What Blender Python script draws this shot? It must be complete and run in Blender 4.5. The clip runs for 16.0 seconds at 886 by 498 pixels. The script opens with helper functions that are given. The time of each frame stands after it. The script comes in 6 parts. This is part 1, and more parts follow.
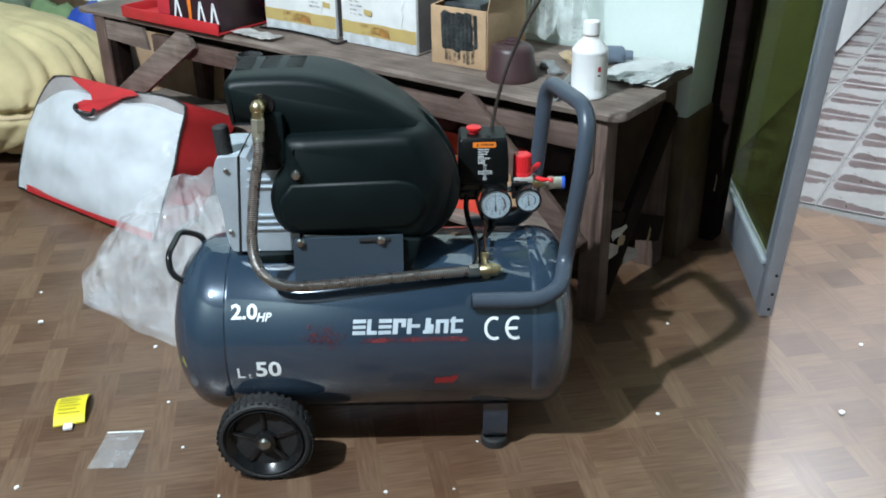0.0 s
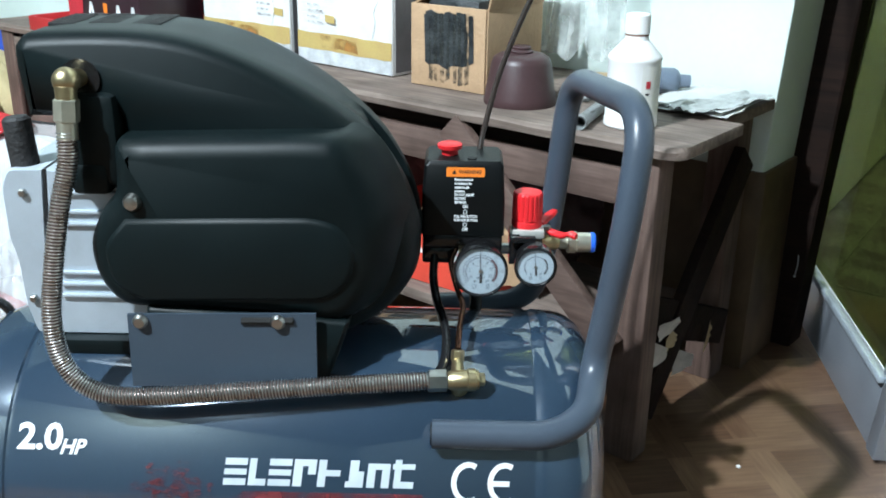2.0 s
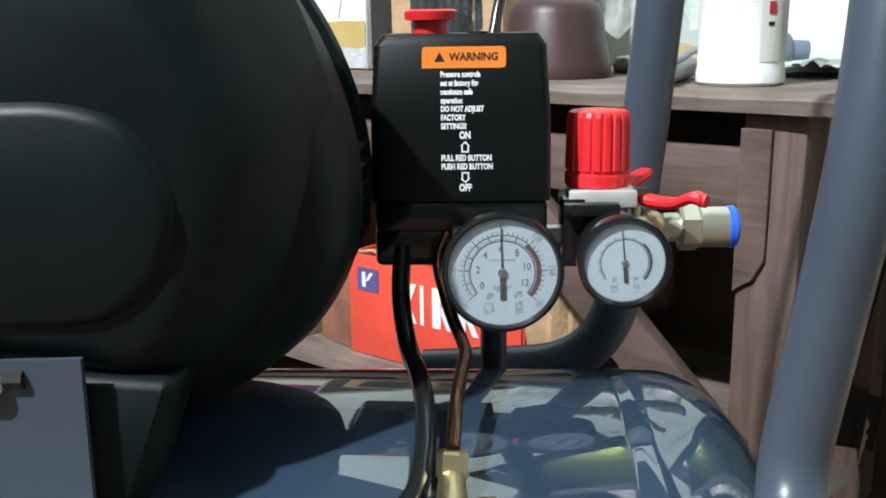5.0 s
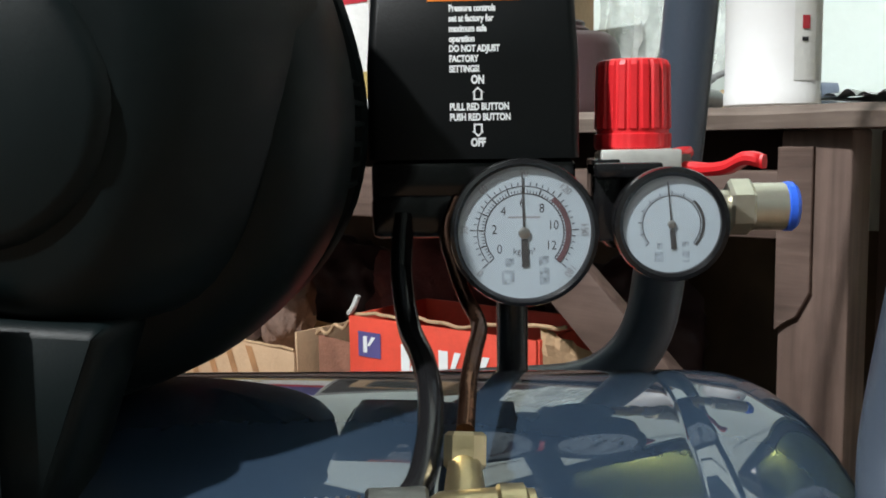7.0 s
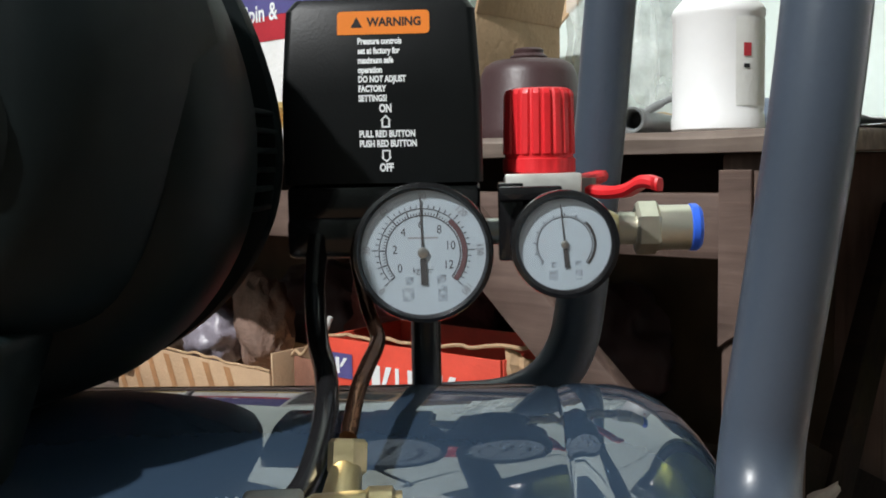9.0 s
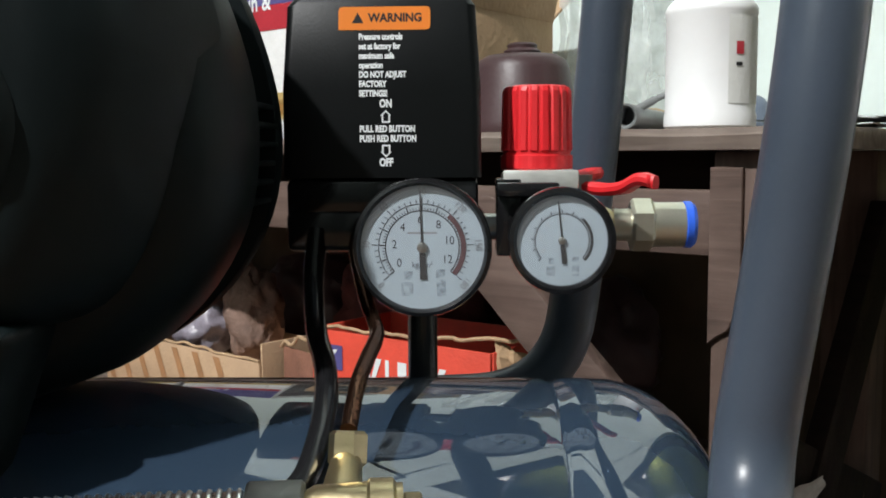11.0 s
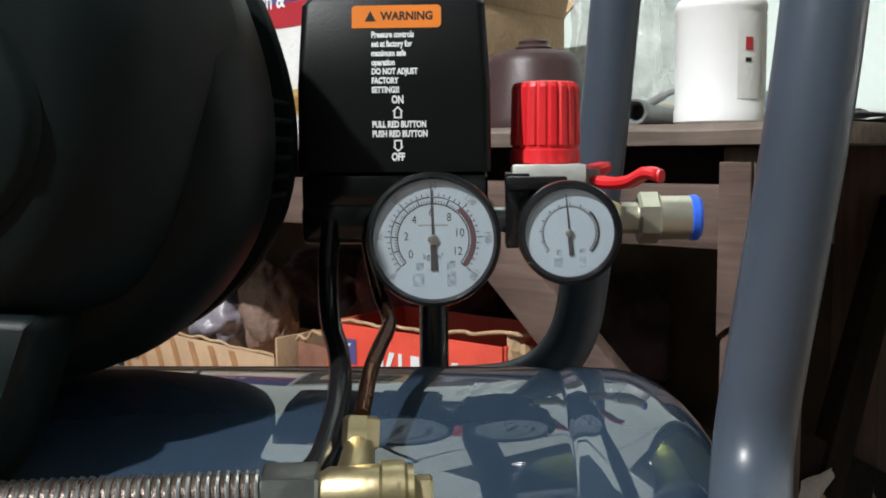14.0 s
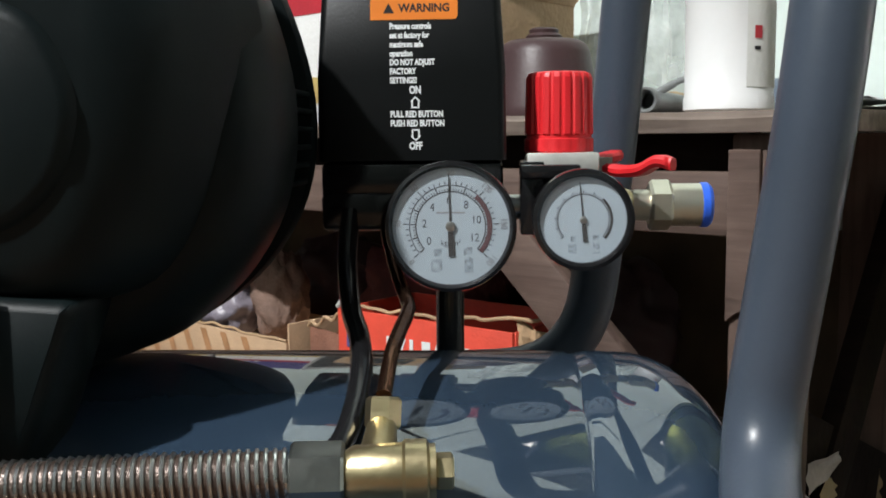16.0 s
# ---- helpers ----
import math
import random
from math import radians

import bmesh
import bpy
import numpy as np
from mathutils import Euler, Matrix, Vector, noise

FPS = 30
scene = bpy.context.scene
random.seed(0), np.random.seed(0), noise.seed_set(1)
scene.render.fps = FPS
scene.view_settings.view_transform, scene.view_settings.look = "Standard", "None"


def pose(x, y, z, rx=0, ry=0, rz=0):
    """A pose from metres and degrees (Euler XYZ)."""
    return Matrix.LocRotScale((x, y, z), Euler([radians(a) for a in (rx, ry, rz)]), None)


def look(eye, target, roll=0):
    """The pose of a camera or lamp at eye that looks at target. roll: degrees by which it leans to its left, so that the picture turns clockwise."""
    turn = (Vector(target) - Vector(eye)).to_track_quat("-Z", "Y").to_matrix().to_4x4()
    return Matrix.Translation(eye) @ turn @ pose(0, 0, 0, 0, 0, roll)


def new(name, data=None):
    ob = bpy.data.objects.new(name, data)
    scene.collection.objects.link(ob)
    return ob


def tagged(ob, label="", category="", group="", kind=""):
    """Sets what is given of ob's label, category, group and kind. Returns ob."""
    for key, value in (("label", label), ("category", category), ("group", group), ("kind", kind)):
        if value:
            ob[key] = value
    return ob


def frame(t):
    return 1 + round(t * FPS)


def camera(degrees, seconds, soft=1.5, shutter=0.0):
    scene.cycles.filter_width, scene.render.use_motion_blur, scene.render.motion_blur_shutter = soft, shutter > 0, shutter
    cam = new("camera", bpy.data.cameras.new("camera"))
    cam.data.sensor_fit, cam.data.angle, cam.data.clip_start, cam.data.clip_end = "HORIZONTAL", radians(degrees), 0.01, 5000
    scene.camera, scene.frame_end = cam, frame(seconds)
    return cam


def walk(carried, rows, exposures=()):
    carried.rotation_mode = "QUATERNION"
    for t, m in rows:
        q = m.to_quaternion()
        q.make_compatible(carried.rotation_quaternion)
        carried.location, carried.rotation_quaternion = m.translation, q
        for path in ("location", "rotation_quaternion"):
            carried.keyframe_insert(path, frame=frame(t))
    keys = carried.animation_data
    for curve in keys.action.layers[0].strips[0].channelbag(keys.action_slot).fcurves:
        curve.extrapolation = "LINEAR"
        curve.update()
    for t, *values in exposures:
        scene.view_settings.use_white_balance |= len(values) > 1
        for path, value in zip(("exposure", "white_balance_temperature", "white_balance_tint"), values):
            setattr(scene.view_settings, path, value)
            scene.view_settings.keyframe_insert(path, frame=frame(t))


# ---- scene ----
cam = camera(50.0, 16.0, soft=1.8)
PATH = [
    (0, (0.11, -1.462, 1.081), (0.116, 0.325, 0.182), -1.1),
    (0.5, (0.115, -1.375, 1.053), (0.126, 0.415, 0.161), -0.7),
    (1, (0.129, -1.225, 0.978), (0.133, 0.594, 0.148), 0.4),
    (1.5, (0.16, -1.041, 0.884), (0.149, 0.805, 0.114), 0.8),
    (2, (0.178, -0.896, 0.795), (0.153, 0.971, 0.078), 0.8),
    (2.5, (0.175, -0.803, 0.757), (0.143, 1.074, 0.068), 0.8),
    (3, (0.163, -0.722, 0.708), (0.114, 1.157, 0.024), 0.4),
    (3.5, (0.16, -0.634, 0.683), (0.113, 1.251, 0.016), 0.6),
    (3.7, (0.168, -0.592, 0.662), (0.122, 1.297, 0.008), 0.6),
    (6, (0.194, -0.373, 0.482), (0.115, 1.601, 0.176), -1.6),
    (6.5, (0.194, -0.362, 0.467), (0.112, 1.619, 0.207), -1.4),
    (7, (0.188, -0.357, 0.464), (0.11, 1.628, 0.235), -0.9),
    (7.5, (0.202, -0.356, 0.462), (0.111, 1.631, 0.255), -0.7),
    (8, (0.226, -0.369, 0.463), (0.121, 1.62, 0.279), -0.7),
    (8.5, (0.23, -0.373, 0.465), (0.142, 1.617, 0.281), -0.9),
    (9, (0.229, -0.376, 0.464), (0.14, 1.614, 0.284), -1.1),
    (11.5, (0.223, -0.381, 0.466), (0.165, 1.608, 0.266), -0.3),
    (12, (0.222, -0.383, 0.466), (0.156, 1.606, 0.274), -0.2),
    (12.5, (0.224, -0.386, 0.467), (0.152, 1.603, 0.274), -0.3),
    (13, (0.222, -0.388, 0.468), (0.148, 1.6, 0.263), -0.6),
    (13.5, (0.223, -0.392, 0.469), (0.139, 1.596, 0.261), -0.4),
    (14, (0.226, -0.391, 0.465), (0.136, 1.596, 0.26), -0.5),
    (14.5, (0.225, -0.392, 0.467), (0.138, 1.596, 0.263), -0.6),
    (15, (0.225, -0.395, 0.466), (0.13, 1.592, 0.259), -0.5),
    (15.5, (0.225, -0.398, 0.466), (0.125, 1.588, 0.255), -0.6),
    (16, (0.222, -0.402, 0.466), (0.118, 1.582, 0.234), -0.6),
]
# the clip's camera warms its white balance as it comes close
EXPOSURES = [(0, 0.15, 6200, 10), (1.0, 0.15, 6150, 10), (1.5, 0.35, 6150, 10), (3.0, 0.80, 6250, 11), (3.7, 0.80, 6350, 12), (6, 0.35, 7000, 16), (9, 0.15, 7150, 18), (16, 0.15, 7150, 18)]
walk(cam, [(t, look(eye, target, roll)) for t, eye, target, roll in PATH], EXPOSURES)


# ---------- light and world ----------
world = bpy.data.worlds.new("world")
scene.world = world
world.use_nodes = True
sky = world.node_tree.nodes.new("ShaderNodeTexSky")
sky.sky_type = "NISHITA"
sky.sun_disc = False
sky.sun_elevation, sky.sun_rotation = radians(50), radians(120)
world.node_tree.links.new(sky.outputs[0], world.node_tree.nodes["Background"].inputs[0])
world.node_tree.nodes["Background"].inputs[1].default_value = 0.06


def lamp(name, kind, where, power, color, size=0.1, target=None, size_y=None):
    data = bpy.data.lights.new(name, kind)
    data.energy, data.color = power, color
    if kind == "AREA":
        data.shape, data.size, data.size_y = "RECTANGLE", size, size_y or size
    else:
        data.shadow_soft_size = size
    ob = new(name, data)
    ob.matrix_world = look(where, target) if target else Matrix.Translation(where)
    return ob


LAMP_AT = (-1.45, -1.58, 3.10)
lamp("room_lamp", "POINT", LAMP_AT, 645, (0.87, 0.97, 1.0), 0.045)
lamp("porch_lamp", "POINT", (1.541, 1.717, 2.4), 200, (0.95, 0.98, 1.0), 0.028)


# ---------- materials ----------
def material(name, color, rough=0.5, metal=0.0, vary=0.12, scale=20.0, bump=0.05, fine=220.0, second=None, coat=0.0, spec=0.5, stain=0.0, rough_vary=0.08, coat_rough=0.05):
    m = bpy.data.materials.new(name)
    m.use_nodes = True
    n, l = m.node_tree.nodes, m.node_tree.links
    b = n["Principled BSDF"]
    b.inputs["Roughness"].default_value, b.inputs["Metallic"].default_value = rough, metal
    b.inputs["Specular IOR Level"].default_value, b.inputs["Coat Weight"].default_value = spec, coat
    b.inputs["Coat Roughness"].default_value = coat_rough
    co = n.new("ShaderNodeTexCoord")
    big, small = n.new("ShaderNodeTexNoise"), n.new("ShaderNodeTexNoise")
    big.inputs["Scale"].default_value, small.inputs["Scale"].default_value = scale, fine
    big.inputs["Detail"].default_value, small.inputs["Detail"].default_value = 5, 3
    l.new(co.outputs["Object"], big.inputs["Vector"])
    l.new(co.outputs["Object"], small.inputs["Vector"])
    ramp = n.new("ShaderNodeValToRGB")
    c0 = tuple(c * (1 - vary) for c in color)
    c1 = second or tuple(min(1, c * (1 + vary)) for c in color)
    ramp.color_ramp.elements[0].position, ramp.color_ramp.elements[1].position = 0.3 + stain, 0.7
    ramp.color_ramp.elements[0].color, ramp.color_ramp.elements[1].color = (*c0, 1), (*c1, 1)
    l.new(big.outputs["Fac"], ramp.inputs["Fac"])
    mix = n.new("ShaderNodeMix")
    mix.data_type, mix.blend_type = "RGBA", "MULTIPLY"
    mix.inputs[0].default_value = min(1.0, vary * 2)
    l.new(ramp.outputs["Color"], mix.inputs[6])
    l.new(small.outputs["Fac"], mix.inputs[7])
    bright = n.new("ShaderNodeMix")
    bright.data_type, bright.blend_type = "RGBA", "MIX"
    bright.inputs[0].default_value = 0.5
    l.new(ramp.outputs["Color"], bright.inputs[6])
    l.new(mix.outputs[2], bright.inputs[7])
    l.new(bright.outputs[2], b.inputs["Base Color"])
    r = n.new("ShaderNodeMapRange")
    r.inputs["To Min"].default_value, r.inputs["To Max"].default_value = max(0.02, rough - rough_vary), min(1, rough + rough_vary)
    l.new(big.outputs["Fac"], r.inputs["Value"])
    l.new(r.outputs["Result"], b.inputs["Roughness"])
    if bump:
        bp = n.new("ShaderNodeBump")
        bp.inputs["Strength"].default_value, bp.inputs["Distance"].default_value = min(1, bump * 4), 0.002
        l.new(small.outputs["Fac"], bp.inputs["Height"])
        l.new(bp.outputs["Normal"], b.inputs["Normal"])
    return m


def wood(name, dark, light, scale=(3, 40, 40), rough=0.75, bump=0.35):
    m = material(name, light, rough, vary=0.2, bump=0)
    n, l = m.node_tree.nodes, m.node_tree.links
    b = n["Principled BSDF"]
    co, mp = n.new("ShaderNodeTexCoord"), n.new("ShaderNodeMapping")
    mp.inputs["Scale"].default_value = scale
    grain, dirt = n.new("ShaderNodeTexNoise"), n.new("ShaderNodeTexNoise")
    grain.inputs["Scale"].default_value, grain.inputs["Detail"].default_value, grain.inputs["Distortion"].default_value = 2.0, 6, 0.6
    dirt.inputs["Scale"].default_value, dirt.inputs["Detail"].default_value = 13, 9
    l.new(co.outputs["Object"], mp.inputs[0]), l.new(mp.outputs[0], grain.inputs["Vector"]), l.new(co.outputs["Object"], dirt.inputs["Vector"])
    ramp = n.new("ShaderNodeValToRGB")
    ramp.color_ramp.elements[0].position, ramp.color_ramp.elements[1].position = 0.32, 0.68
    ramp.color_ramp.elements[0].color, ramp.color_ramp.elements[1].color = (*dark, 1), (*light, 1)
    l.new(grain.outputs["Fac"], ramp.inputs["Fac"])
    dr = n.new("ShaderNodeValToRGB")
    dr.color_ramp.elements[0].position, dr.color_ramp.elements[1].position = 0.3, 0.62
    dr.color_ramp.elements[0].color, dr.color_ramp.elements[1].color = (0.45, 0.42, 0.4, 1), (1, 1, 1, 1)
    l.new(dirt.outputs["Fac"], dr.inputs["Fac"])
    mix = n.new("ShaderNodeMix")
    mix.data_type, mix.blend_type = "RGBA", "MULTIPLY"
    mix.inputs[0].default_value = 0.8
    l.new(ramp.outputs["Color"], mix.inputs[6]), l.new(dr.outputs["Color"], mix.inputs[7]), l.new(mix.outputs[2], b.inputs["Base Color"])
    bp = n.new("ShaderNodeBump")
    bp.inputs["Strength"].default_value, bp.inputs["Distance"].default_value = bump, 0.002
    l.new(grain.outputs["Fac"], bp.inputs["Height"]), l.new(bp.outputs["Normal"], b.inputs["Normal"])
    return m


def clear(name, color, alpha=0.3, rough=0.1, wrinkle=0.0, scale=30, trans=1.0, mottle=1.0):
    """Thin film or glass: partly see-through, with gloss."""
    m = bpy.data.materials.new(name)
    m.use_nodes = True
    n, l = m.node_tree.nodes, m.node_tree.links
    b = n["Principled BSDF"]
    out = n["Material Output"]
    b.inputs["Base Color"].default_value, b.inputs["Roughness"].default_value = (*color, 1), rough
    t, mix = n.new("ShaderNodeBsdfTransparent"), n.new("ShaderNodeMixShader")
    t.inputs["Color"].default_value = (*[1 - (1 - c) * trans for c in color], 1) if trans < 1 else (1, 1, 1, 1)
    mix.inputs[0].default_value = alpha
    l.new(t.outputs[0], mix.inputs[1]), l.new(b.outputs[0], mix.inputs[2]), l.new(mix.outputs[0], out.inputs[0])
    if wrinkle:
        co, no, bp = n.new("ShaderNodeTexCoord"), n.new("ShaderNodeTexNoise"), n.new("ShaderNodeBump")
        no.inputs["Scale"].default_value, no.inputs["Detail"].default_value = scale, 4
        bp.inputs["Strength"].default_value, bp.inputs["Distance"].default_value = 1.0, wrinkle
        l.new(co.outputs["Object"], no.inputs["Vector"]), l.new(no.outputs["Fac"], bp.inputs["Height"]), l.new(bp.outputs["Normal"], b.inputs["Normal"])
        r = n.new("ShaderNodeMapRange")
        r.inputs["From Min"].default_value, r.inputs["From Max"].default_value = 0.35, 0.7
        r.inputs["To Min"].default_value, r.inputs["To Max"].default_value = alpha * (1 - 0.5 * mottle), min(1, alpha * (1 + 0.7 * mottle))
        l.new(no.outputs["Fac"], r.inputs["Value"]), l.new(r.outputs["Result"], mix.inputs[0])
    return m


TANK = material("tank_paint", (0.022, 0.041, 0.068), 0.42, vary=0.06, scale=6, bump=0.0, fine=400, coat=1.0, spec=0.06, rough_vary=0.03, coat_rough=0.015)
TANK.node_tree.nodes["Principled BSDF"].inputs["Coat IOR"].default_value = 2.0
PLATE = material("plate_paint", (0.045, 0.064, 0.088), 0.38, vary=0.08, scale=9, bump=0.01, fine=500, spec=0.4)
CABLE = material("brown_cable", (0.035, 0.026, 0.022), 0.22, vary=0.1, bump=0.0)
HANDLE = material("handle_paint", (0.054, 0.070, 0.095), 0.32, vary=0.08, scale=9, bump=0.01, fine=500, spec=0.4)
BLACK = material("black_plastic", (0.0028, 0.0070, 0.0077), 0.46, vary=0.15, scale=12, bump=0.012, fine=900, spec=0.2)
GLOSSBLACK = material("gloss_black", (0.01, 0.01, 0.011), 0.18, vary=0.1, scale=12, bump=0.0)
SWITCHBLACK = material("switch_plastic", (0.0032, 0.0042, 0.0046), 0.42, vary=0.15, scale=12, bump=0.012, fine=900, spec=0.22)
VENT = material("vent_black", (0.004, 0.004, 0.004), 0.7, vary=0.1)
RUBBER = material("rubber", (0.018, 0.018, 0.019), 0.65, vary=0.25, scale=30, bump=0.2, fine=300)
ALU = material("cast_aluminium", (0.46, 0.52, 0.58), 0.45, metal=0.3, vary=0.08, scale=25, bump=0.03, fine=700)
STEEL = material("zinc_steel", (0.42, 0.42, 0.40), 0.30, metal=1.0, vary=0.15, scale=60, bump=0.03)
BRAID = material("hose_braid", (0.115, 0.080, 0.066), 0.30, metal=0.45, vary=0.25, scale=90, bump=0.05, fine=900)
SPRING = material("spring_wire", (0.74, 0.74, 0.73), 0.28, metal=1.0, vary=0.1, scale=60, bump=0.0)
ZINC = material("yellow_zinc", (0.62, 0.60, 0.49), 0.30, metal=0.8, vary=0.08, scale=60, bump=0.02)
BRASS = material("brass", (0.62, 0.51, 0.30), 0.36, metal=1.0, vary=0.15, scale=60, bump=0.03)
COPPER = material("copper_tube", (0.17, 0.085, 0.055), 0.22, metal=0.95, vary=0.25, scale=60)
RED = material("red_plastic", (0.72, 0.018, 0.024), 0.45, vary=0.08, scale=20, bump=0.0)
BLUE = material("blue_plastic", (0.02, 0.13, 0.75), 0.4, vary=0.08, bump=0.0)
WHITE = material("white_print", (0.82, 0.85, 0.86), 0.5, vary=0.04, bump=0.0)
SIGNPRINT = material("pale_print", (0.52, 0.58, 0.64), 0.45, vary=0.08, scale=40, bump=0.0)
STICKER = material("red_sticker", (0.34, 0.025, 0.03), 0.4, vary=0.15, scale=80, bump=0.0)
REDPRINT = material("red_print", (0.125, 0.043, 0.055), 0.4, vary=0.35, scale=60, bump=0.0)


def worn_print(name, color, scale, cover):
    """Thin print, rubbed through in patches."""
    m = material(name, color, 0.4, vary=0.2, scale=40, bump=0.0)
    n, l = m.node_tree.nodes, m.node_tree.links
    co, no, r = n.new("ShaderNodeTexCoord"), n.new("ShaderNodeTexNoise"), n.new("ShaderNodeMapRange")
    no.inputs["Scale"].default_value, no.inputs["Detail"].default_value = scale, 5
    r.inputs["From Min"].default_value, r.inputs["From Max"].default_value, r.inputs["To Max"].default_value = 0.36, 0.68, cover
    l.new(co.outputs["Object"], no.inputs["Vector"]), l.new(no.outputs["Fac"], r.inputs["Value"]), l.new(r.outputs["Result"], n["Principled BSDF"].inputs["Alpha"])
    return m


WORNRED = worn_print("worn_red_print", (0.23, 0.042, 0.05), 34, 0.95)
SMEAR = worn_print("smeared_red_print", (0.17, 0.040, 0.052), 90, 0.55)
ORANGE = material("orange_label", (0.85, 0.22, 0.02), 0.5, vary=0.05, bump=0.0)
DIAL = material("dial_white", (0.37, 0.45, 0.515), 0.5, vary=0.04, bump=0.0)
INK = material("black_ink", (0.01, 0.01, 0.012), 0.5, vary=0.05, bump=0.0)
BENCH = wood("bench_wood", (0.160, 0.120, 0.100), (0.275, 0.215, 0.180), scale=(4, 55, 55))
APRON = wood("apron_wood", (0.092, 0.056, 0.045), (0.160, 0.104, 0.084), scale=(4, 55, 55))
BENCHLEG = wood("bench_leg_wood", (0.095, 0.058, 0.046), (0.165, 0.106, 0.085), scale=(55, 55, 4))
# near-black: the stained door frame, and bench parts with shade painted in
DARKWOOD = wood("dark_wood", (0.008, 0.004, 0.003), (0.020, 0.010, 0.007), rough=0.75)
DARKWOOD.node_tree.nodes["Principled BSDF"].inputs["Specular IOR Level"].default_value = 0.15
DADO = wood("dado_paint", (0.090, 0.056, 0.030), (0.150, 0.095, 0.052), scale=(8, 8, 4), rough=0.55, bump=0.1)
MINT = material("mint_wall", (0.73, 0.83, 0.79), 0.85, vary=0.06, scale=4, bump=0.04, fine=90)
# unseen walls and ceiling: very dark, to hold down light bounced into the shadows
FARWALL = material("dim_room_wall", (0.085, 0.105, 0.10), 0.85, vary=0.08, scale=4, bump=0.15, fine=90)
DIMCEILING = material("dim_ceiling", (0.075, 0.092, 0.11), 0.8, vary=0.1, scale=5, bump=0.1)
OFFWHITE = material("white_wall", (0.78, 0.80, 0.80), 0.85, vary=0.05, scale=3, bump=0.15, fine=80)
GROUT = material("tile_grout", (0.13, 0.13, 0.13), 0.8, vary=0.15, scale=30, bump=0.1)
ALUDOOR = material("door_aluminium", (0.34, 0.37, 0.42), 0.42, metal=0.5, vary=0.08, scale=8, bump=0.02)
CARD = material("cardboard", (0.52, 0.34, 0.20), 0.85, vary=0.15, scale=14, bump=0.2, fine=160)
GLASS = clear("gauge_glass", (1, 1, 1), 0.05, 0.02)


# ---------- mesh helpers ----------
def part(name, bm, mat, parent=None, label="", angle=35, smooth=True):
    bmesh.ops.recalc_face_normals(bm, faces=bm.faces)
    me = bpy.data.meshes.new(name)
    bm.to_mesh(me)
    bm.free()
    for m in mat if isinstance(mat, (list, tuple)) else [mat]:
        me.materials.append(m)
    if smooth:
        for p in me.polygons:
            p.use_smooth = True
        me.set_sharp_from_angle(angle=radians(angle))
    ob = new(name, me)
    if parent:
        ob.parent = parent
    if label:
        ob["label"] = label
    return ob


def thing(name, at, label, category, group="", kind="", rz=0):
    ob = new(name)
    ob.matrix_world = pose(*at, 0, 0, rz)
    ob.empty_display_size = 0.05
    return tagged(ob, label, category, group, kind)


def put(bm, verts, m):
    if m is not None:
        bmesh.ops.transform(bm, matrix=m, verts=verts)


def box(bm, c, s, bevel=0.0, m=None, seg=2, mi=0):
    r = bmesh.ops.create_cube(bm, size=1.0)
    vs = r["verts"]
    bmesh.ops.scale(bm, vec=s, verts=vs)
    bmesh.ops.translate(bm, vec=c, verts=vs)
    fs = {f for v in vs for f in v.link_faces}
    if bevel:
        es = list({e for v in vs for e in v.link_edges})
        r = bmesh.ops.bevel(bm, geom=es, offset=bevel, segments=seg, affect="EDGES", profile=0.5)
        fs = {f for f in bm.faces if all(v in set(r["verts"]) for v in f.verts)} | {f for f in fs if f.is_valid}
        vs = list({v for f in fs for v in f.verts})
    for f in fs:
        f.material_index = mi
    put(bm, vs, m)
    return vs


def rings(bm, loops, close=True, cap0=True, cap1=True, mi=0):
    """Skin between loops of points of equal count."""
    vv = [[bm.verts.new(p) for p in lo] for lo in loops]
    n = len(vv[0])
    made = []
    for a, b in zip(vv, vv[1:]):
        for i in range(n if close else n - 1):
            made.append(bm.faces.new((a[i], a[(i + 1) % n], b[(i + 1) % n], b[i])))
    if cap0:
        made.append(bm.faces.new(vv[0][::-1]))
    if cap1:
        made.append(bm.faces.new(vv[-1]))
    for f in made:
        f.material_index = mi
    return [v for lo in vv for v in lo]


def frame_of(d):
    d = Vector(d).normalized()
    u = d.cross(Vector((0, 0, 1)))
    if u.length < 1e-3:
        u = d.cross(Vector((0, 1, 0)))
    u.normalize()
    return d, u, u.cross(d)


def lathe(bm, prof, at, axis, n=32, cap0=True, cap1=True, mi=0, phase=0.0):
    """prof: (distance along the axis, radius)."""
    d, u, w = frame_of(axis)
    at = Vector(at)
    lo = [[at + d * a + (u * math.cos(phase + 2 * math.pi * k / n) + w * math.sin(phase + 2 * math.pi * k / n)) * max(r, 1e-5) for k in range(n)] for a, r in prof]
    return rings(bm, lo, True, cap0, cap1, mi)


def cyl(bm, p0, p1, r, n=24, bev=0.0, mi=0, r1=None, phase=0.0):
    p0, p1 = Vector(p0), Vector(p1)
    h = (p1 - p0).length
    r1 = r if r1 is None else r1
    pr = [(0, r - bev), (bev, r), (h - bev, r1), (h, r1 - bev)] if bev else [(0, r), (h, r1)]
    return lathe(bm, pr, p0, p1 - p0, n, mi=mi, phase=phase)


def curve(pts, steps=8):
    """A smooth line through the points."""
    p = [Vector(q) for q in pts]
    p = [2 * p[0] - p[1]] + p + [2 * p[-1] - p[-2]]
    out = []
    for a, b, c, d in zip(p, p[1:], p[2:], p[3:]):
        for k in range(steps):
            t = k / steps
            out.append(0.5 * (2 * b + (c - a) * t + (2 * a - 5 * b + 4 * c - d) * t * t + (3 * b - a - 3 * c + d) * t ** 3))
    return out + [p[-2]]


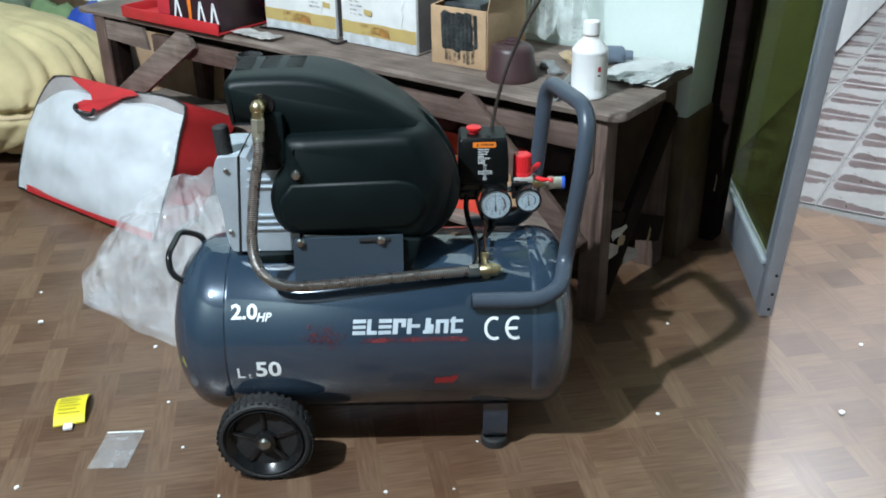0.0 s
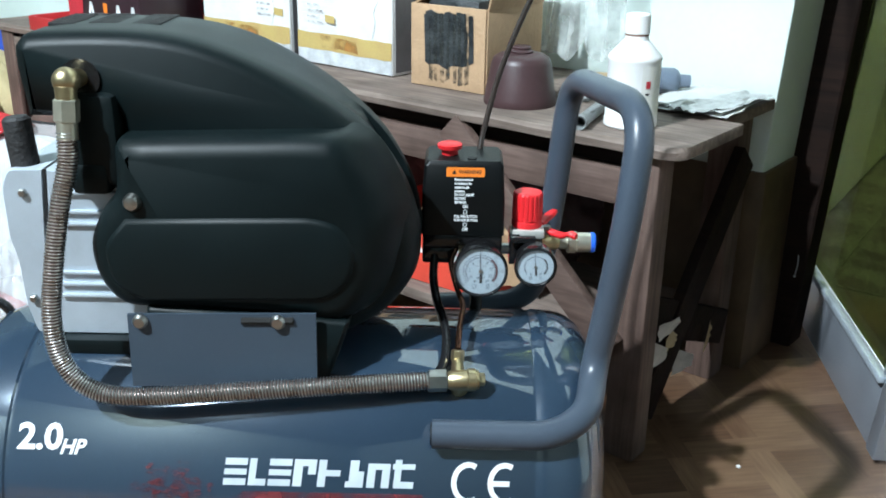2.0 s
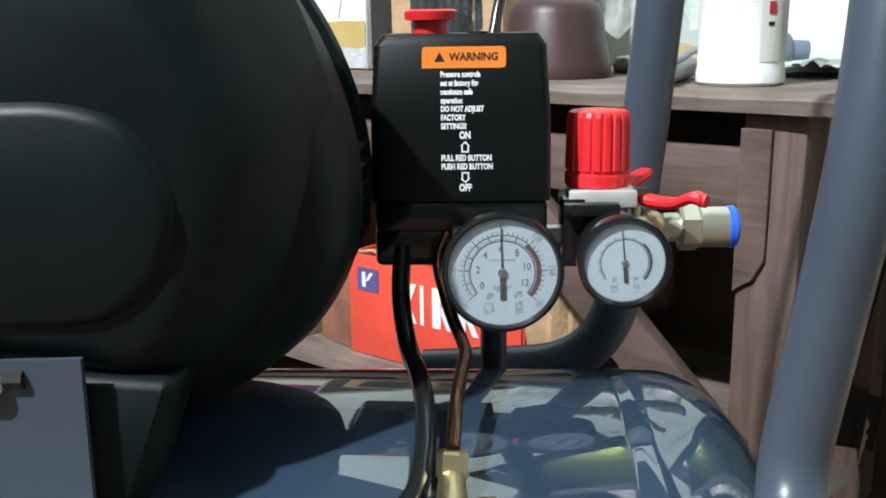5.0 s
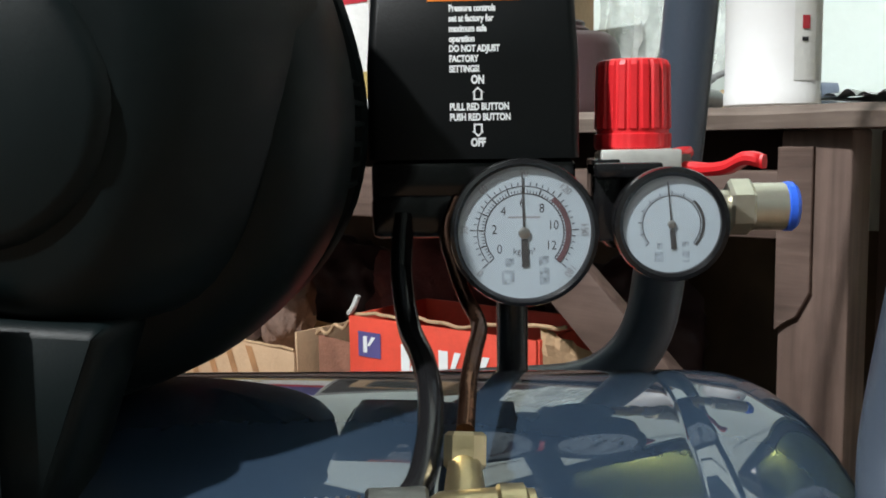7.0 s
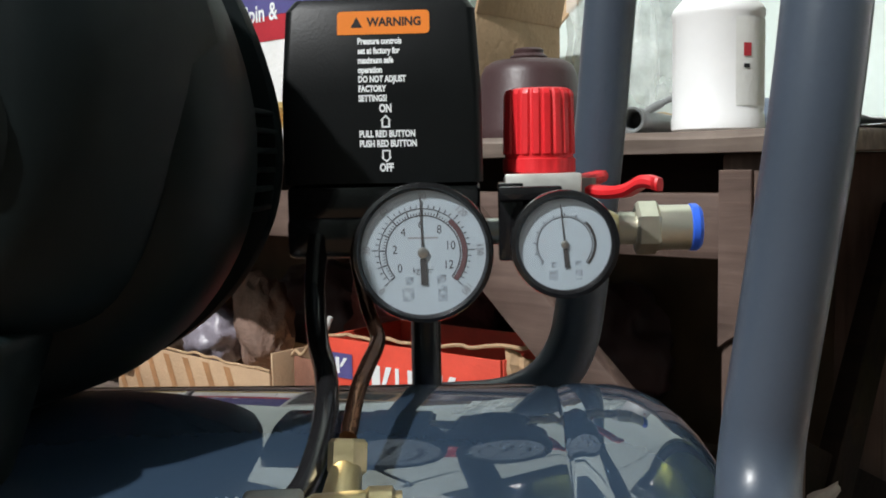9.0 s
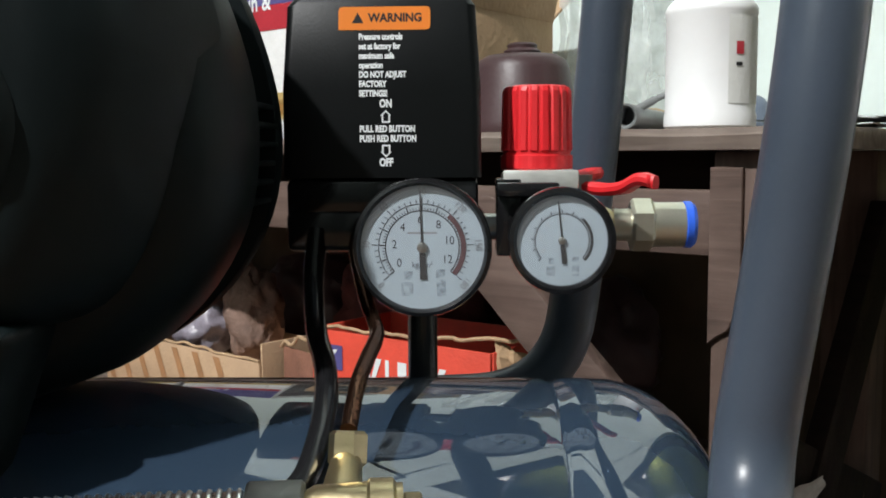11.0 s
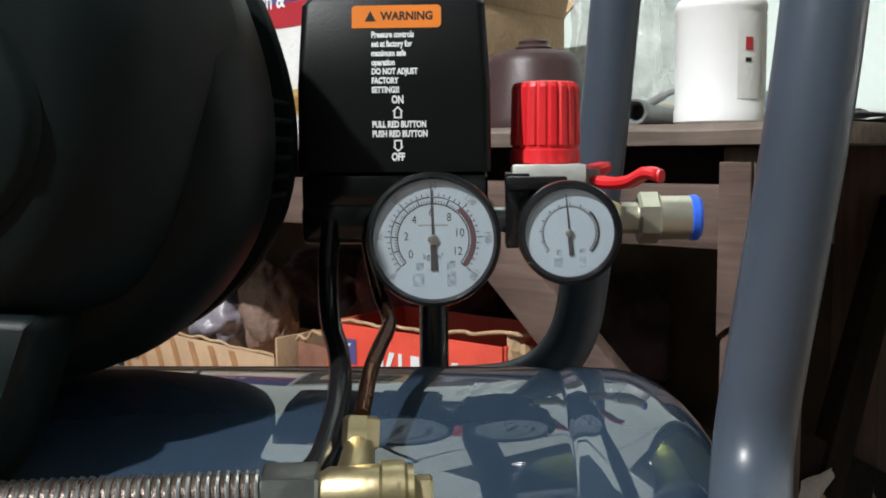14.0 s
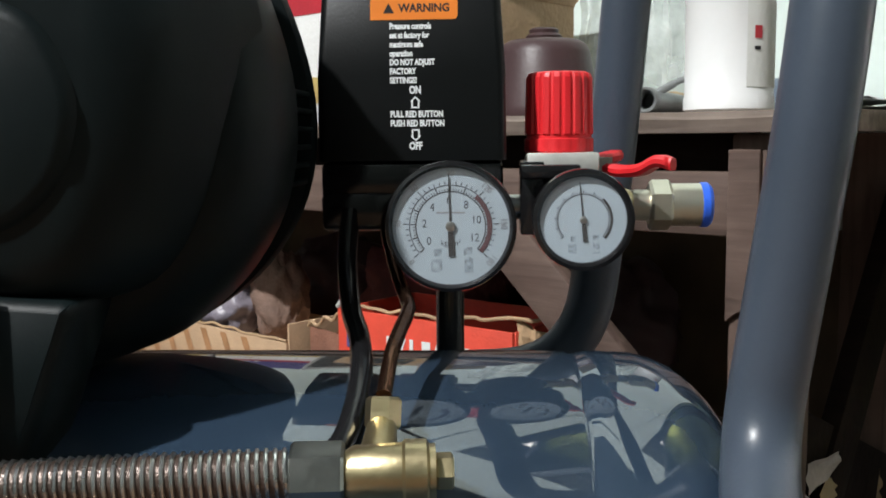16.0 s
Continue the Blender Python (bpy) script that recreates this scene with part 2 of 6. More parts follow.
def rounded(pts, r, steps=6):
    """A polyline with its corners rounded."""
    p = [Vector(q) for q in pts]
    out = [p[0]]
    for a, b, c in zip(p, p[1:], p[2:]):
        k = min(r, (a - b).length * 0.49, (c - b).length * 0.49)
        s, e = b + (a - b).normalized() * k, b + (c - b).normalized() * k
        out += [(1 - t) ** 2 * s + 2 * t * (1 - t) * b + t * t * e for t in (i / steps for i in range(steps + 1))]
    return out + [p[-1]]


def tube(bm, pts, r, n=14, mi=0, radius=None):
    pts = [Vector(p) for p in pts]
    lo, u = [], None
    for i, p in enumerate(pts):
        d = (pts[min(i + 1, len(pts) - 1)] - pts[max(i - 1, 0)]).normalized()
        if u is None:
            u = frame_of(d)[1]
        u = (u - d * u.dot(d)).normalized()
        w = d.cross(u)
        rr = radius[i] if radius else r
        lo.append([p + (u * math.cos(2 * math.pi * k / n) + w * math.sin(2 * math.pi * k / n)) * rr for k in range(n)])
    return rings(bm, lo, mi=mi)


def inset(outline, d):
    """Move a closed outline (counter-clockwise, 2D) inwards by d."""
    n, out = len(outline), []
    for i in range(n):
        a, b, c = (Vector(outline[(i + k) % n]) for k in (-1, 0, 1))
        e, f = (b - a), (c - b)
        e = e.normalized() if e.length > 1e-9 else f.normalized()
        f = f.normalized() if f.length > 1e-9 else e
        nn = (Vector((-e.y, e.x)) + Vector((-f.y, f.x)))
        nn = nn.normalized() if nn.length > 1e-6 else Vector((0, 0))
        out.append(b + nn * d)
    return out


def slab_y(bm, outline, levels, mi=0):
    """outline in x,z; levels: (y, inset)."""
    area = sum(a[0] * b[1] - b[0] * a[1] for a, b in zip(outline, outline[1:] + outline[:1]))
    if area < 0:
        outline = outline[::-1]
    return rings(bm, [[(q[0], y, q[1]) for q in inset(outline, d)] for y, d in levels], mi=mi)


def letters(body, size, align="LEFT", bold=0.0):
    """The built-in font as mesh points and faces, in x,y."""
    cu = bpy.data.curves.new("t", "FONT")
    cu.body, cu.size, cu.align_x, cu.align_y, cu.resolution_u = body, size, align, "CENTER", 3
    cu.offset = bold * size
    ob = bpy.data.objects.new("t", cu)
    scene.collection.objects.link(ob)
    me = bpy.data.meshes.new_from_object(ob.evaluated_get(bpy.context.evaluated_depsgraph_get()))
    out = [v.co.copy() for v in me.vertices], [tuple(p.vertices) for p in me.polygons]
    bpy.data.objects.remove(ob)
    bpy.data.meshes.remove(me)
    return out


def lettering(bm, body, size, place, align="LEFT", mi=0, stretch=(1, 1), bold=0.0):
    """place: a function from flat x,y to a point in space."""
    vs, fs = letters(body, size, align, bold)
    new_v = [bm.verts.new(place(v.x * stretch[0], v.y * stretch[1])) for v in vs]
    for f in fs:
        try:
            bm.faces.new([new_v[i] for i in f]).material_index = mi
        except ValueError:
            pass


def patch(bm, corners, place, mi=0, n=4):
    """A flat quad strip, cut in n, laid through place()."""
    (x0, y0), (x1, y1), (x2, y2), (x3, y3) = corners
    rows = []
    for i in range(n + 1):
        t = i / n
        rows.append((bm.verts.new(place(x0 + (x1 - x0) * t, y0 + (y1 - y0) * t)), bm.verts.new(place(x3 + (x2 - x3) * t, y3 + (y2 - y3) * t))))
    for (a, b), (c, d) in zip(rows, rows[1:]):
        bm.faces.new((a, c, d, b)).material_index = mi


B = bmesh.new

# ---------- the room ----------
# The back wall's own axes: X along it towards the doorway, Y through it, from the bench's rear corner.
TURNED = -37.8
ROOM = pose(0.671, 0.620, 0, 0, 0, TURNED)


def set_in_room(ob):
    ob.matrix_world = ROOM
    return ob


def structure(name, bm, mat, label, category, room=True, angle=35):
    ob = part(name, bm, mat, angle=angle)
    if room:
        set_in_room(ob)
    return tagged(ob, label, category, kind="structure")


def parquet():
    """Vinyl sheet printed with basket-weave parquet, worn and shiny."""
    m = bpy.data.materials.new("vinyl_parquet")
    m.use_nodes = True
    n, l = m.node_tree.nodes, m.node_tree.links
    b = n["Principled BSDF"]

    def math_node(op, a, b2=None):
        k = n.new("ShaderNodeMath")
        k.operation = op
        for i, v in enumerate((a, b2)):
            if v is None:
                continue
            if isinstance(v, (int, float)):
                k.inputs[i].default_value = v
            else:
                l.new(v, k.inputs[i])
        return k.outputs[0]

    co, mp = n.new("ShaderNodeTexCoord"), n.new("ShaderNodeMapping")
    mp.inputs["Rotation"].default_value = (0, 0, radians(PARQUET_TURN))
    mp.inputs["Location"].default_value = (*PARQUET_AT, 0)
    l.new(co.outputs["Object"], mp.inputs[0])
    sep = n.new("ShaderNodeSeparateXYZ")
    l.new(mp.outputs[0], sep.inputs[0])
    P = PARQUET_PITCH
    u, v = math_node("DIVIDE", sep.outputs[0], P), math_node("DIVIDE", sep.outputs[1], P)
    fu, fv = math_node("FRACT", u), math_node("FRACT", v)
    iu, iv = math_node("FLOOR", u), math_node("FLOOR", v)
    # strips run between the squares, over and under by turns
    su, sv = math_node("LESS_THAN", fu, 0.33), math_node("LESS_THAN", fv, 0.33)
    square = math_node("MULTIPLY", math_node("SUBTRACT", 1, su), math_node("SUBTRACT", 1, sv))
    parity = math_node("MODULO", math_node("ABSOLUTE", math_node("ADD", iu, iv)), 2)
    over = math_node("MULTIPLY", su, math_node("MAXIMUM", math_node("SUBTRACT", 1, sv), parity))
    along_v = over
    along_u = math_node("MULTIPLY", sv, math_node("SUBTRACT", 1, over))
    # grain along each piece
    def grain(sx, sy):
        g, gm = n.new("ShaderNodeTexNoise"), n.new("ShaderNodeMapping")
        gm.inputs["Scale"].default_value = (sx, sy, 1)
        g.inputs["Scale"].default_value, g.inputs["Detail"].default_value = 1.0, 5
        l.new(mp.outputs[0], gm.inputs[0]), l.new(gm.outputs[0], g.inputs["Vector"])
        return g.outputs["Fac"]
    gu, gv = grain(14, 160), grain(160, 14)
    g = math_node("ADD", math_node("MULTIPLY", gu, math_node("SUBTRACT", 1, along_v)), math_node("MULTIPLY", gv, along_v))
    cell = n.new("ShaderNodeTexWhiteNoise")
    cell.noise_dimensions = "3D"
    cc = n.new("ShaderNodeCombineXYZ")
    l.new(math_node("ADD", iu, math_node("MULTIPLY", along_u, 17)), cc.inputs[0]), l.new(iv, cc.inputs[1]), l.new(math_node("ADD", square, math_node("MULTIPLY", along_v, 3)), cc.inputs[2])
    l.new(cc.outputs[0], cell.inputs["Vector"])
    tone = math_node("ADD", math_node("MULTIPLY", g, 0.75), math_node("MULTIPLY", cell.outputs["Value"], 0.28))
    dark = math_node("MULTIPLY", square, parity)
    tone = math_node("SUBTRACT", tone, math_node("MULTIPLY", dark, 0.20))
    ramp = n.new("ShaderNodeValToRGB")
    e = ramp.color_ramp.elements
    e[0].position, e[0].color = 0.12, (0.062, 0.029, 0.015, 1)
    e[1].position, e[1].color = 0.75, (0.190, 0.116, 0.070, 1)
    mid = ramp.color_ramp.elements.new(0.42)
    mid.color = (0.115, 0.062, 0.036, 1)
    l.new(tone, ramp.inputs["Fac"])
    # dust and scuffs
    dirt = n.new("ShaderNodeTexNoise")
    dirt.inputs["Scale"].default_value, dirt.inputs["Detail"].default_value = 5, 8
    l.new(co.outputs["Object"], dirt.inputs["Vector"])
    dr = n.new("ShaderNodeMapRange")
    dr.inputs["From Min"].default_value, dr.inputs["From Max"].default_value, dr.inputs["To Max"].default_value = 0.45, 0.8, 0.4
    l.new(dirt.outputs["Fac"], dr.inputs["Value"])
    mix = n.new("ShaderNodeMix")
    mix.data_type = "RGBA"
    mix.inputs[7].default_value = (0.18, 0.130, 0.098, 1)
    b.inputs["Specular IOR Level"].default_value = 0.35
    l.new(dr.outputs["Result"], mix.inputs[0]), l.new(ramp.outputs["Color"], mix.inputs[6])
    # sheen of the passage light by the doorway, painted in as paler grey
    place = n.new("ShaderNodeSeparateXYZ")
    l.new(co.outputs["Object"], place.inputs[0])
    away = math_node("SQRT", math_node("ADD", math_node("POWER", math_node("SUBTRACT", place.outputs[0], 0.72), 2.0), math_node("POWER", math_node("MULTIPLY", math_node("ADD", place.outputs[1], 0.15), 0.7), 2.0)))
    # strength of that painted sheen, fading with distance from the doorway
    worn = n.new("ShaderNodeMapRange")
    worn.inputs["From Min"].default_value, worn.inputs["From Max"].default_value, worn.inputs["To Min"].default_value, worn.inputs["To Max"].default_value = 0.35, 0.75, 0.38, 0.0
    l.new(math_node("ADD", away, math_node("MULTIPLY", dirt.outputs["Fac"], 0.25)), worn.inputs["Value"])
    sheen = n.new("ShaderNodeMix")
    sheen.data_type = "RGBA"
    sheen.inputs[7].default_value = (0.225, 0.190, 0.170, 1)
    l.new(worn.outputs["Result"], sheen.inputs[0]), l.new(mix.outputs[2], sheen.inputs[6]), l.new(sheen.outputs[2], b.inputs["Base Color"])
    rr = n.new("ShaderNodeMapRange")
    rr.inputs["To Min"].default_value, rr.inputs["To Max"].default_value = 0.26, 0.42
    l.new(dirt.outputs["Fac"], rr.inputs["Value"]), l.new(rr.outputs["Result"], b.inputs["Roughness"])
    bp, wave = n.new("ShaderNodeBump"), n.new("ShaderNodeTexNoise")
    wave.inputs["Scale"].default_value, wave.inputs["Detail"].default_value = 7, 2
    l.new(co.outputs["Object"], wave.inputs["Vector"])
    bp.inputs["Strength"].default_value, bp.inputs["Distance"].default_value = 0.22, 0.01
    l.new(wave.outputs["Fac"], bp.inputs["Height"]), l.new(bp.outputs["Normal"], b.inputs["Normal"])
    return m


PARQUET_TURN, PARQUET_PITCH = -9.0 + TURNED, 0.122
PARQUET_AT = Matrix.Rotation(radians(-9), 2) @ Vector((0.671 - 0.162, 0.620 + 0.145)) + Vector((1.665, 0.665)) * PARQUET_PITCH
VINYL = parquet()


WALL_END, LEAN = 0.013, 0.0454


def make_room():
    bm = B()
    box(bm, (0, -1.86, -0.03), (6.4, 4.68, 0.06))
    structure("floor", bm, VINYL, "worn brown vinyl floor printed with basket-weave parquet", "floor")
    bm = B()
    # its end leans, and turns into the doorway
    ends = [(0.0, WALL_END), (2.13 - 0.36, WALL_END + LEAN * (2.13 - 0.36)), (2.94, WALL_END + LEAN * (2.13 - 0.36))]
    n = 24
    lo = []
    for k in range(n + 1):
        z = 2.94 * k / n
        x = float(np.interp(z, [e[0] for e in ends], [e[1] for e in ends])) + (0.0025 * noise.noise(Vector((z * 6, 2, 1))) if 0 < k < n else 0.0)
        lo.append([(-3.2, 0, 0.36 + z), (x - 0.006, 0, 0.36 + z), (x - 0.0015, 0.002, 0.36 + z), (x, 0.008, 0.36 + z), (x, 0.14, 0.36 + z), (-3.2, 0.14, 0.36 + z)])
    rings(bm, lo)
    structure("wall_back", bm, MINT, "pale mint painted plaster wall behind the bench", "wall")
    bm = B()
    box(bm, (-1.593 + WALL_END / 2 - 0.006, 0.069, 0.180), (3.212 + WALL_END, 0.146, 0.360), 0.002)
    structure("dado", bm, DADO, "dark brown painted lower part of the wall", "wall")
    bm = B()
    post = [[(x + LEAN * z, y, z) for x, y in ((-0.09, 0.1425), (0.050, 0.1425), (0.054, 0.146), (0.056, 0.198), (0.052, 0.202), (-0.09, 0.202))] for z in (0.0, 2.04)]
    rings(bm, post)
    box(bm, (1.12, 0.19, 1.02), (0.09, 0.095, 2.04), 0.006)
    box(bm, (0.59, 0.19, 2.0855), (1.15, 0.095, 0.09), 0.006)
    structure("door_frame", bm, DARKWOOD, "dark stained wooden door frame", "door frame")
    bm = B()
    box(bm, (2.18, 0.07, 1.65), (2.03, 0.14, 3.3))
    box(bm, (0.6292, 0.07, 2.7155), (1.0716, 0.14, 1.169))
    structure("wall_door_side", bm, MINT, "pale mint painted plaster wall beside the doorway", "wall")
    # unseen surfaces that close the room, kept dark so that they bounce little
    bm = B()
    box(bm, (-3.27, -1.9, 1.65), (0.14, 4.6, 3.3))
    structure("wall_left", bm, FARWALL, "unseen side wall, coloured dark to limit bounced light", "wall")
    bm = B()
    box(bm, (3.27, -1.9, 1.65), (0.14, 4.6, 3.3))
    structure("wall_right", bm, FARWALL, "unseen side wall, coloured dark to limit bounced light", "wall")
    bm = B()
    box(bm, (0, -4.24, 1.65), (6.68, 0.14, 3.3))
    structure("wall_front", bm, FARWALL, "unseen wall across the room, coloured dark to limit bounced light", "wall")
    bm = B()
    box(bm, (0, -2.05, 3.35), (6.7, 4.6, 0.1))
    structure("ceiling", bm, DIMCEILING, "unseen ceiling, coloured dark to limit bounced light", "ceiling")
    # the passage beyond the doorway
    bm = B()
    box(bm, (-0.128, 2.45, 1.3), (0.12, 4.4, 2.6), m=pose(0, 0, 0, 0, 0, 4.6))
    structure("wall_passage", bm, OFFWHITE, "white painted wall of the passage outside", "wall")
    bm = B()
    box(bm, (0.85, 5.0, 1.3), (2.9, 0.12, 2.6))
    structure("wall_passage_end", bm, OFFWHITE, "white painted far wall of the passage", "wall")
    bm = B()
    box(bm, (0.85, 2.73, -0.05), (2.8, 4.5, 0.06))
    structure("floor_passage", bm, GROUT, "floor of the passage with maroon and white patterned tiles", "floor")

    bm = B()
    box(bm, (0.95, 2.6, 2.66), (3.0, 4.9, 0.1))
    structure("ceiling_passage", bm, OFFWHITE, "white painted ceiling of the passage", "ceiling")
    bm = B()
    box(bm, (2.25, 2.6, 1.3), (0.12, 4.8, 2.6))
    structure("wall_passage_side", bm, OFFWHITE, "white painted side wall of the passage", "wall")


make_room()
WHITEPL = material("white_plastic", (0.88, 0.88, 0.88), 0.4, vary=0.03, bump=0.0)
DOORGLASS = clear("tinted_glass", (0.16, 0.18, 0.07), 0.09, 0.03, trans=0.0)
for node in DOORGLASS.node_tree.nodes:
    if node.type == "BSDF_TRANSPARENT":
        node.inputs["Color"].default_value = (0.23, 0.25, 0.125, 1)


def make_door():
    """Narrow aluminium door leaf, opened into the room and hanging askew."""
    hinge, free = Vector((-0.012, 0.342, 0)), Vector((0.302, -0.158, 0))
    d = free - hinge
    w, turn = d.length, math.atan2(d.y, d.x)
    top = new("door_1")
    tagged(top, "open grey aluminium door leaf with a tinted glass pane", "door", kind="structure")
    top.matrix_world = ROOM @ Matrix.Translation(hinge) @ Matrix.Rotation(turn, 4, "Z")
    T, S = 0.030, 0.036
    askew = Matrix.Identity(4)
    askew[0][2], askew[1][2] = 0.066 * math.cos(turn), -0.066 * math.sin(turn)

    def piece(name, bm, mat, label=""):
        bm.transform(askew)
        return part(name, bm, mat, top, label)

    for name, c, s in (("stile", (S / 2, 0, 1.0), (S, T, 1.98)), ("stile", (w - S / 2, 0, 1.0), (S, T, 1.98)), ("top_rail", (w / 2, 0, 1.965), (w - 2 * S - 0.002, T - 0.003, 0.05))):
        bm = B()
        box(bm, c, s, 0.003)
        piece(name, bm, ALUDOOR)
    bm = B()
    box(bm, (w / 2, 0, 0.0655), (w - 2 * S - 0.002, T - 0.008, 0.111), 0.003)
    piece("bottom_panel", bm, ALUDOOR)
    # beads that hold the pane
    bm = B()
    box(bm, (w / 2, -T / 2 - 0.001, 0.126), (w - 2 * S - 0.002, 0.013, 0.012), 0.003)
    piece("glazing_bead", bm, ALU)
    for x in (S + 0.0045, w - S - 0.0045):
        bm = B()
        box(bm, (x, -T / 2 + 0.004, 1.035), (0.007, 0.010, 1.80), 0.002)
        piece("glazing_bead", bm, ALUDOOR)
    bm = B()
    box(bm, (w / 2, 0, 1.032), (w - 2 * S - 0.004, 0.005, 1.81))
    piece("pane", bm, DOORGLASS, "dusty olive-tinted glass")
    for z in (0.028, 0.066, 0.112):
        bm = B()
        cyl(bm, (w - 0.0005, 0.004, z), (w + 0.002, 0.004, z), 0.0035, 10)
        piece("screw", bm, INK)


make_door()

# ---------- the bench ----------
TOP = 0.484


def in_room(ob, x, y, z, rz=0):
    ob.matrix_world = ROOM @ pose(x, y, z, 0, 0, rz)
    return ob


def make_bench():
    top = in_room(tagged(new("workbench"), "old dusty wooden workbench against the wall, loaded with boxes", "workbench"), 0, 0, 0)
    # two long planks, the front one with a worn edge
    for y0, y1, x0, x1 in ((-0.402, -0.205, 0.048, -1.72), (-0.201, -0.006, 0.018, -1.70)):
        bm = B()
        n = 60
        lo = []
        # the front corner at the doorway is worn round
        r = 0.034 if y0 < -0.3 else 0.004
        for x in [x0 - r * (1 - math.cos(radians(15 * k))) for k in range(6)] + [x0 - r + (x1 - x0 + r) * k / n for k in range(n + 1)]:
            w = 0.004 * noise.noise(Vector((x * 9, y0 * 5, 0))) + r - math.sqrt(max(0.0, r * r - max(0.0, x - x0 + r) ** 2))
            h = 0.0025 * noise.noise(Vector((x * 14, 3, y0)))
            end = 0.004 if x in (x0, x1) else 0.0
            lo.append([(x, y0 + w + end, TOP - 0.016), (x, y0 - 0.002 + w + end, TOP - 0.006 + h - end * 0.5), (x, y0 + 0.005 + w + end, TOP + h * 0.5 - end * 0.5), (x, y1, TOP - end * 0.5), (x, y1, TOP - 0.016)])
        rings(bm, lo)
        part("plank", bm, BENCH, top, "worn grey-brown plank")
    bm = B()
    box(bm, (-0.728, -0.372, 0.4125), (1.386, 0.020, 0.050), 0.002)
    part("apron", bm, APRON, top)
    bm = B()
    slab_y(bm, [(-1.613, 0.402), (-1.425, 0.394), (-1.440, 0.456), (-1.612, 0.456)], [(-0.3845, 0.0), (-0.394, 0.0)])
    part("rail", bm, BENCH, top, "short grey rail")
    # the leg's unlit side, made as a near-black post behind its front board
    bm = B()
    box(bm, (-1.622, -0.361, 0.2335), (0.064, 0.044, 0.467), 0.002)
    part("leg", bm, DARKWOOD, top, "shaded side of the leg, added as a near-black post")
    # the overhang's shadow band under the planks, coloured into this bearer
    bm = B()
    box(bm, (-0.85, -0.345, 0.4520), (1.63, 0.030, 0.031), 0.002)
    part("bearer", bm, DARKWOOD, top, "bearer coloured dark for the shadow under the planks")
    for x, y, s, d in ((-0.012, -0.365, 0.05, 0.045), (-0.03, -0.05, 0.05, 0.05), (-1.640, -0.390, 0.050, 0.012), (-1.63, -0.05, 0.05, 0.05)):
        bm = B()
        box(bm, (x, y, 0.2335), (s, d, 0.467), 0.003)
        part("leg", bm, BENCHLEG, top)
    for a, b in (((-0.329, -0.3975, 0.459), (-0.032, -0.3975, 0.178)), ((-1.238, -0.392, 0.458), (-1.575, -0.392, 0.232))):
        bm = B()
        a, b = Vector(a), Vector(b)
        d = b - a
        box(bm, (0, 0, 0), (d.length, 0.018, 0.046 if a.x > -1 else 0.068), 0.002, Matrix.Translation((a + b) / 2) @ Matrix.Rotation(-math.atan2(d.z, d.x), 4, "Y"))
        part("brace", bm, APRON if a.x > -1 else BENCH, top)
    bm = B()
    box(bm, (-0.83, -0.19, 0.125), (1.5, 0.30, 0.02), 0.002)
    part("lower_shelf", bm, BENCH, top)
    bm = B()
    box(bm, (-1.30, -0.275, 0.197), (0.66, 0.12, 0.016), 0.002)
    part("foot_board", bm, BENCH, top)
    # broken end of the apron, lapped over the leg
    bm = B()
    slab_y(bm, [(-0.0375, 0.455), (-0.0375, 0.322), (-0.030, 0.328), (-0.022, 0.333), (-0.0125, 0.352), (-0.0125, 0.455)], [(-0.3920, 0.0008), (-0.3912, 0.0), (-0.3872, 0.0)])
    part("apron_end", bm, APRON, top, "broken plank end")
    # cross pieces of the open end, with the shade there put into their colour
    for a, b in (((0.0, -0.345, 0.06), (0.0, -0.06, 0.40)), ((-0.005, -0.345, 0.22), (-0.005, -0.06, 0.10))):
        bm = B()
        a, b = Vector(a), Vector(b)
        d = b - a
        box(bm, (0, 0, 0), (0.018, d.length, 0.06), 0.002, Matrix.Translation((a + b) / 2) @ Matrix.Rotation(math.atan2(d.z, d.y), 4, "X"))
        part("end_brace", bm, DARKWOOD, top, "cross piece coloured dark for the shaded bench end")


make_bench()

# ---------- the air compressor ----------
AXIS_Z, RAD = 0.214, 0.157
AC = thing("air_compressor", (0, 0, 0), "slate blue two-horsepower air compressor with black pump cover", "air compressor")


def on_tank(x, angle, lift=0.0007):
    """A point on the tank's front at x, so many radians above the level of its axis."""
    r = RAD + lift
    return Vector((x, -r * math.cos(angle), AXIS_Z + r * math.sin(angle)))


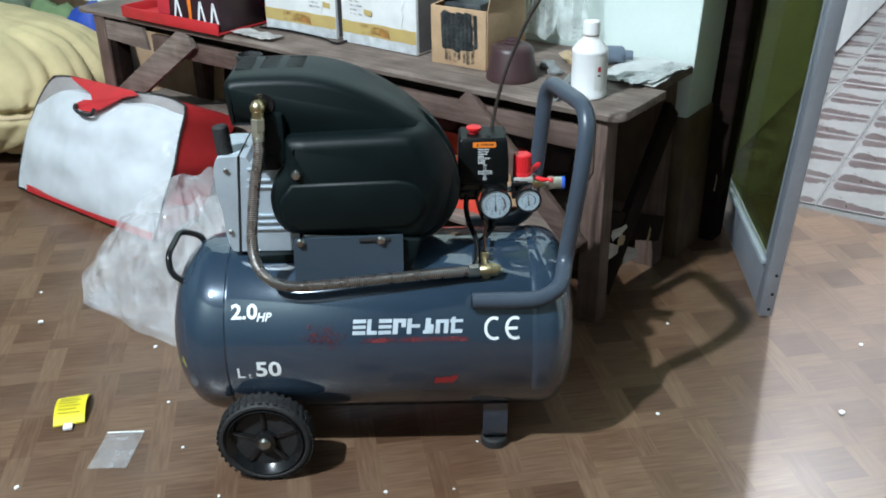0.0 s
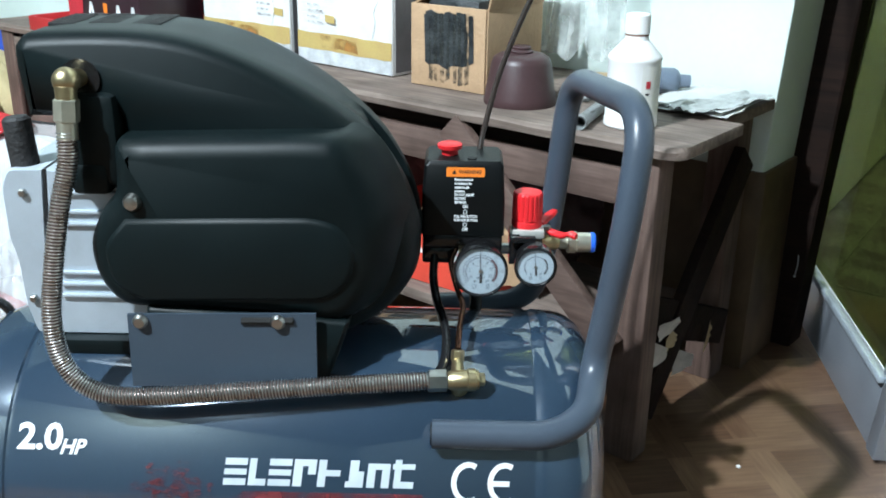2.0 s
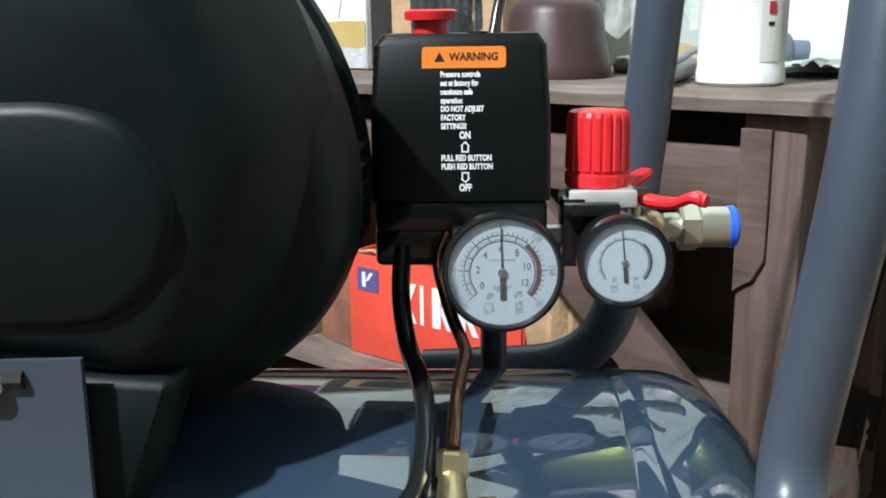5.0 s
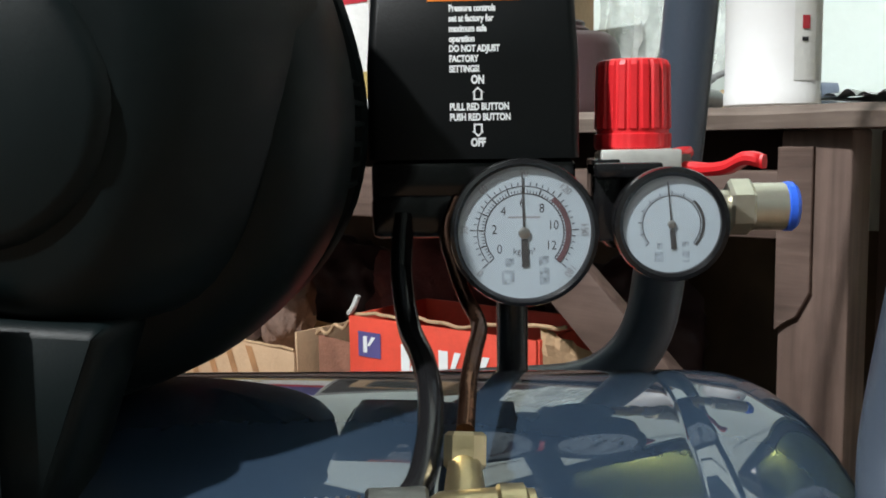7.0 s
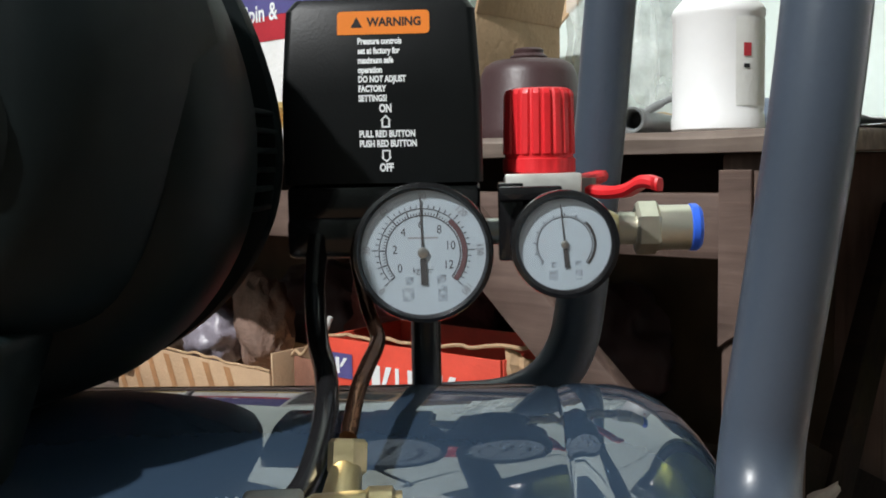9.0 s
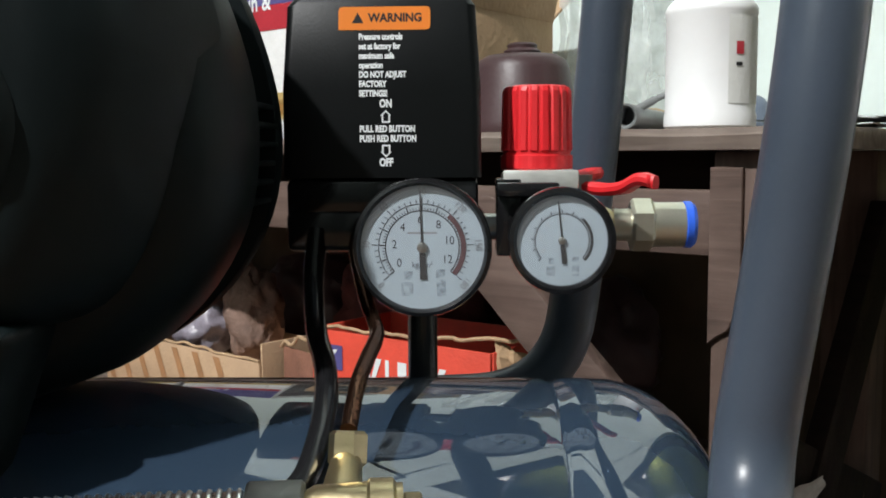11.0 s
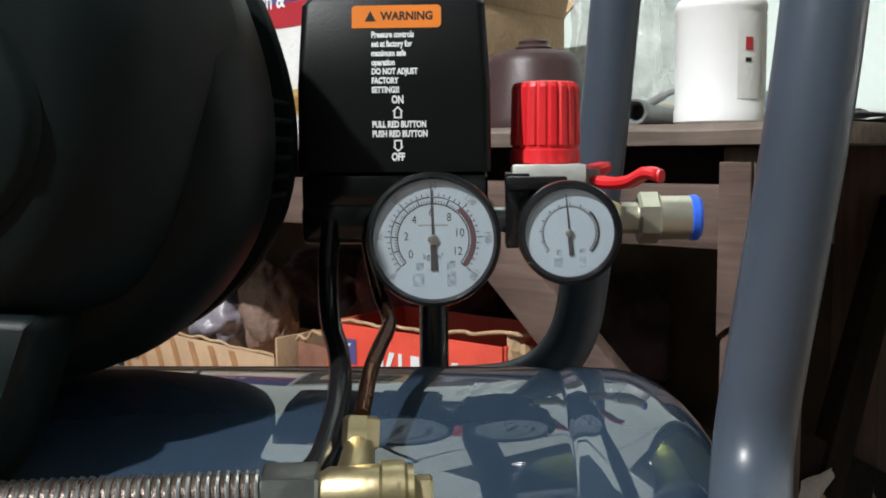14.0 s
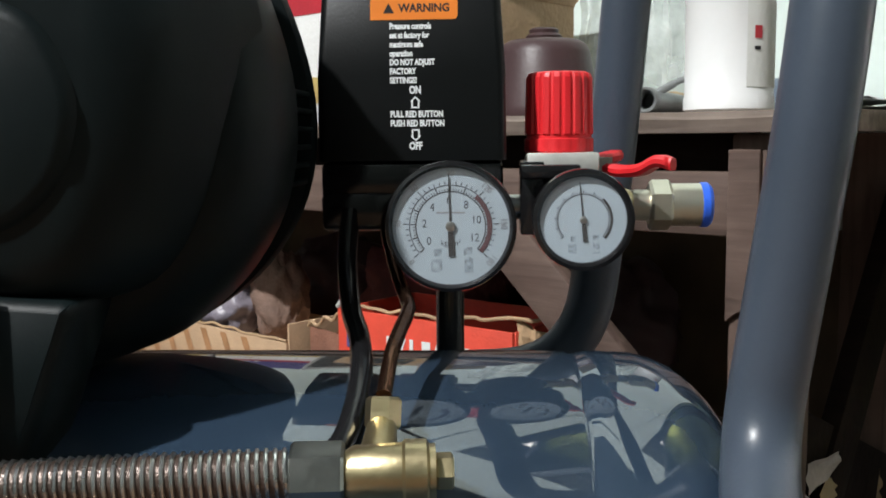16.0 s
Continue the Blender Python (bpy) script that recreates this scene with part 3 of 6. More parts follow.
def make_tank():
    bm = B()
    x0, x1, s0, s1 = -0.353, 0.338, -0.241, 0.259
    prof = []
    for k in range(15):
        a = math.pi / 2 * k / 14
        prof.append((x0 + (s0 - 0.02 - x0) * (1 - math.cos(a) ** (2 / 2.3)), RAD * math.sin(a) ** (2 / 2.3)))
    prof += [(s0 - 0.003, RAD), (s0 - 0.001, RAD - 0.0016), (s0 + 0.003, RAD - 0.0016), (s0 + 0.006, RAD), (s1 - 0.005, RAD), (s1 - 0.003, RAD - 0.0012), (s1, RAD - 0.0012), (s1 + 0.003, RAD)]
    for k in range(15):
        a = math.pi / 2 * (1 - k / 14)
        prof.append((x1 - (x1 - s1 - 0.010) * (1 - math.cos(a) ** (2 / 2.8)), RAD * math.sin(a) ** (2 / 2.8)))
    lathe(bm, prof, (0, 0, AXIS_Z), (1, 0, 0), 96)
    tank = part("tank", bm, TANK, AC, "slate blue glossy steel tank")

    def at(cx, ca, shear=0.0):
        return lambda x, y: on_tank(cx + x + y * shear, ca + y / RAD)

    bm = B()
    lettering(bm, "2.0", 0.039, at(-0.231, 0.60), stretch=(0.90, 0.86), bold=0.03)
    lettering(bm, "HP", 0.02, at(-0.189, 0.545, 0.25), stretch=(0.92, 0.96), bold=0.03)
    part("power_marking", bm, WHITE, tank, "white painted marking")
    bm = B()
    lettering(bm, "50", 0.046, at(-0.197, -0.03), stretch=(0.94, 0.84), bold=0.025)
    lettering(bm, "L", 0.03, at(-0.228, -0.07), stretch=(0.9, 0.9), bold=0.02)
    lettering(bm, "t", 0.018, at(-0.209, -0.10), stretch=(0.9, 0.9))
    part("volume_marking", bm, WHITE, tank, "white painted marking")
    # CE mark
    bm = B()
    for cx, e in ((0.195, 0), (0.229, 1)):
        ring = []
        for k in range(17):
            a = radians(62 + 236 * k / 16)
            ring.append((0.0165 * math.cos(a), 0.0195 * math.sin(a), 0.0115 * math.cos(a), 0.0145 * math.sin(a)))
        f = at(cx, 0.385)
        vs = [(bm.verts.new(f(p[0], p[1])), bm.verts.new(f(p[2], p[3]))) for p in ring]
        for (a, b), (c, d) in zip(vs, vs[1:]):
            bm.faces.new((a, c, d, b))
        if e:
            patch(bm, [(-0.015, -0.0025), (0.004, -0.0025), (0.004, 0.0025), (-0.015, 0.0025)], f)
    part("conformity_mark", bm, WHITE, tank, "white painted mark")
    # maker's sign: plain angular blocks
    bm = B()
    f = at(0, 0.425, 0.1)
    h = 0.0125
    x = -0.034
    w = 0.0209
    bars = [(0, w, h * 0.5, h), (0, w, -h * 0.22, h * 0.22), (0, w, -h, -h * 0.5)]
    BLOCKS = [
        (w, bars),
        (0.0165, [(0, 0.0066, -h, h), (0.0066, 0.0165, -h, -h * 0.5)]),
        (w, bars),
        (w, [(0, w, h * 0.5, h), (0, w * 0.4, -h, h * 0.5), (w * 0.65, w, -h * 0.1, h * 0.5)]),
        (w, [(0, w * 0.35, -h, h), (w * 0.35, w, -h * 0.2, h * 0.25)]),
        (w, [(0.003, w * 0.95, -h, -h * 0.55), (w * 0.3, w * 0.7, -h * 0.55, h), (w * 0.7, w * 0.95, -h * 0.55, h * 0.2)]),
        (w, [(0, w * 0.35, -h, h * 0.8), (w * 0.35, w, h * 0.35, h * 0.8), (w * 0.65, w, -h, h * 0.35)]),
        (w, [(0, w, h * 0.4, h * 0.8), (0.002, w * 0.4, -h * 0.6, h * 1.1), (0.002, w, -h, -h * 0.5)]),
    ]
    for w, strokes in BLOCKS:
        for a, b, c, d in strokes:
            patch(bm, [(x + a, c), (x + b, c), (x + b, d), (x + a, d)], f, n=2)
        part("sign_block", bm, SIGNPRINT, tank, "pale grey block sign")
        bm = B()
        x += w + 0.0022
    bm.free()
    bm = B()
    f = at(0, 0.285)
    patch(bm, [(-0.030, -0.004), (0.152, -0.004), (0.152, 0.004), (-0.016, 0.004)], f, n=8)
    part("underline", bm, WORNRED, tank, "faded dark red print")
    bm = B()
    f = at(-0.083, 0.340)
    # a smear of small rubbed dabs, thinning out towards its edge
    rng = random.Random(8)
    for k in range(220):
        cx, cy = max(-0.036, min(0.036, rng.gauss(0, 0.017))), max(-0.021, min(0.021, rng.gauss(0, 0.010)))
        w, h = rng.uniform(0.0018, 0.0044), rng.uniform(0.0009, 0.0022)
        rim = [bm.verts.new(f(cx + w * math.cos(2 * math.pi * j / 8) * rng.uniform(0.6, 1.1), cy + h * math.sin(2 * math.pi * j / 8) * rng.uniform(0.6, 1.1)) + Vector((0, -0.000005 * k, 0))) for j in range(8)]
        bm.faces.new(rim)
    tagged(part("faded_emblem", bm, SMEAR, tank), "rubbed-off dark red print", kind="stuff")
    bm = B()
    f = at(-0.003, -0.205)
    torn = [(0.098, -0.007), (0.101, 0.004), (0.104, 0.0055), (0.110, 0.004), (0.118, 0.006), (0.126, 0.0055), (0.131, 0.0095), (0.138, 0.009), (0.1375, 0.001), (0.133, -0.004), (0.129, -0.0085), (0.118, -0.009), (0.108, -0.0075), (0.102, -0.010)]
    bm.faces.new([bm.verts.new(f(x, y)) for x, y in torn])
    part("sticker", bm, STICKER, tank, "small red sticker")
    # feet under the right half
    # a bent strap, down at the front and at the back
    for sy in (-1, 1):
        bm = B()
        strip = [(sy * (0.112 - 0.0002 * k * k), 0.100 - 0.012 * k) for k in range(7)] + [(sy * 0.098, 0.021), (sy * 0.090, 0.018), (sy * 0.070, 0.018)]
        x0, x1 = 0.179, 0.222
        rings(bm, [[(x0, y, z), (x1, y, z), (x1, y - sy * 0.0035, z - 0.0005 * (k > 7)), (x0, y - sy * 0.0035, z - 0.0005 * (k > 7))] if k < 7 else [(x0, y, z), (x1, y, z), (x1, y - sy * 0.001, z + 0.0035), (x0, y - sy * 0.001, z + 0.0035)] for k, (y, z) in enumerate(strip)])
        foot = part("foot", bm, TANK, AC, "folded steel foot")
        bm = B()
        lathe(bm, [(0.0, 0.023), (0.002, 0.025), (0.014, 0.024), (0.0175, 0.021)], (0.2005, sy * 0.088, 0.0005), (0, 0, 1), 28)
        part("rubber_pad", bm, RUBBER, foot)
    bm = B()
    cyl(bm, (-0.190, -0.15, 0.080), (-0.190, 0.15, 0.080), 0.008, 14)
    axle = part("axle", bm, STEEL, AC)
    for s in (-1, 1):
        bm = B()
        slab_y(bm, [(-0.220, 0.10), (-0.208, 0.068), (-0.172, 0.068), (-0.160, 0.10)], [(s * 0.075 - 0.002, 0), (s * 0.075 + 0.002, 0)])
        part("axle_bracket", bm, TANK, AC)
    # small carrying handle on the left end
    bm = B()
    tube(bm, rounded([(-0.298, 0.034, 0.338), (-0.306, 0.036, 0.364), (-0.341, 0.032, 0.375), (-0.346, -0.040, 0.365), (-0.342, -0.054, 0.338), (-0.306, -0.062, 0.313)], 0.014), 0.0054, 12)
    part("carry_handle", bm, GLOSSBLACK, AC, "bent black steel carrying handle")
    return tank


bm = B()
box(bm, (0, 0, 0), (0.006, 0.014, 0.0018))
TREAD = bpy.data.meshes.new("tread_block")
bm.to_mesh(TREAD)
bm.free()
TREAD.materials.append(RUBBER)


def make_wheel(y, s):
    """s: -1 where the outer face looks to the front."""
    R, w = 0.080, 0.036
    at, ax = (-0.190, y, 0.0815), (0, s, 0)
    bm = B()
    lathe(bm, [(-w, 0.058), (-w, R - 0.006), (-w + 0.006, R), (-0.006, R), (0, R - 0.006), (0.0005, 0.070), (-0.004, 0.066), (-0.012, 0.058)], at, ax, 48)
    wheel = part("wheel", bm, RUBBER, AC, "black plastic wheel with treaded tyre")
    for k in range(40):
        a = 2 * math.pi * k / 40
        for row in (0.25, 0.75):
            aa = a + row * 0.08
            ob = new("tread_block", TREAD)
            ob.parent = wheel
            ob.matrix_local = Matrix.Translation(at) @ Matrix.Translation((R * math.cos(aa), -s * w * row, R * math.sin(aa))) @ Matrix.Rotation(-aa + math.pi / 2, 4, "Y")
    bm = B()
    lathe(bm, [(-0.03, 0.050), (-0.012, 0.063), (-0.004, 0.066), (0.001, 0.064), (-0.006, 0.057), (-0.022, 0.045)], at, ax, 48, False, False)
    lathe(bm, [(-0.022, 0.047), (-0.0225, 0.001)], at, ax, 48, False, True)
    lathe(bm, [(-0.02, 0.020), (-0.002, 0.018), (0.0, 0.014)], at, ax, 24)
    for k in range(5):
        a = 2 * math.pi * k / 5 + 0.35
        box(bm, (0.034, 0, 0), (0.048, 0.012, 0.009), 0.003, Matrix.Translation((at[0], at[1] - s * 0.014, at[2])) @ Matrix.Rotation(-a, 4, "Y"))
    part("rim", bm, GLOSSBLACK, wheel, "glossy black spoked rim")
    bm = B()
    lathe(bm, [(-0.004, 0.0105), (0.003, 0.0105), (0.006, 0.007), (0.0065, 0.0)], at, ax, 20)
    part("hub_nut", bm, STEEL, wheel)


def make_pump():
    # crankcase and motor housing
    bm = B()
    lathe(bm, [(0, 0.040), (0.004, 0.044), (0.12, 0.045)], (-0.244, 0.0, 0.462), (1, 0, 0), 40)
    body = part("motor_housing", bm, ALU, AC, "pale cast aluminium motor housing")
    # the end cover: a plate with a shallow domed face, drawn in at its foot
    bm = B()
    edge = rounded([(-0.207, 0.543, 0), (-0.240, 0.543, 0), (-0.248, 0.524, 0), (-0.248, 0.472, 0), (-0.243, 0.455, 0), (-0.241, 0.404, 0), (-0.234, 0.374, 0), (-0.222, 0.374, 0)], 0.007, 5)
    slab_y(bm, [(q.x, q.y) for q in edge], [(0.060, 0.002), (0.056, 0.0), (-0.0505, 0.0), (-0.0525, 0.0015)])
    part("end_cover", bm, ALU, body)
    bm = B()
    slab_y(bm, [(-0.2192, 0.374), (-0.2042, 0.5425), (-0.2068, 0.5425), (-0.2218, 0.374)], [(0.056, 0.0), (-0.0512, 0.0)])
    part("gasket", bm, VENT, body, "thin black gasket")
    bm = B()
    slab_y(bm, [(-0.120, 0.374), (-0.120, 0.528), (-0.188, 0.532), (-0.194, 0.541), (-0.2042, 0.5425), (-0.2192, 0.374)], [(0.057, 0.0), (-0.0495, 0.0), (-0.0515, 0.0015)])
    part("crankcase", bm, ALU, body)
    for z in (0.416, 0.428, 0.440, 0.490, 0.502, 0.521):
        bm = B()
        x0 = -0.195 - 0.088 * (0.52 - z)
        box(bm, ((x0 - 0.122) / 2, -0.0525, z), (-0.122 - x0, 0.006, 0.0036), 0.0012)
        part("cooling_rib", bm, ALU, body)
    bm = B()
    box(bm, (-0.04, 0.0, 0.385), (0.16, 0.12, 0.03), 0.006)
    box(bm, (-0.158, -0.010, 0.3655), (0.10, 0.110, 0.0160), 0.003)
    part("motor_foot", bm, BLACK, AC)
    for x, z in ((-0.228, 0.520), (-0.232, 0.412)):
        bm = B()
        cyl(bm, (x, -0.051, z), (x, -0.057, z), 0.0042, 6, 0.001)
        part("bolt", bm, STEEL, body)
    bm = B()
    box(bm, (-0.152, -0.01, 0.575), (0.052, 0.125, 0.085), 0.008)
    box(bm, (-0.155, -0.045, 0.54), (0.035, 0.06, 0.03), 0.006)
    part("cylinder_head", bm, BLACK, AC, "black cylinder head")
    bm = B()
    cyl(bm, (-0.2300, -0.034, 0.538), (-0.2340, -0.032, 0.588), 0.0130, 24, 0.003)
    part("breather", bm, RUBBER, AC, "black rubber breather plug")
    # hood
    path = [(-0.212, 0.592), (-0.216, 0.620), (-0.218, 0.648), (-0.214, 0.662), (-0.195, 0.668), (-0.116, 0.670), (-0.060, 0.663), (-0.005, 0.644), (0.052, 0.615), (0.100, 0.580), (0.127, 0.545), (0.142, 0.510), (0.148, 0.475), (0.143, 0.440), (0.125, 0.410), (0.097, 0.388), (0.065, 0.376)]
    top = [(p.x, p.y) for p in curve([(a, b, 0) for a, b in path], 4)]
    out = top + [(-0.02, 0.372), (-0.09, 0.44), (-0.122, 0.52), (-0.128, 0.592)]
    bm = B()
    area = sum(a[0] * b[1] - b[0] * a[1] for a, b in zip(out, out[1:] + out[:1]))
    out = out if area > 0 else out[::-1]
    loops = []
    # its right side draws in towards the back, and has a deep slot behind the front shell
    for y, d, taper, slot in ((0.093, 0.014, 0.010, 0.0), (0.087, 0.004, 0.015, 0.0), (0.060, 0.0, 0.011, 0.0), (0.024, 0.0, 0.004, 0.0), (0.020, 0.0, 0.004, 0.002), (0.019, 0.0, 0.004, 0.016), (-0.020, 0.0, 0.002, 0.016), (-0.0205, 0.0, 0.002, 0.002), (-0.024, 0.0, 0.003, 0.0), (-0.040, 0.0, 0.007, 0.0), (-0.053, 0.003, 0.011, 0.0), (-0.060, 0.012, 0.012, 0.0)):
        loops.append([(q.x - taper * min(1.0, max(0.0, (q.x + 0.02) / 0.12)) - slot * min(1.0, max(0.0, (q.x - 0.085) / 0.04)), y, q.y) for q in inset(out, d)])
    rings(bm, loops)
    hood = part("pump_cover", bm, BLACK, AC, "matt black moulded plastic pump cover", 50)
    # front bulge over the fan
    lobe = [(-0.118, 0.583), (-0.127, 0.574), (-0.130, 0.535), (-0.146, 0.513), (-0.158, 0.484), (-0.154, 0.449), (-0.136, 0.424), (-0.11, 0.418), (-0.03, 0.416), (0.04, 0.412), (0.085, 0.408), (0.116, 0.420), (0.134, 0.455), (0.141, 0.500), (0.135, 0.530), (0.120, 0.564), (0.100, 0.583), (0.070, 0.588), (-0.02, 0.586)]
    pill = [(p.x, p.y) for p in curve([(a, b, 0) for a, b in lobe + lobe[:1]], 4)][:-1]
    bm = B()
    area = sum(a[0] * b[1] - b[0] * a[1] for a, b in zip(pill, pill[1:] + pill[:1]))
    pill = pill if area > 0 else pill[::-1]
    loops = []
    # its right flank is drawn well back
    for y, d, taper in ((-0.040, -0.003, 0.008), (-0.055, 0.0, 0.011), (-0.066, 0.0, 0.016), (-0.076, 0.001, 0.022), (-0.085, 0.003, 0.028), (-0.092, 0.009, 0.032), (-0.096, 0.018, 0.033)):
        loops.append([(q.x - taper * min(1.0, max(0.0, (q.x - 0.01) / 0.11)), y, q.y) for q in inset(pill, d)])
    rings(bm, loops)
    part("fan_cover", bm, BLACK, hood, angle=60)
    # raised panel with a rounded end
    panel = [(-0.118, 0.510), (0.050, 0.514), (0.075, 0.507), (0.088, 0.480), (0.080, 0.452), (0.060, 0.436), (-0.11, 0.432), (-0.135, 0.45), (-0.140, 0.485)]
    bm = B()
    pp = [(p.x, p.y) for p in rounded([(a, b, 0) for a, b in panel + panel[:1]], 0.012, 4)][:-1]
    slab_y(bm, pp, [(-0.094, -0.002), (-0.0985, 0.0), (-0.1005, 0.004)])
    part("raised_panel", bm, BLACK, hood, angle=60)
    # vents on the hood's top and on its right side
    for k in range(3):
        for j in range(8):
            bm = B()
            w = 0.028 if k else 0.030 - 0.0016 * abs(j - 3)
            box(bm, (-0.194 + 0.040 * k, 0.004 + j * 0.0088, 0.6680 - 0.0006 * (k == 0)), (w, 0.0048, 0.005), 0.001)
            part("vent_slot", bm, VENT, hood)
    for k in range(6):
        z = 0.4475 + 0.0076 * k
        bm = B()
        x = float(np.interp(z, (0.410, 0.440, 0.475, 0.510, 0.545), (0.125, 0.143, 0.148, 0.142, 0.127))) - 0.009
        box(bm, (x, -0.0005, z), (0.010, 0.0375, 0.0022), 0.0006)
        part("vent_rib", bm, BLACK, hood)
    bm = B()
    lathe(bm, [(0, 0.0085), (0.004, 0.0085), (0.008, 0.006), (0.009, 0.001)], (-0.110, -0.094, 0.527), (0, -1, 0), 16)
    part("cover_screw", bm, STEEL, hood)
    # the skirt under the fan cover, down to the tank
    bm = B()
    slab_y(bm, [(p.x, p.y) for p in rounded([(-0.110, 0.348, 0), (0.058, 0.348, 0), (0.068, 0.372, 0), (0.082, 0.412, 0), (-0.110, 0.424, 0), (-0.110, 0.348, 0)], 0.006, 3)][:-1], [(-0.060, 0.0), (-0.090, 0.0), (-0.0945, 0.004)])
    part("skirt", bm, BLACK, hood, angle=60)
    # bracket plate
    bm = B()
    slab_y(bm, [(-0.126, 0.345), (0.050, 0.345), (0.051, 0.424), (-0.124, 0.420)], [(-0.100, 0), (-0.103, 0)])
    box(bm, (-0.037, -0.097, 0.346), (0.170, 0.008, 0.004))
    plate = part("bracket_plate", bm, PLATE, AC, "painted steel bracket plate")
    for x, z in ((-0.112, 0.4135), (0.016, 0.4155)):
        bm = B()
        lathe(bm, [(0, 0.0072), (0.003, 0.0072), (0.006, 0.005), (0.0065, 0.001)], (x, -0.1025, z), (0, -1, 0), 14)
        part("screw", bm, STEEL, plate)
    bm = B()
    tube(bm, [(-0.018, -0.1025, 0.4155), (0.030, -0.1025, 0.4165)], 0.0038, 8)
    part("slot", bm, VENT, plate)


def make_hose():
    bm = B()
    pts = curve([(-0.163, -0.090, 0.590), (-0.165, -0.094, 0.56), (-0.172, -0.105, 0.524), (-0.180, -0.117, 0.47), (-0.184, -0.126, 0.42), (-0.177, -0.130, 0.382), (-0.155, -0.132, 0.358), (-0.115, -0.132, 0.350), (-0.02, -0.122, 0.352), (0.08, -0.112, 0.3555), (0.157, -0.1018, 0.3560)], 40)
    # points at even steps along the hose
    even, rest, step = [pts[0]], 0.0, 0.00025
    for a, b in zip(pts, pts[1:]):
        long = (b - a).length
        while rest + step <= long:
            rest += step
            even.append(a + (b - a) * (rest / long))
        rest -= long
    tube(bm, even[::16], 0.0081, 18)
    hose = part("delivery_hose", bm, BRAID, AC, "brown braided hose in a steel wire spring")
    # the spring: a fine wire, one turn every 3 mm
    bm = B()
    spiral, u = [], None
    for i in range(0, len(even) - 1):
        d = (even[min(i + 8, len(even) - 1)] - even[max(i - 8, 0)]).normalized()
        u = frame_of(d)[1] if u is None else (u - d * u.dot(d)).normalized()
        a = 2 * math.pi * i * step / 0.0030
        spiral.append(even[i] + (u * math.cos(a) + d.cross(u) * math.sin(a)) * 0.0085)
    tube(bm, spiral, 0.00078, 6)
    part("wire_spring", bm, SPRING, hose, "bright steel wire spring")
    bm = B()
    cyl(bm, (-0.1622, -0.089, 0.597), (-0.161, -0.087, 0.617), 0.0112, 6, 0.0012)
    cyl(bm, (-0.163, -0.090, 0.582), (-0.1622, -0.089, 0.598), 0.0092, 20)
    part("hose_nut", bm, ZINC, hose)
    bm = B()
    cyl(bm, (-0.161, -0.087, 0.614), (-0.161, -0.086, 0.629), 0.0092, 20, 0.001)
    bmesh.ops.create_uvsphere(bm, u_segments=20, v_segments=12, radius=0.0120, matrix=Matrix.Translation((-0.161, -0.083, 0.632)))
    cyl(bm, (-0.160, -0.08, 0.632), (-0.157, -0.045, 0.630), 0.0085, 20, 0.001)
    part("elbow", bm, BRASS, hose, "brass elbow fitting")
    bm = B()
    lathe(bm, [(0, 0.0175), (0.003, 0.0175), (0.003, 0.0135)], (-0.157, -0.059, 0.630), (0, -1, 0), 28)
    part("port_ring", bm, GLOSSBLACK, hose)
    # nut and check valve
    d = Vector((1, 0.10, 0.0)).normalized()
    p = Vector((0.155, -0.1020, 0.3560))
    bm = B()
    cyl(bm, p, p + d * 0.018, 0.0108, 6, 0.001, phase=0.85)
    part("hose_nut", bm, STEEL, hose)
    valve_at = p + d * 0.018
    bm = B()
    lathe(bm, [(0, 0.0075), (0.003, 0.0092), (0.019, 0.0098), (0.020, 0.0108), (0.027, 0.0108), (0.028, 0.0092), (0.030, 0.0092)], valve_at, d, 28)
    valve = part("check_valve", bm, BRASS, AC, "brass check valve")
    bm = B()
    cyl(bm, valve_at + d * 0.030, valve_at + d * 0.036, 0.0062, 6, 0.0008)
    cyl(bm, valve_at + d * 0.012, valve_at + d * 0.012 + Vector((0, 0.015, -0.024)), 0.0085, 16)
    part("valve_cap", bm, BRASS, valve)
    bm = B()
    a = valve_at + d * 0.010
    cyl(bm, a, Vector((0.1825, -0.074, 0.3650)), 0.0072, 16, r1=0.0052)
    cyl(bm, (0.1825, -0.0745, 0.3630), (0.1828, -0.071, 0.3740), 0.0066, 6, 0.0012)
    part("compression_nut", bm, BRASS, valve)
    bm = B()
    tube(bm, curve([(0.1828, -0.071, 0.3745), (0.1838, -0.054, 0.385), (0.1855, -0.036, 0.391), (0.1872, -0.024, 0.395), (0.1868, -0.014, 0.398), (0.182, 0.000, 0.405), (0.178, 0.012, 0.414), (0.1745, 0.024, 0.427), (0.179, 0.030, 0.440)], 8), 0.0030, 12)
    part("relief_tube", bm, COPPER, AC, "thin copper relief tube")
    bm = B()
    tube(bm, curve([(0.157, 0.030, 0.434), (0.156, 0.024, 0.410), (0.160, 0.006, 0.392), (0.1665, -0.016, 0.384), (0.1705, -0.04, 0.3765), (0.1708, -0.062, 0.3665), (0.166, -0.080, 0.3565), (0.148, -0.0905, 0.3495), (0.09, -0.092, 0.3485), (0.03, -0.088, 0.352)], 8), 0.0046, 12)
    part("motor_cable", bm, GLOSSBLACK, AC, "black motor cable")


def make_filter():
    bm = B()
    lathe(bm, [(0, 0.021), (0.05, 0.0215), (0.054, 0.023), (0.058, 0.0225), (0.059, 0.019), (0.052, 0.017)], (-0.204, 0.114, 0.603), (0, 0, 1), 32)
    part("air_filter", bm, RUBBER, AC, "black round air filter")


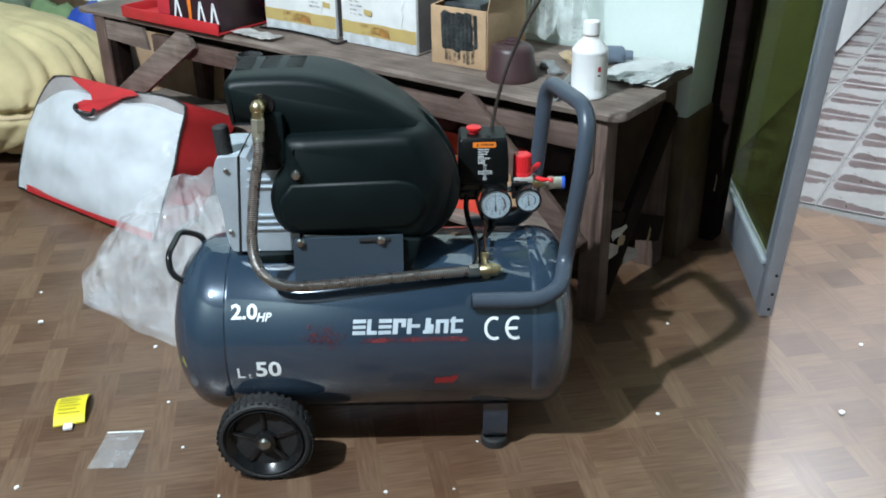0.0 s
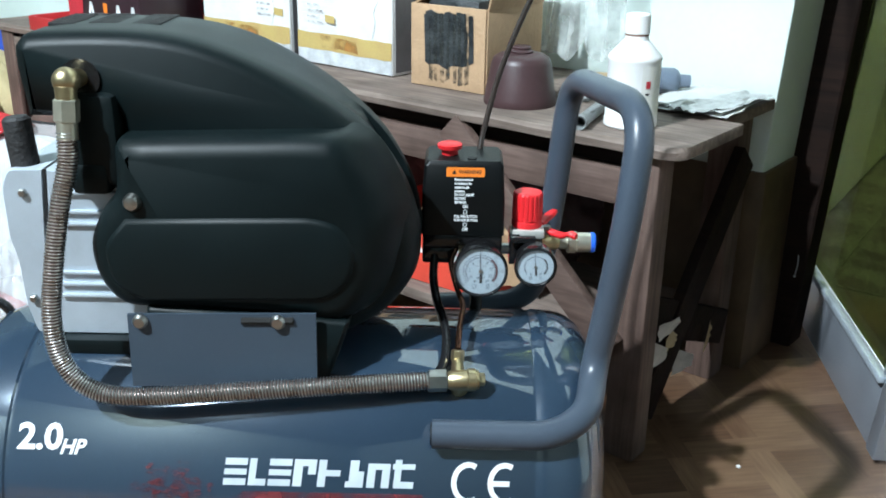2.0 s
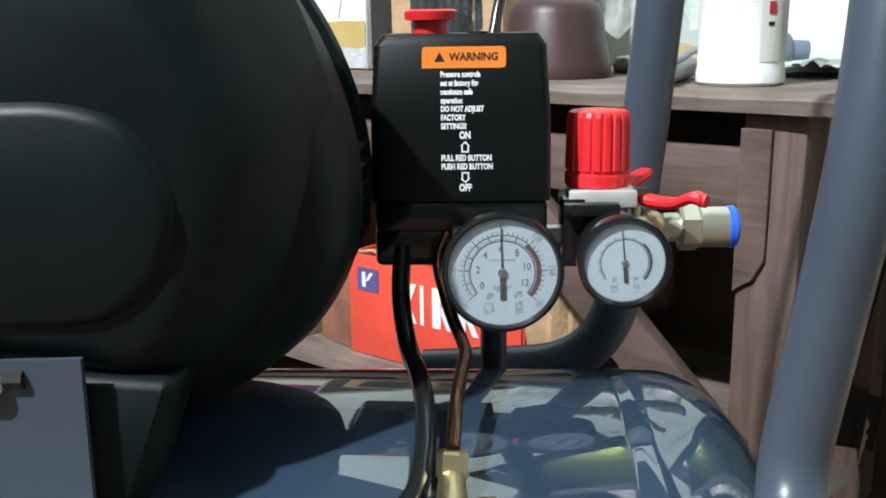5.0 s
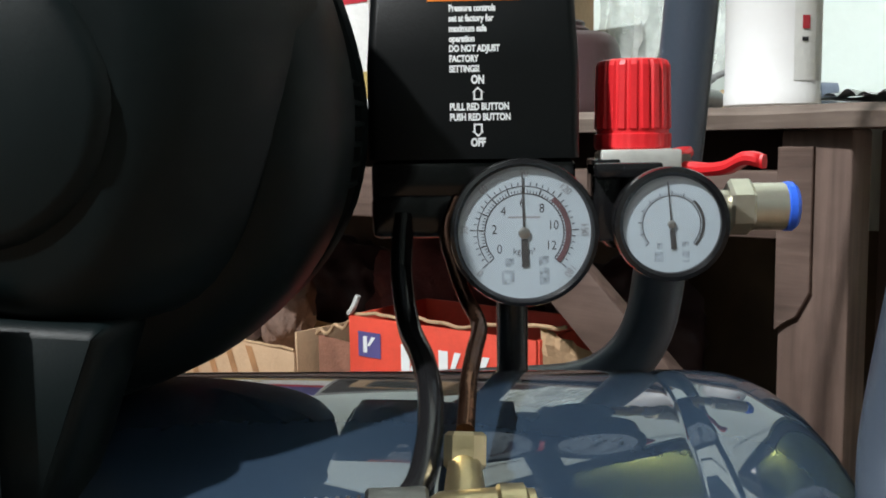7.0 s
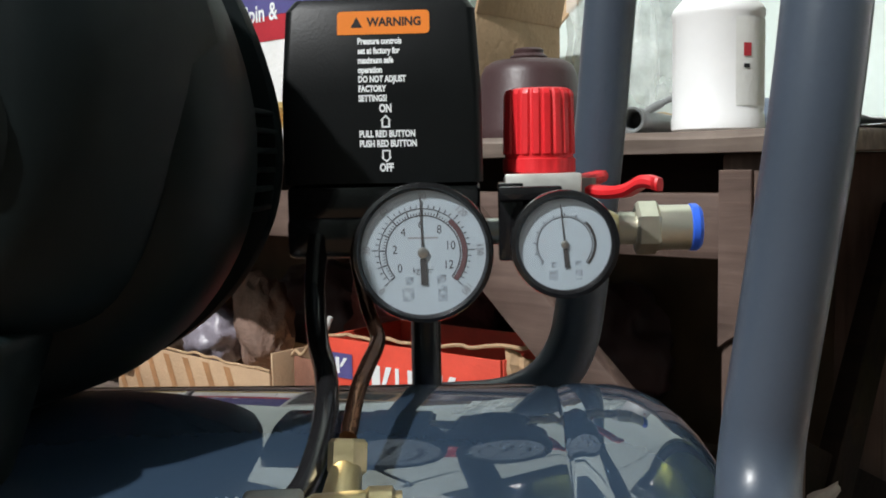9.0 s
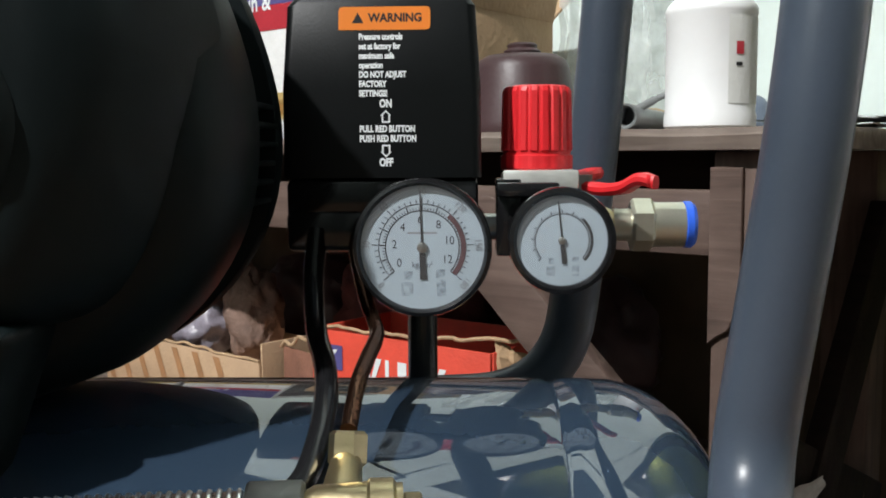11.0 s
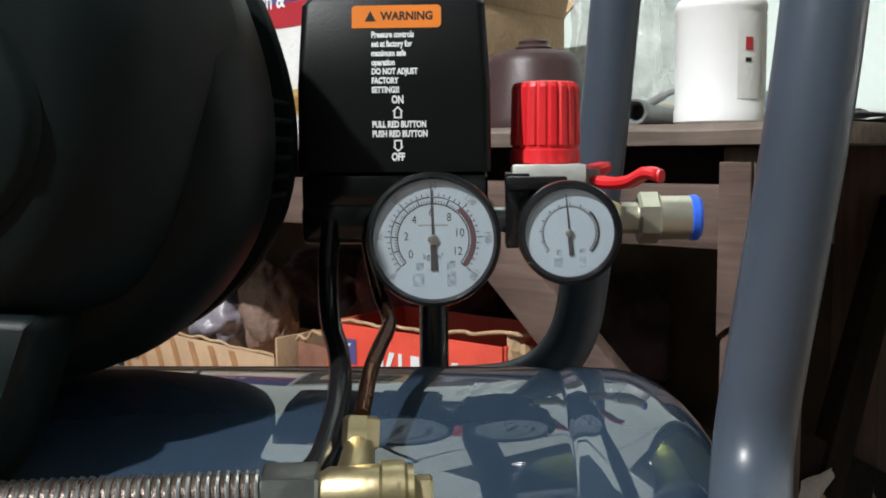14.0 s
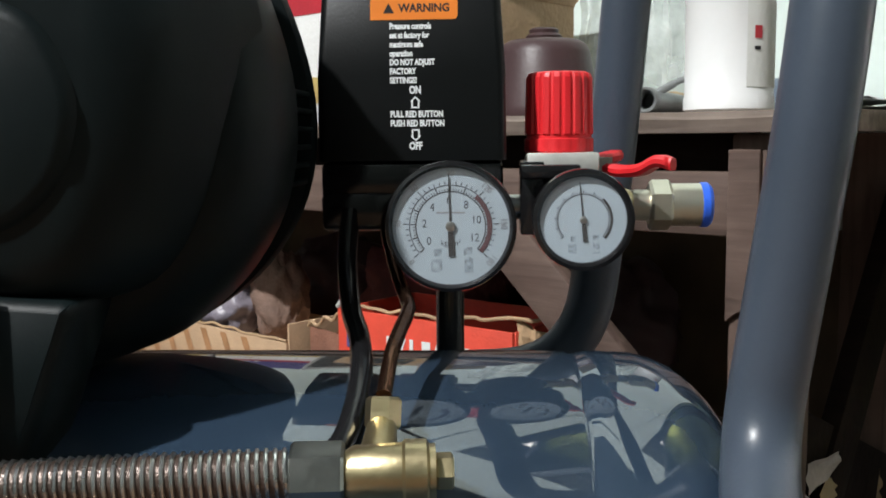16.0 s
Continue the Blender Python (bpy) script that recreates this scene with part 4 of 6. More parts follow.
def flat(cx, lift, cz):
    """The sloping front of the switch box."""
    return lambda x, z: Vector((cx + x, float(np.interp(cz + z, (0.522, 0.560, 0.595, 0.600), (0.035, 0.0352, 0.0375, 0.041))) - lift, cz + z))


def make_switch():
    bm = B()
    lo = []
    for z, g in ((0.522, 0.0), (0.560, -0.0002), (0.595, -0.0025), (0.600, -0.006)):
        x0, x1, y0, y1 = 0.146 - g, 0.2315 + g, 0.035 - g, 0.105 + g
        c, loop = 0.004, []
        for cx, cy, a0 in ((x1 - c, y0 + c, -90), (x1 - c, y1 - c, 0), (x0 + c, y1 - c, 90), (x0 + c, y0 + c, 180)):
            loop += [(cx + c * math.cos(radians(a0 + 22.5 * k)), cy + c * math.sin(radians(a0 + 22.5 * k)), z) for k in range(5)]
        lo.append(loop)
    rings(bm, lo)
    sw = part("pressure_switch", bm, SWITCHBLACK, AC, "black pressure switch box with warning label")
    bm = B()
    box(bm, (0.1885, 0.07, 0.5125), (0.083, 0.066, 0.0185), 0.003)
    box(bm, (0.164, 0.06, 0.499), (0.034, 0.05, 0.018), 0.003)
    part("switch_base", bm, GLOSSBLACK, sw)
    bm = B()
    lathe(bm, [(0, 0.0085), (0.008, 0.0085), (0.0085, 0.0125), (0.0125, 0.013), (0.0135, 0.0115)], (0.174, 0.068, 0.598), (0, 0, 1), 24)
    part("red_button", bm, RED, sw, "red push-pull button")
    bm = B()
    cyl(bm, (0.197, 0.05, 0.5995), (0.197, 0.05, 0.601), 0.005, 14)
    part("top_plug", bm, VENT, sw)
    yf = 0.0002
    bm = B()
    f = flat(0.1905, yf, 0.5895)
    pts = rounded([(-0.0195, -0.005, 0), (0.0195, -0.005, 0), (0.0195, 0.0048, 0), (-0.0195, 0.0048, 0), (-0.0195, -0.005, 0)], 0.002, 3)[:-1]
    bm.faces.new([bm.verts.new(f(p.x, p.y)) for p in pts])
    part("warning_label", bm, ORANGE, sw, "orange warning label")
    bm = B()
    f = flat(0.1905, yf + 0.00006, 0.5895)
    lettering(bm, "WARNING", 0.0052, lambda x, y: f(x - 0.0068, y), stretch=(0.9, 0.95), bold=0.035)
    a = [bm.verts.new(f(x, y)) for x, y in ((-0.0138, -0.0021), (-0.0088, -0.0021), (-0.0113, 0.0024))]
    bm.faces.new(a)
    part("warning_text", bm, INK, sw, "black lettering")
    bm = B()
    lines = [("Pressure controls", 0.5816), ("set at factory for", 0.5776), ("maximum safe", 0.5736), ("operation", 0.5696), ("DO NOT ADJUST", 0.5657), ("FACTORY", 0.5617), ("SETTINGS!", 0.5577)]
    for body, z in lines:
        f = flat(0.1795, yf, z)
        lettering(bm, body, 0.0036, f, stretch=(0.72, 1), bold=0.05)
    for body, z, s in (("ON", 0.5534, 0.0046), ("OFF", 0.5285, 0.0046)):
        f = flat(0.1908, yf, z)
        lettering(bm, body, s, f, "CENTER", stretch=(0.72, 1), bold=0.05)
    for body, z in (("PULL RED BUTTON", 0.5427), ("PUSH RED BUTTON", 0.5386)):
        f = flat(0.1795, yf, z)
        lettering(bm, body, 0.0038, f, stretch=(0.72, 1), bold=0.05)
    for z, s in ((0.548, 1), (0.5335, -1)):
        f = flat(0.1908, yf, z)
        outer = [(-0.0018, -0.0026), (0.0018, -0.0026), (0.0018, 0.0004), (0.0024, 0.0004), (0, 0.0028), (-0.0024, 0.0004), (-0.0018, 0.0004)]
        inner = [(-0.0011, -0.0019), (0.0011, -0.0019), (0.0011, 0.0008), (0.0011, 0.0009), (0, 0.0019), (-0.0011, 0.0009), (-0.0011, 0.0008)]
        vo = [bm.verts.new(f(x, y * s)) for x, y in outer]
        vi = [bm.verts.new(f(x, y * s)) for x, y in inner]
        for i in range(7):
            bm.faces.new((vo[i], vo[(i + 1) % 7], vi[(i + 1) % 7], vi[i]))
    part("instruction_print", bm, WHITE, sw, "small white instructions")
    # mains cable rising behind
    bm = B()
    tube(bm, curve([(0.205, 0.09, 0.597), (0.211, 0.10, 0.625), (0.229, 0.11, 0.69), (0.265, 0.12, 0.775), (0.315, 0.13, 0.87), (0.35, 0.20, 1.05), (0.50, 0.45, 1.35), (0.62, 0.62, 1.5)], 10), 0.0030, 12)
    part("mains_cable", bm, CABLE, AC, "black mains cable rising to the wall")


SMUDGE = worn_print("smudged_ink", (0.24, 0.30, 0.36), 420, 0.5)
PALEINK = material("pale_ink", (0.40, 0.45, 0.50), 0.6, bump=0)


def make_gauge(at, R, depth, marks, needle_deg, red, face=0.87, name="pressure_gauge"):
    x, y, z = at
    bm = B()
    lathe(bm, [(depth, R * 0.55), (depth, R * 0.80), (depth - 0.003, R * 0.9), (0.006, R * 0.93), (0.005, R), (0.0, R), (-0.0015, R * 0.985), (-0.002, R * (0.4 + 0.6 * face)), (-0.0005, R * (face + 0.005)), (0.0012, R * (face - 0.005))], at, (0, 1, 0), 64, True, False)
    g = part(name, bm, GLOSSBLACK, AC, "round pressure gauge with black rim and white dial", 30)
    R = R * face / 0.89
    bm = B()
    lathe(bm, [(0.0008, R * 0.89), (0.0006, R * 0.4), (0.0006, 0)], at, (0, 1, 0), 64, False, False)
    part("dial", bm, DIAL, g, "white printed dial")

    def on(r, a, lift=0.00004):
        a = radians(a)
        return Vector((x + r * math.sin(a), y + 0.0006 - lift, z + r * math.cos(a)))

    def arc(bm, r0, r1, a0, a1, lift=0.00004, n=24):
        vs = [(bm.verts.new(on(r0, a0 + (a1 - a0) * k / n, lift)), bm.verts.new(on(r1, a0 + (a1 - a0) * k / n, lift))) for k in range(n + 1)]
        for (a, b), (c, d) in zip(vs, vs[1:]):
            bm.faces.new((a, b, d, c))

    bm = B()
    arc(bm, R * 0.52, R * 0.535, -130, 130, n=40)
    if marks > 1:
        arc(bm, R * 0.62, R * 0.632, -130, 130, n=40)
    for k in range(60 + 1):
        a = -130 + 260 * k / 60
        arc(bm, R * 0.535, R * (0.61 if k % 5 == 0 else 0.575), a - (0.55 if k % 5 else 0.9), a + (0.55 if k % 5 else 0.9), n=1)
    if marks > 1:
        for k in range(36 + 1):
            a = -130 + 260 * k / 36
            arc(bm, R * (0.64 if marks > 1 else 0.6), R * (0.73 if k % 6 == 0 else 0.685), a - 0.5, a + 0.5, n=1)
    part("scale_marks", bm, INK, g)
    if red:
        bm = B()
        arc(bm, R * 0.555, R * 0.625, 40, 130, 0.00006)
        part("red_zone", bm, REDPRINT, g, "dark red danger arc")
    else:
        bm = B()
        arc(bm, R * 0.56, R * 0.61, 45, 130, 0.00006)
        part("black_zone", bm, INK, g)
    bm = B()

    def put_text(body, a, r, s):
        c = on(r, a)
        lettering(bm, body, s, lambda u, v: Vector((c.x + u, c.y, c.z + v)), "CENTER", stretch=(0.85, 1))

    if marks > 1:
        for k, body in enumerate(("0", "2", "4", "6", "8", "10", "12")):
            put_text(body, -124 + 40 * k, R * 0.40, R * 0.175)
        put_text("kg/cm²", 180, R * 0.25, R * 0.13)
        part("numerals", bm, INK, g)
        bm = B()
        for body, a in (("0", -132), ("30", -87), ("60", -43), ("90", 0), ("120", 43), ("150", 87), ("180", 130)):
            c = on(R * 0.80, a)
            rot = radians(-a)
            lettering(bm, body, R * 0.14, lambda u, v: Vector((c.x + u * math.cos(rot) - v * math.sin(rot), c.y, c.z + u * math.sin(rot) + v * math.cos(rot))), "CENTER", stretch=(0.85, 1))
        patch(bm, [(-0.006, 0.0055), (0.006, 0.0055), (0.006, 0.0062), (-0.006, 0.0062)], lambda u, v: Vector((x + u, y + 0.00055, z + v)), n=1)
        part("outer_numerals", bm, material("grey_ink", (0.25, 0.26, 0.28), 0.6, bump=0), g)
    else:
        for a in (-118, -80, -40, 0, 118):
            c = on(R * 0.42, a)
            patch(bm, [(-0.0006, -0.0008), (0.0006, -0.0008), (0.0006, 0.0008), (-0.0006, 0.0008)], lambda u, v: Vector((c.x + u, c.y, c.z + v)), n=1)
        part("numerals", bm, PALEINK, g)
    # makers' signs at the foot of the dial, too small to read
    bm = B()
    for dx, dz, w, h in ((-0.20, -0.40, 0.12, 0.12), (0.26, -0.38, 0.13, 0.13), (-0.22, -0.60, 0.17, 0.20), (0.27, -0.58, 0.13, 0.24)):
        patch(bm, [((dx - w / 2) * R, (dz - h / 2) * R), ((dx + w / 2) * R, (dz - h / 2) * R), ((dx + w / 2) * R, (dz + h / 2) * R), ((dx - w / 2) * R, (dz + h / 2) * R)], lambda u, v: Vector((x + u, y + 0.00055, z + v)), n=1)
    part("dial_signs", bm, SMUDGE, g, "faint smudged print")
    bm = B()
    a = radians(needle_deg)
    u, w = Vector((math.sin(a), 0, math.cos(a))), Vector((math.cos(a), 0, -math.sin(a)))
    c = Vector((x, y + 0.0002, z))
    for t0, t1, w0, w1 in ((-0.46, -0.08, 0.050, 0.046), (-0.10, 0.0, 0.015, 0.015), (0.0, 0.78, 0.018, 0.008)):
        vs = [bm.verts.new(c + u * R * t + w * R * s) for t, s in ((t0, -w0), (t0, w0), (t1, w1), (t1, -w1))]
        bm.faces.new(vs)
    part("needle", bm, INK, g, "black needle")
    bm = B()
    lathe(bm, [(0, R * 0.08), (0.0007, R * 0.075), (0.0010, R * 0.045)], (x, y + 0.0003, z), (0, -1, 0), 16)
    part("needle_hub", bm, STEEL, g)
    bm = B()
    lathe(bm, [(-0.0006, R * 0.90), (-0.0012, R * 0.5), (-0.0014, 0)], at, (0, 1, 0), 48, False, False)
    part("lens", bm, GLASS, g, "clear lens")


def make_regulator():
    make_gauge((0.2085, 0.001, 0.4940), 0.0278, 0.026, 2, -2, True, 0.89)
    make_gauge((0.2650, 0.012, 0.4955), 0.0220, 0.026, 1, -6, False, 0.84)
    # post from the tank
    bm = B()
    cyl(bm, (0.2055, 0.055, 0.415), (0.2055, 0.055, 0.500), 0.0068, 20)
    lathe(bm, [(0, 0.0105), (0.004, 0.009), (0.007, 0.007)], (0.2055, 0.055, 0.420), (0, 0, 1), 20)
    part("riser_pipe", bm, GLOSSBLACK, AC, "black riser pipe")
    bm = B()
    box(bm, (0.208, 0.055, 0.492), (0.03, 0.03, 0.024), 0.002)
    cyl(bm, (0.208, 0.045, 0.492), (0.208, 0.025, 0.492), 0.008, 6)
    part("manifold", bm, GLOSSBLACK, AC)
    bm = B()
    box(bm, (0.189, 0.03, 0.505), (0.007, 0.01, 0.008), 0.001)
    part("relief_fitting", bm, BRASS, AC)
    bm = B()
    cyl(bm, (0.222, 0.058, 0.498), (0.246, 0.058, 0.498), 0.006, 16)
    part("nipple", bm, STEEL, AC)
    # regulator body
    bm = B()
    lathe(bm, [(0, 0.012), (0.004, 0.016), (0.03, 0.0165), (0.034, 0.0165)], (0.259, 0.062, 0.482), (0, 0, 1), 28)
    box(bm, (0.2445, 0.055, 0.503), (0.011, 0.026, 0.034), 0.001)
    box(bm, (0.2525, 0.05, 0.5155), (0.027, 0.03, 0.006), 0.001)
    cyl(bm, (0.2655, 0.05, 0.495), (0.2655, 0.035, 0.495), 0.009, 8)
    reg = part("regulator", bm, GLOSSBLACK, AC, "black air pressure regulator")
    bm = B()
    lathe(bm, [(0, 0.0165), (0.002, 0.0172), (0.005, 0.0172), (0.007, 0.015)], (0.259, 0.062, 0.517), (0, 0, 1), 28)
    box(bm, (0.2585, 0.0455, 0.5195), (0.033, 0.006, 0.0085), 0.001)
    part("collar", bm, material("bright_zinc", (0.74, 0.74, 0.70), 0.32, metal=0.45, vary=0.15, scale=60, bump=0.02), reg, "zinc-plated collar")
    # knob with flutes
    bm = B()
    lo = []
    n = 120
    for z, r, fl in ((0.5235, 0.0155, 0.0), (0.5245, 0.0163, 0.0), (0.5300, 0.0163, 0.0003), (0.5305, 0.0153, 0.0), (0.5318, 0.0153, 0.0), (0.5325, 0.0162, 0.0006), (0.5585, 0.0156, 0.0006), (0.5605, 0.0146, 0.0003), (0.5612, 0.0130, 0.0)):
        lo.append([(0.2578 + (r - fl * (1.5 if k % 6 < 2 else 0.0)) * math.cos(2 * math.pi * k / n), 0.062 + (r - fl * (1.5 if k % 6 < 2 else 0.0)) * math.sin(2 * math.pi * k / n), z) for k in range(n)])
    rings(bm, lo)
    part("regulator_knob", bm, RED, reg, "red fluted regulator knob", 25)
    # outlet valves
    had = set(AC.children)
    bm = B()
    cyl(bm, (0.272, 0.072, 0.497), (0.303, 0.081, 0.497), 0.0065, 18)
    lathe(bm, [(0, 0.0085), (0.004, 0.009), (0.008, 0.007)], (0.291, 0.080, 0.497), (1, 0, 0), 18)
    cyl(bm, (0.284, 0.078, 0.497), (0.284, 0.078, 0.512), 0.004, 12)
    out = part("outlet_valve", bm, BRASS, AC, "brass ball valve with red lever")
    bm = B()
    cyl(bm, (0.3082, 0.081, 0.4965), (0.3192, 0.081, 0.4965), 0.0128, 6, 0.0014, phase=0.5)
    cyl(bm, (0.300, 0.081, 0.4965), (0.309, 0.081, 0.4965), 0.0078, 20)
    cyl(bm, (0.319, 0.081, 0.4965), (0.3335, 0.081, 0.4965), 0.0108, 24)
    part("push_fitting", bm, ZINC, out, "zinc hex fitting")
    bm = B()
    lathe(bm, [(0, 0.0100), (0.001, 0.0113), (0.0040, 0.0113), (0.0058, 0.0098), (0.0058, 0.006), (0.002, 0.006)], (0.333, 0.081, 0.4965), (1, 0, 0), 28)
    part("release_ring", bm, BLUE, out, "blue release ring")
    for pts, w in (([(0.276, 0.072, 0.515), (0.283, 0.066, 0.516), (0.292, 0.058, 0.5145), (0.300, 0.049, 0.5155), (0.3065, 0.043, 0.5195), (0.3125, 0.039, 0.5180)], 0.0048), ([(0.278, 0.082, 0.516), (0.286, 0.095, 0.519), (0.296, 0.112, 0.521)], 0.0055)):
        bm = B()
        lo = []
        c = curve(pts, 6)
        for i, p in enumerate(c):
            d = (c[min(i + 1, len(c) - 1)] - c[max(i - 1, 0)]).normalized()
            s = d.cross(Vector((0, 0, 1))).normalized()
            ww = w * (1 if i < len(c) - 2 else 0.75)
            lo.append([p + s * ww * a + Vector((0, 0, h)) for a, h in ((0.7, -0.0028), (1, -0.001), (1, 0.001), (0.7, 0.0028), (-0.7, 0.0028), (-1, 0.001), (-1, -0.001), (-0.7, -0.0028))])
        rings(bm, lo)
        part("lever", bm, RED, out, "red lever")
    bm = B()
    cyl(bm, (0.2835, 0.064, 0.512), (0.2835, 0.064, 0.521), 0.0045, 6)
    part("lever_nut", bm, STEEL, out)
    for ob in AC.children:
        if ob not in had:
            ob.matrix_local = Matrix.Translation((-0.004, 0.004, 0.0))


def make_handle():
    bm = B()
    pts = rounded([(0.160, -0.135, 0.319), (0.272, -0.135, 0.319), (0.306, -0.116, 0.332), (0.3165, -0.066, 0.355), (0.333, -0.080, 0.500), (0.346, -0.056, 0.610), (0.301, 0.132, 0.603), (0.288, 0.133, 0.45), (0.273, 0.138, 0.333), (0.160, 0.138, 0.328)], 0.048, 10)
    tube(bm, pts, 0.0135, 20)
    part("push_handle", bm, HANDLE, AC, "bent tube push handle")
    for y, z in ((-0.135, 0.319), (0.138, 0.328)):
        bm = B()
        cyl(bm, (0.1595, y, z), (0.1585, y, z), 0.0110, 18)
        part("tube_plug", bm, VENT, AC)


def moved(make, by):
    """Build a group of fittings and shift it into place."""
    had = set(AC.children)
    make()
    for ob in AC.children:
        if ob not in had:
            ob.location = Vector(by) + ob.location


make_tank()
make_wheel(-0.185, -1)
make_wheel(0.185, 1)
make_pump()
make_hose()
make_filter()
moved(make_switch, (-0.003, -0.008, -0.0660))
moved(make_regulator, (-0.0040, -0.006, -0.0650))
make_handle()

# ---------- things on the bench ----------
def room_thing(name, x, y, z, rz, label, category, group=""):
    return in_room(tagged(new(name), label, category, group), x, y, z, rz)


CARTON = material("white_carton", (0.83, 0.83, 0.82), 0.6, vary=0.08, scale=18, bump=0.1, fine=150)
MUSTARD = material("mustard_print", (0.72, 0.55, 0.19), 0.6, vary=0.18, scale=22, second=(0.52, 0.36, 0.14))
STAIN = worn_print("orange_brown_print", (0.46, 0.22, 0.06), 30, 0.9)
SIDESHADE = material("shaded_carton_side", (0.20, 0.19, 0.20), 0.7, vary=0.2, scale=18)
SCUFF = material("scuffed_carton", (0.62, 0.64, 0.66), 0.65, vary=0.25, scale=35, bump=0.15)
CRIMSON = material("crimson_print", (0.52, 0.03, 0.045), 0.5, vary=0.15, scale=18)
INDIGO = material("indigo_print", (0.10, 0.09, 0.27), 0.5, vary=0.15, scale=18)
TAN = material("tan_tape", (0.42, 0.31, 0.18), 0.6, vary=0.2, scale=18)
TAPE = material("black_paint", (0.022, 0.032, 0.042), 0.45, vary=0.6, scale=40, second=(0.07, 0.08, 0.085), bump=0.2)
THINPAINT = worn_print("thin_black_paint", (0.05, 0.055, 0.05), 70, 1.0)
MAROON = material("maroon_plastic", (0.062, 0.030, 0.032), 0.45, vary=0.15, scale=14, bump=0.03)
PVC = material("grey_pvc", (0.20, 0.21, 0.21), 0.45, vary=0.25, scale=30)
PAPER = material("paper", (0.66, 0.67, 0.66), 0.7, vary=0.12, scale=20, bump=0.15)


def carton(name, x, y, w, d, h, bands, label, rz=0, group="cartons on the bench"):
    """A closed printed carton; bands: (from, to, material) up its front."""
    top = room_thing(name, x, y, TOP + 0.001, rz, label, "box", group)
    bm = B()
    box(bm, (0, 0, h / 2), (w, d, h), 0.003)
    part("body", bm, CARTON, top)
    for z0, z1, mat in bands:
        bm = B()
        n = 14
        lo = []
        for k in range(n + 1):
            u = -w / 2 + 0.0015 + (w - 0.003) * k / n
            e = 0.0026 * noise.noise(Vector((u * 40, z1 * 30, x)))
            f = 0.0026 * noise.noise(Vector((u * 55, z0 * 30, x))) if mat is MUSTARD else 0.0
            y = -d / 2 - (0.0012 if mat is MUSTARD else 0.0008)
            lo.append([(u, y, z0 + f), (u, y, z1 + e)])
        rings(bm, lo, False, False, False)
        part("printed_band", bm, mat, top)
    # a browner stretch in the middle of the band, and a crease near the edge
    bm = B()
    patch(bm, [(-w * 0.22, 0.032), (w * 0.16, 0.030), (w * 0.14, 0.050), (-w * 0.24, 0.053)], lambda u, z: Vector((u, -d / 2 - 0.0016, z + 0.003 * noise.noise(Vector((u * 60, z * 60, x))))), n=8)
    part("stain", bm, STAIN, top, "orange-brown printed stretch")
    bm = B()
    tube(bm, curve([(w * 0.30, -d / 2, 0.060), (w * 0.33, -d / 2 - 0.0012, 0.085), (w * 0.32, -d / 2 - 0.0015, 0.105), (w * 0.36, -d / 2, 0.124)], 5), 0.0016, 6)
    part("crease", bm, CARTON, top, "raised crease")
    # the sides' shade is painted on: dark grey sheets over the white carton
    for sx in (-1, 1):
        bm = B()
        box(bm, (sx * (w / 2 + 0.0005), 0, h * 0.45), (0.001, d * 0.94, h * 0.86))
        part("side_shade", bm, SIDESHADE, top, "carton side with its shade painted dark grey")
    return top


BANDS = [(0.002, 0.028, SCUFF), (0.026, 0.057, MUSTARD), (0.134, 0.164, CRIMSON), (0.164, 0.275, INDIGO)]
c = carton("carton", -0.932, -0.16, 0.246, 0.24, 0.28, BANDS, "white and mustard printed appliance carton on the bench", 1.5)
carton_2 = carton("carton", -0.661, -0.165, 0.240, 0.235, 0.28, BANDS, "white carton with red band and indigo heading on the bench", -1.5)
bm = B()
lettering(bm, "Spin &", 0.030, lambda x, y: Vector((x - 0.060, -0.1195, 0.168 + y)), stretch=(0.9, 1), bold=0.02)
part("heading", bm, WHITE, carton_2, "white heading")
GREYPRINT = worn_print("faint_grey_print", (0.30, 0.30, 0.32), 120, 0.75)
for ob, dx in ((c, 0.06), (carton_2, -0.063)):
    bm = B()
    for k in range(4):
        patch(bm, [(dx - 0.024, 0.104 - 0.010 * k), (dx + 0.010 + 0.006 * (k % 2), 0.104 - 0.010 * k), (dx + 0.010 + 0.006 * (k % 2), 0.108 - 0.010 * k), (dx - 0.024, 0.108 - 0.010 * k)], lambda x, z: Vector((x, -0.1215, z)), n=1)
    part("small_print", bm, GREYPRINT, ob)
    bm = B()
    patch(bm, [(dx + 0.022, 0.078), (dx + 0.046, 0.076), (dx + 0.046, 0.089), (dx + 0.022, 0.091)], lambda x, z: Vector((x, -0.1215, z)), n=1)
    part("small_label", bm, MUSTARD, ob)


bm = B()
tube(bm, curve([(-1.06, -0.30, 0), (-1.0, -0.288, 0), (-0.93, -0.287, 0), (-0.84, -0.294, 0), (-0.785, -0.312, 0), (-0.772, -0.296, 0), (-0.776, -0.22, 0)], 8), 0.003, 10)
cord = part("power_cord", bm, GLOSSBLACK)
in_room(cord, 0, 0, TOP + 0.005)
tagged(cord, "thin black power cord lying along the cartons", "cord")


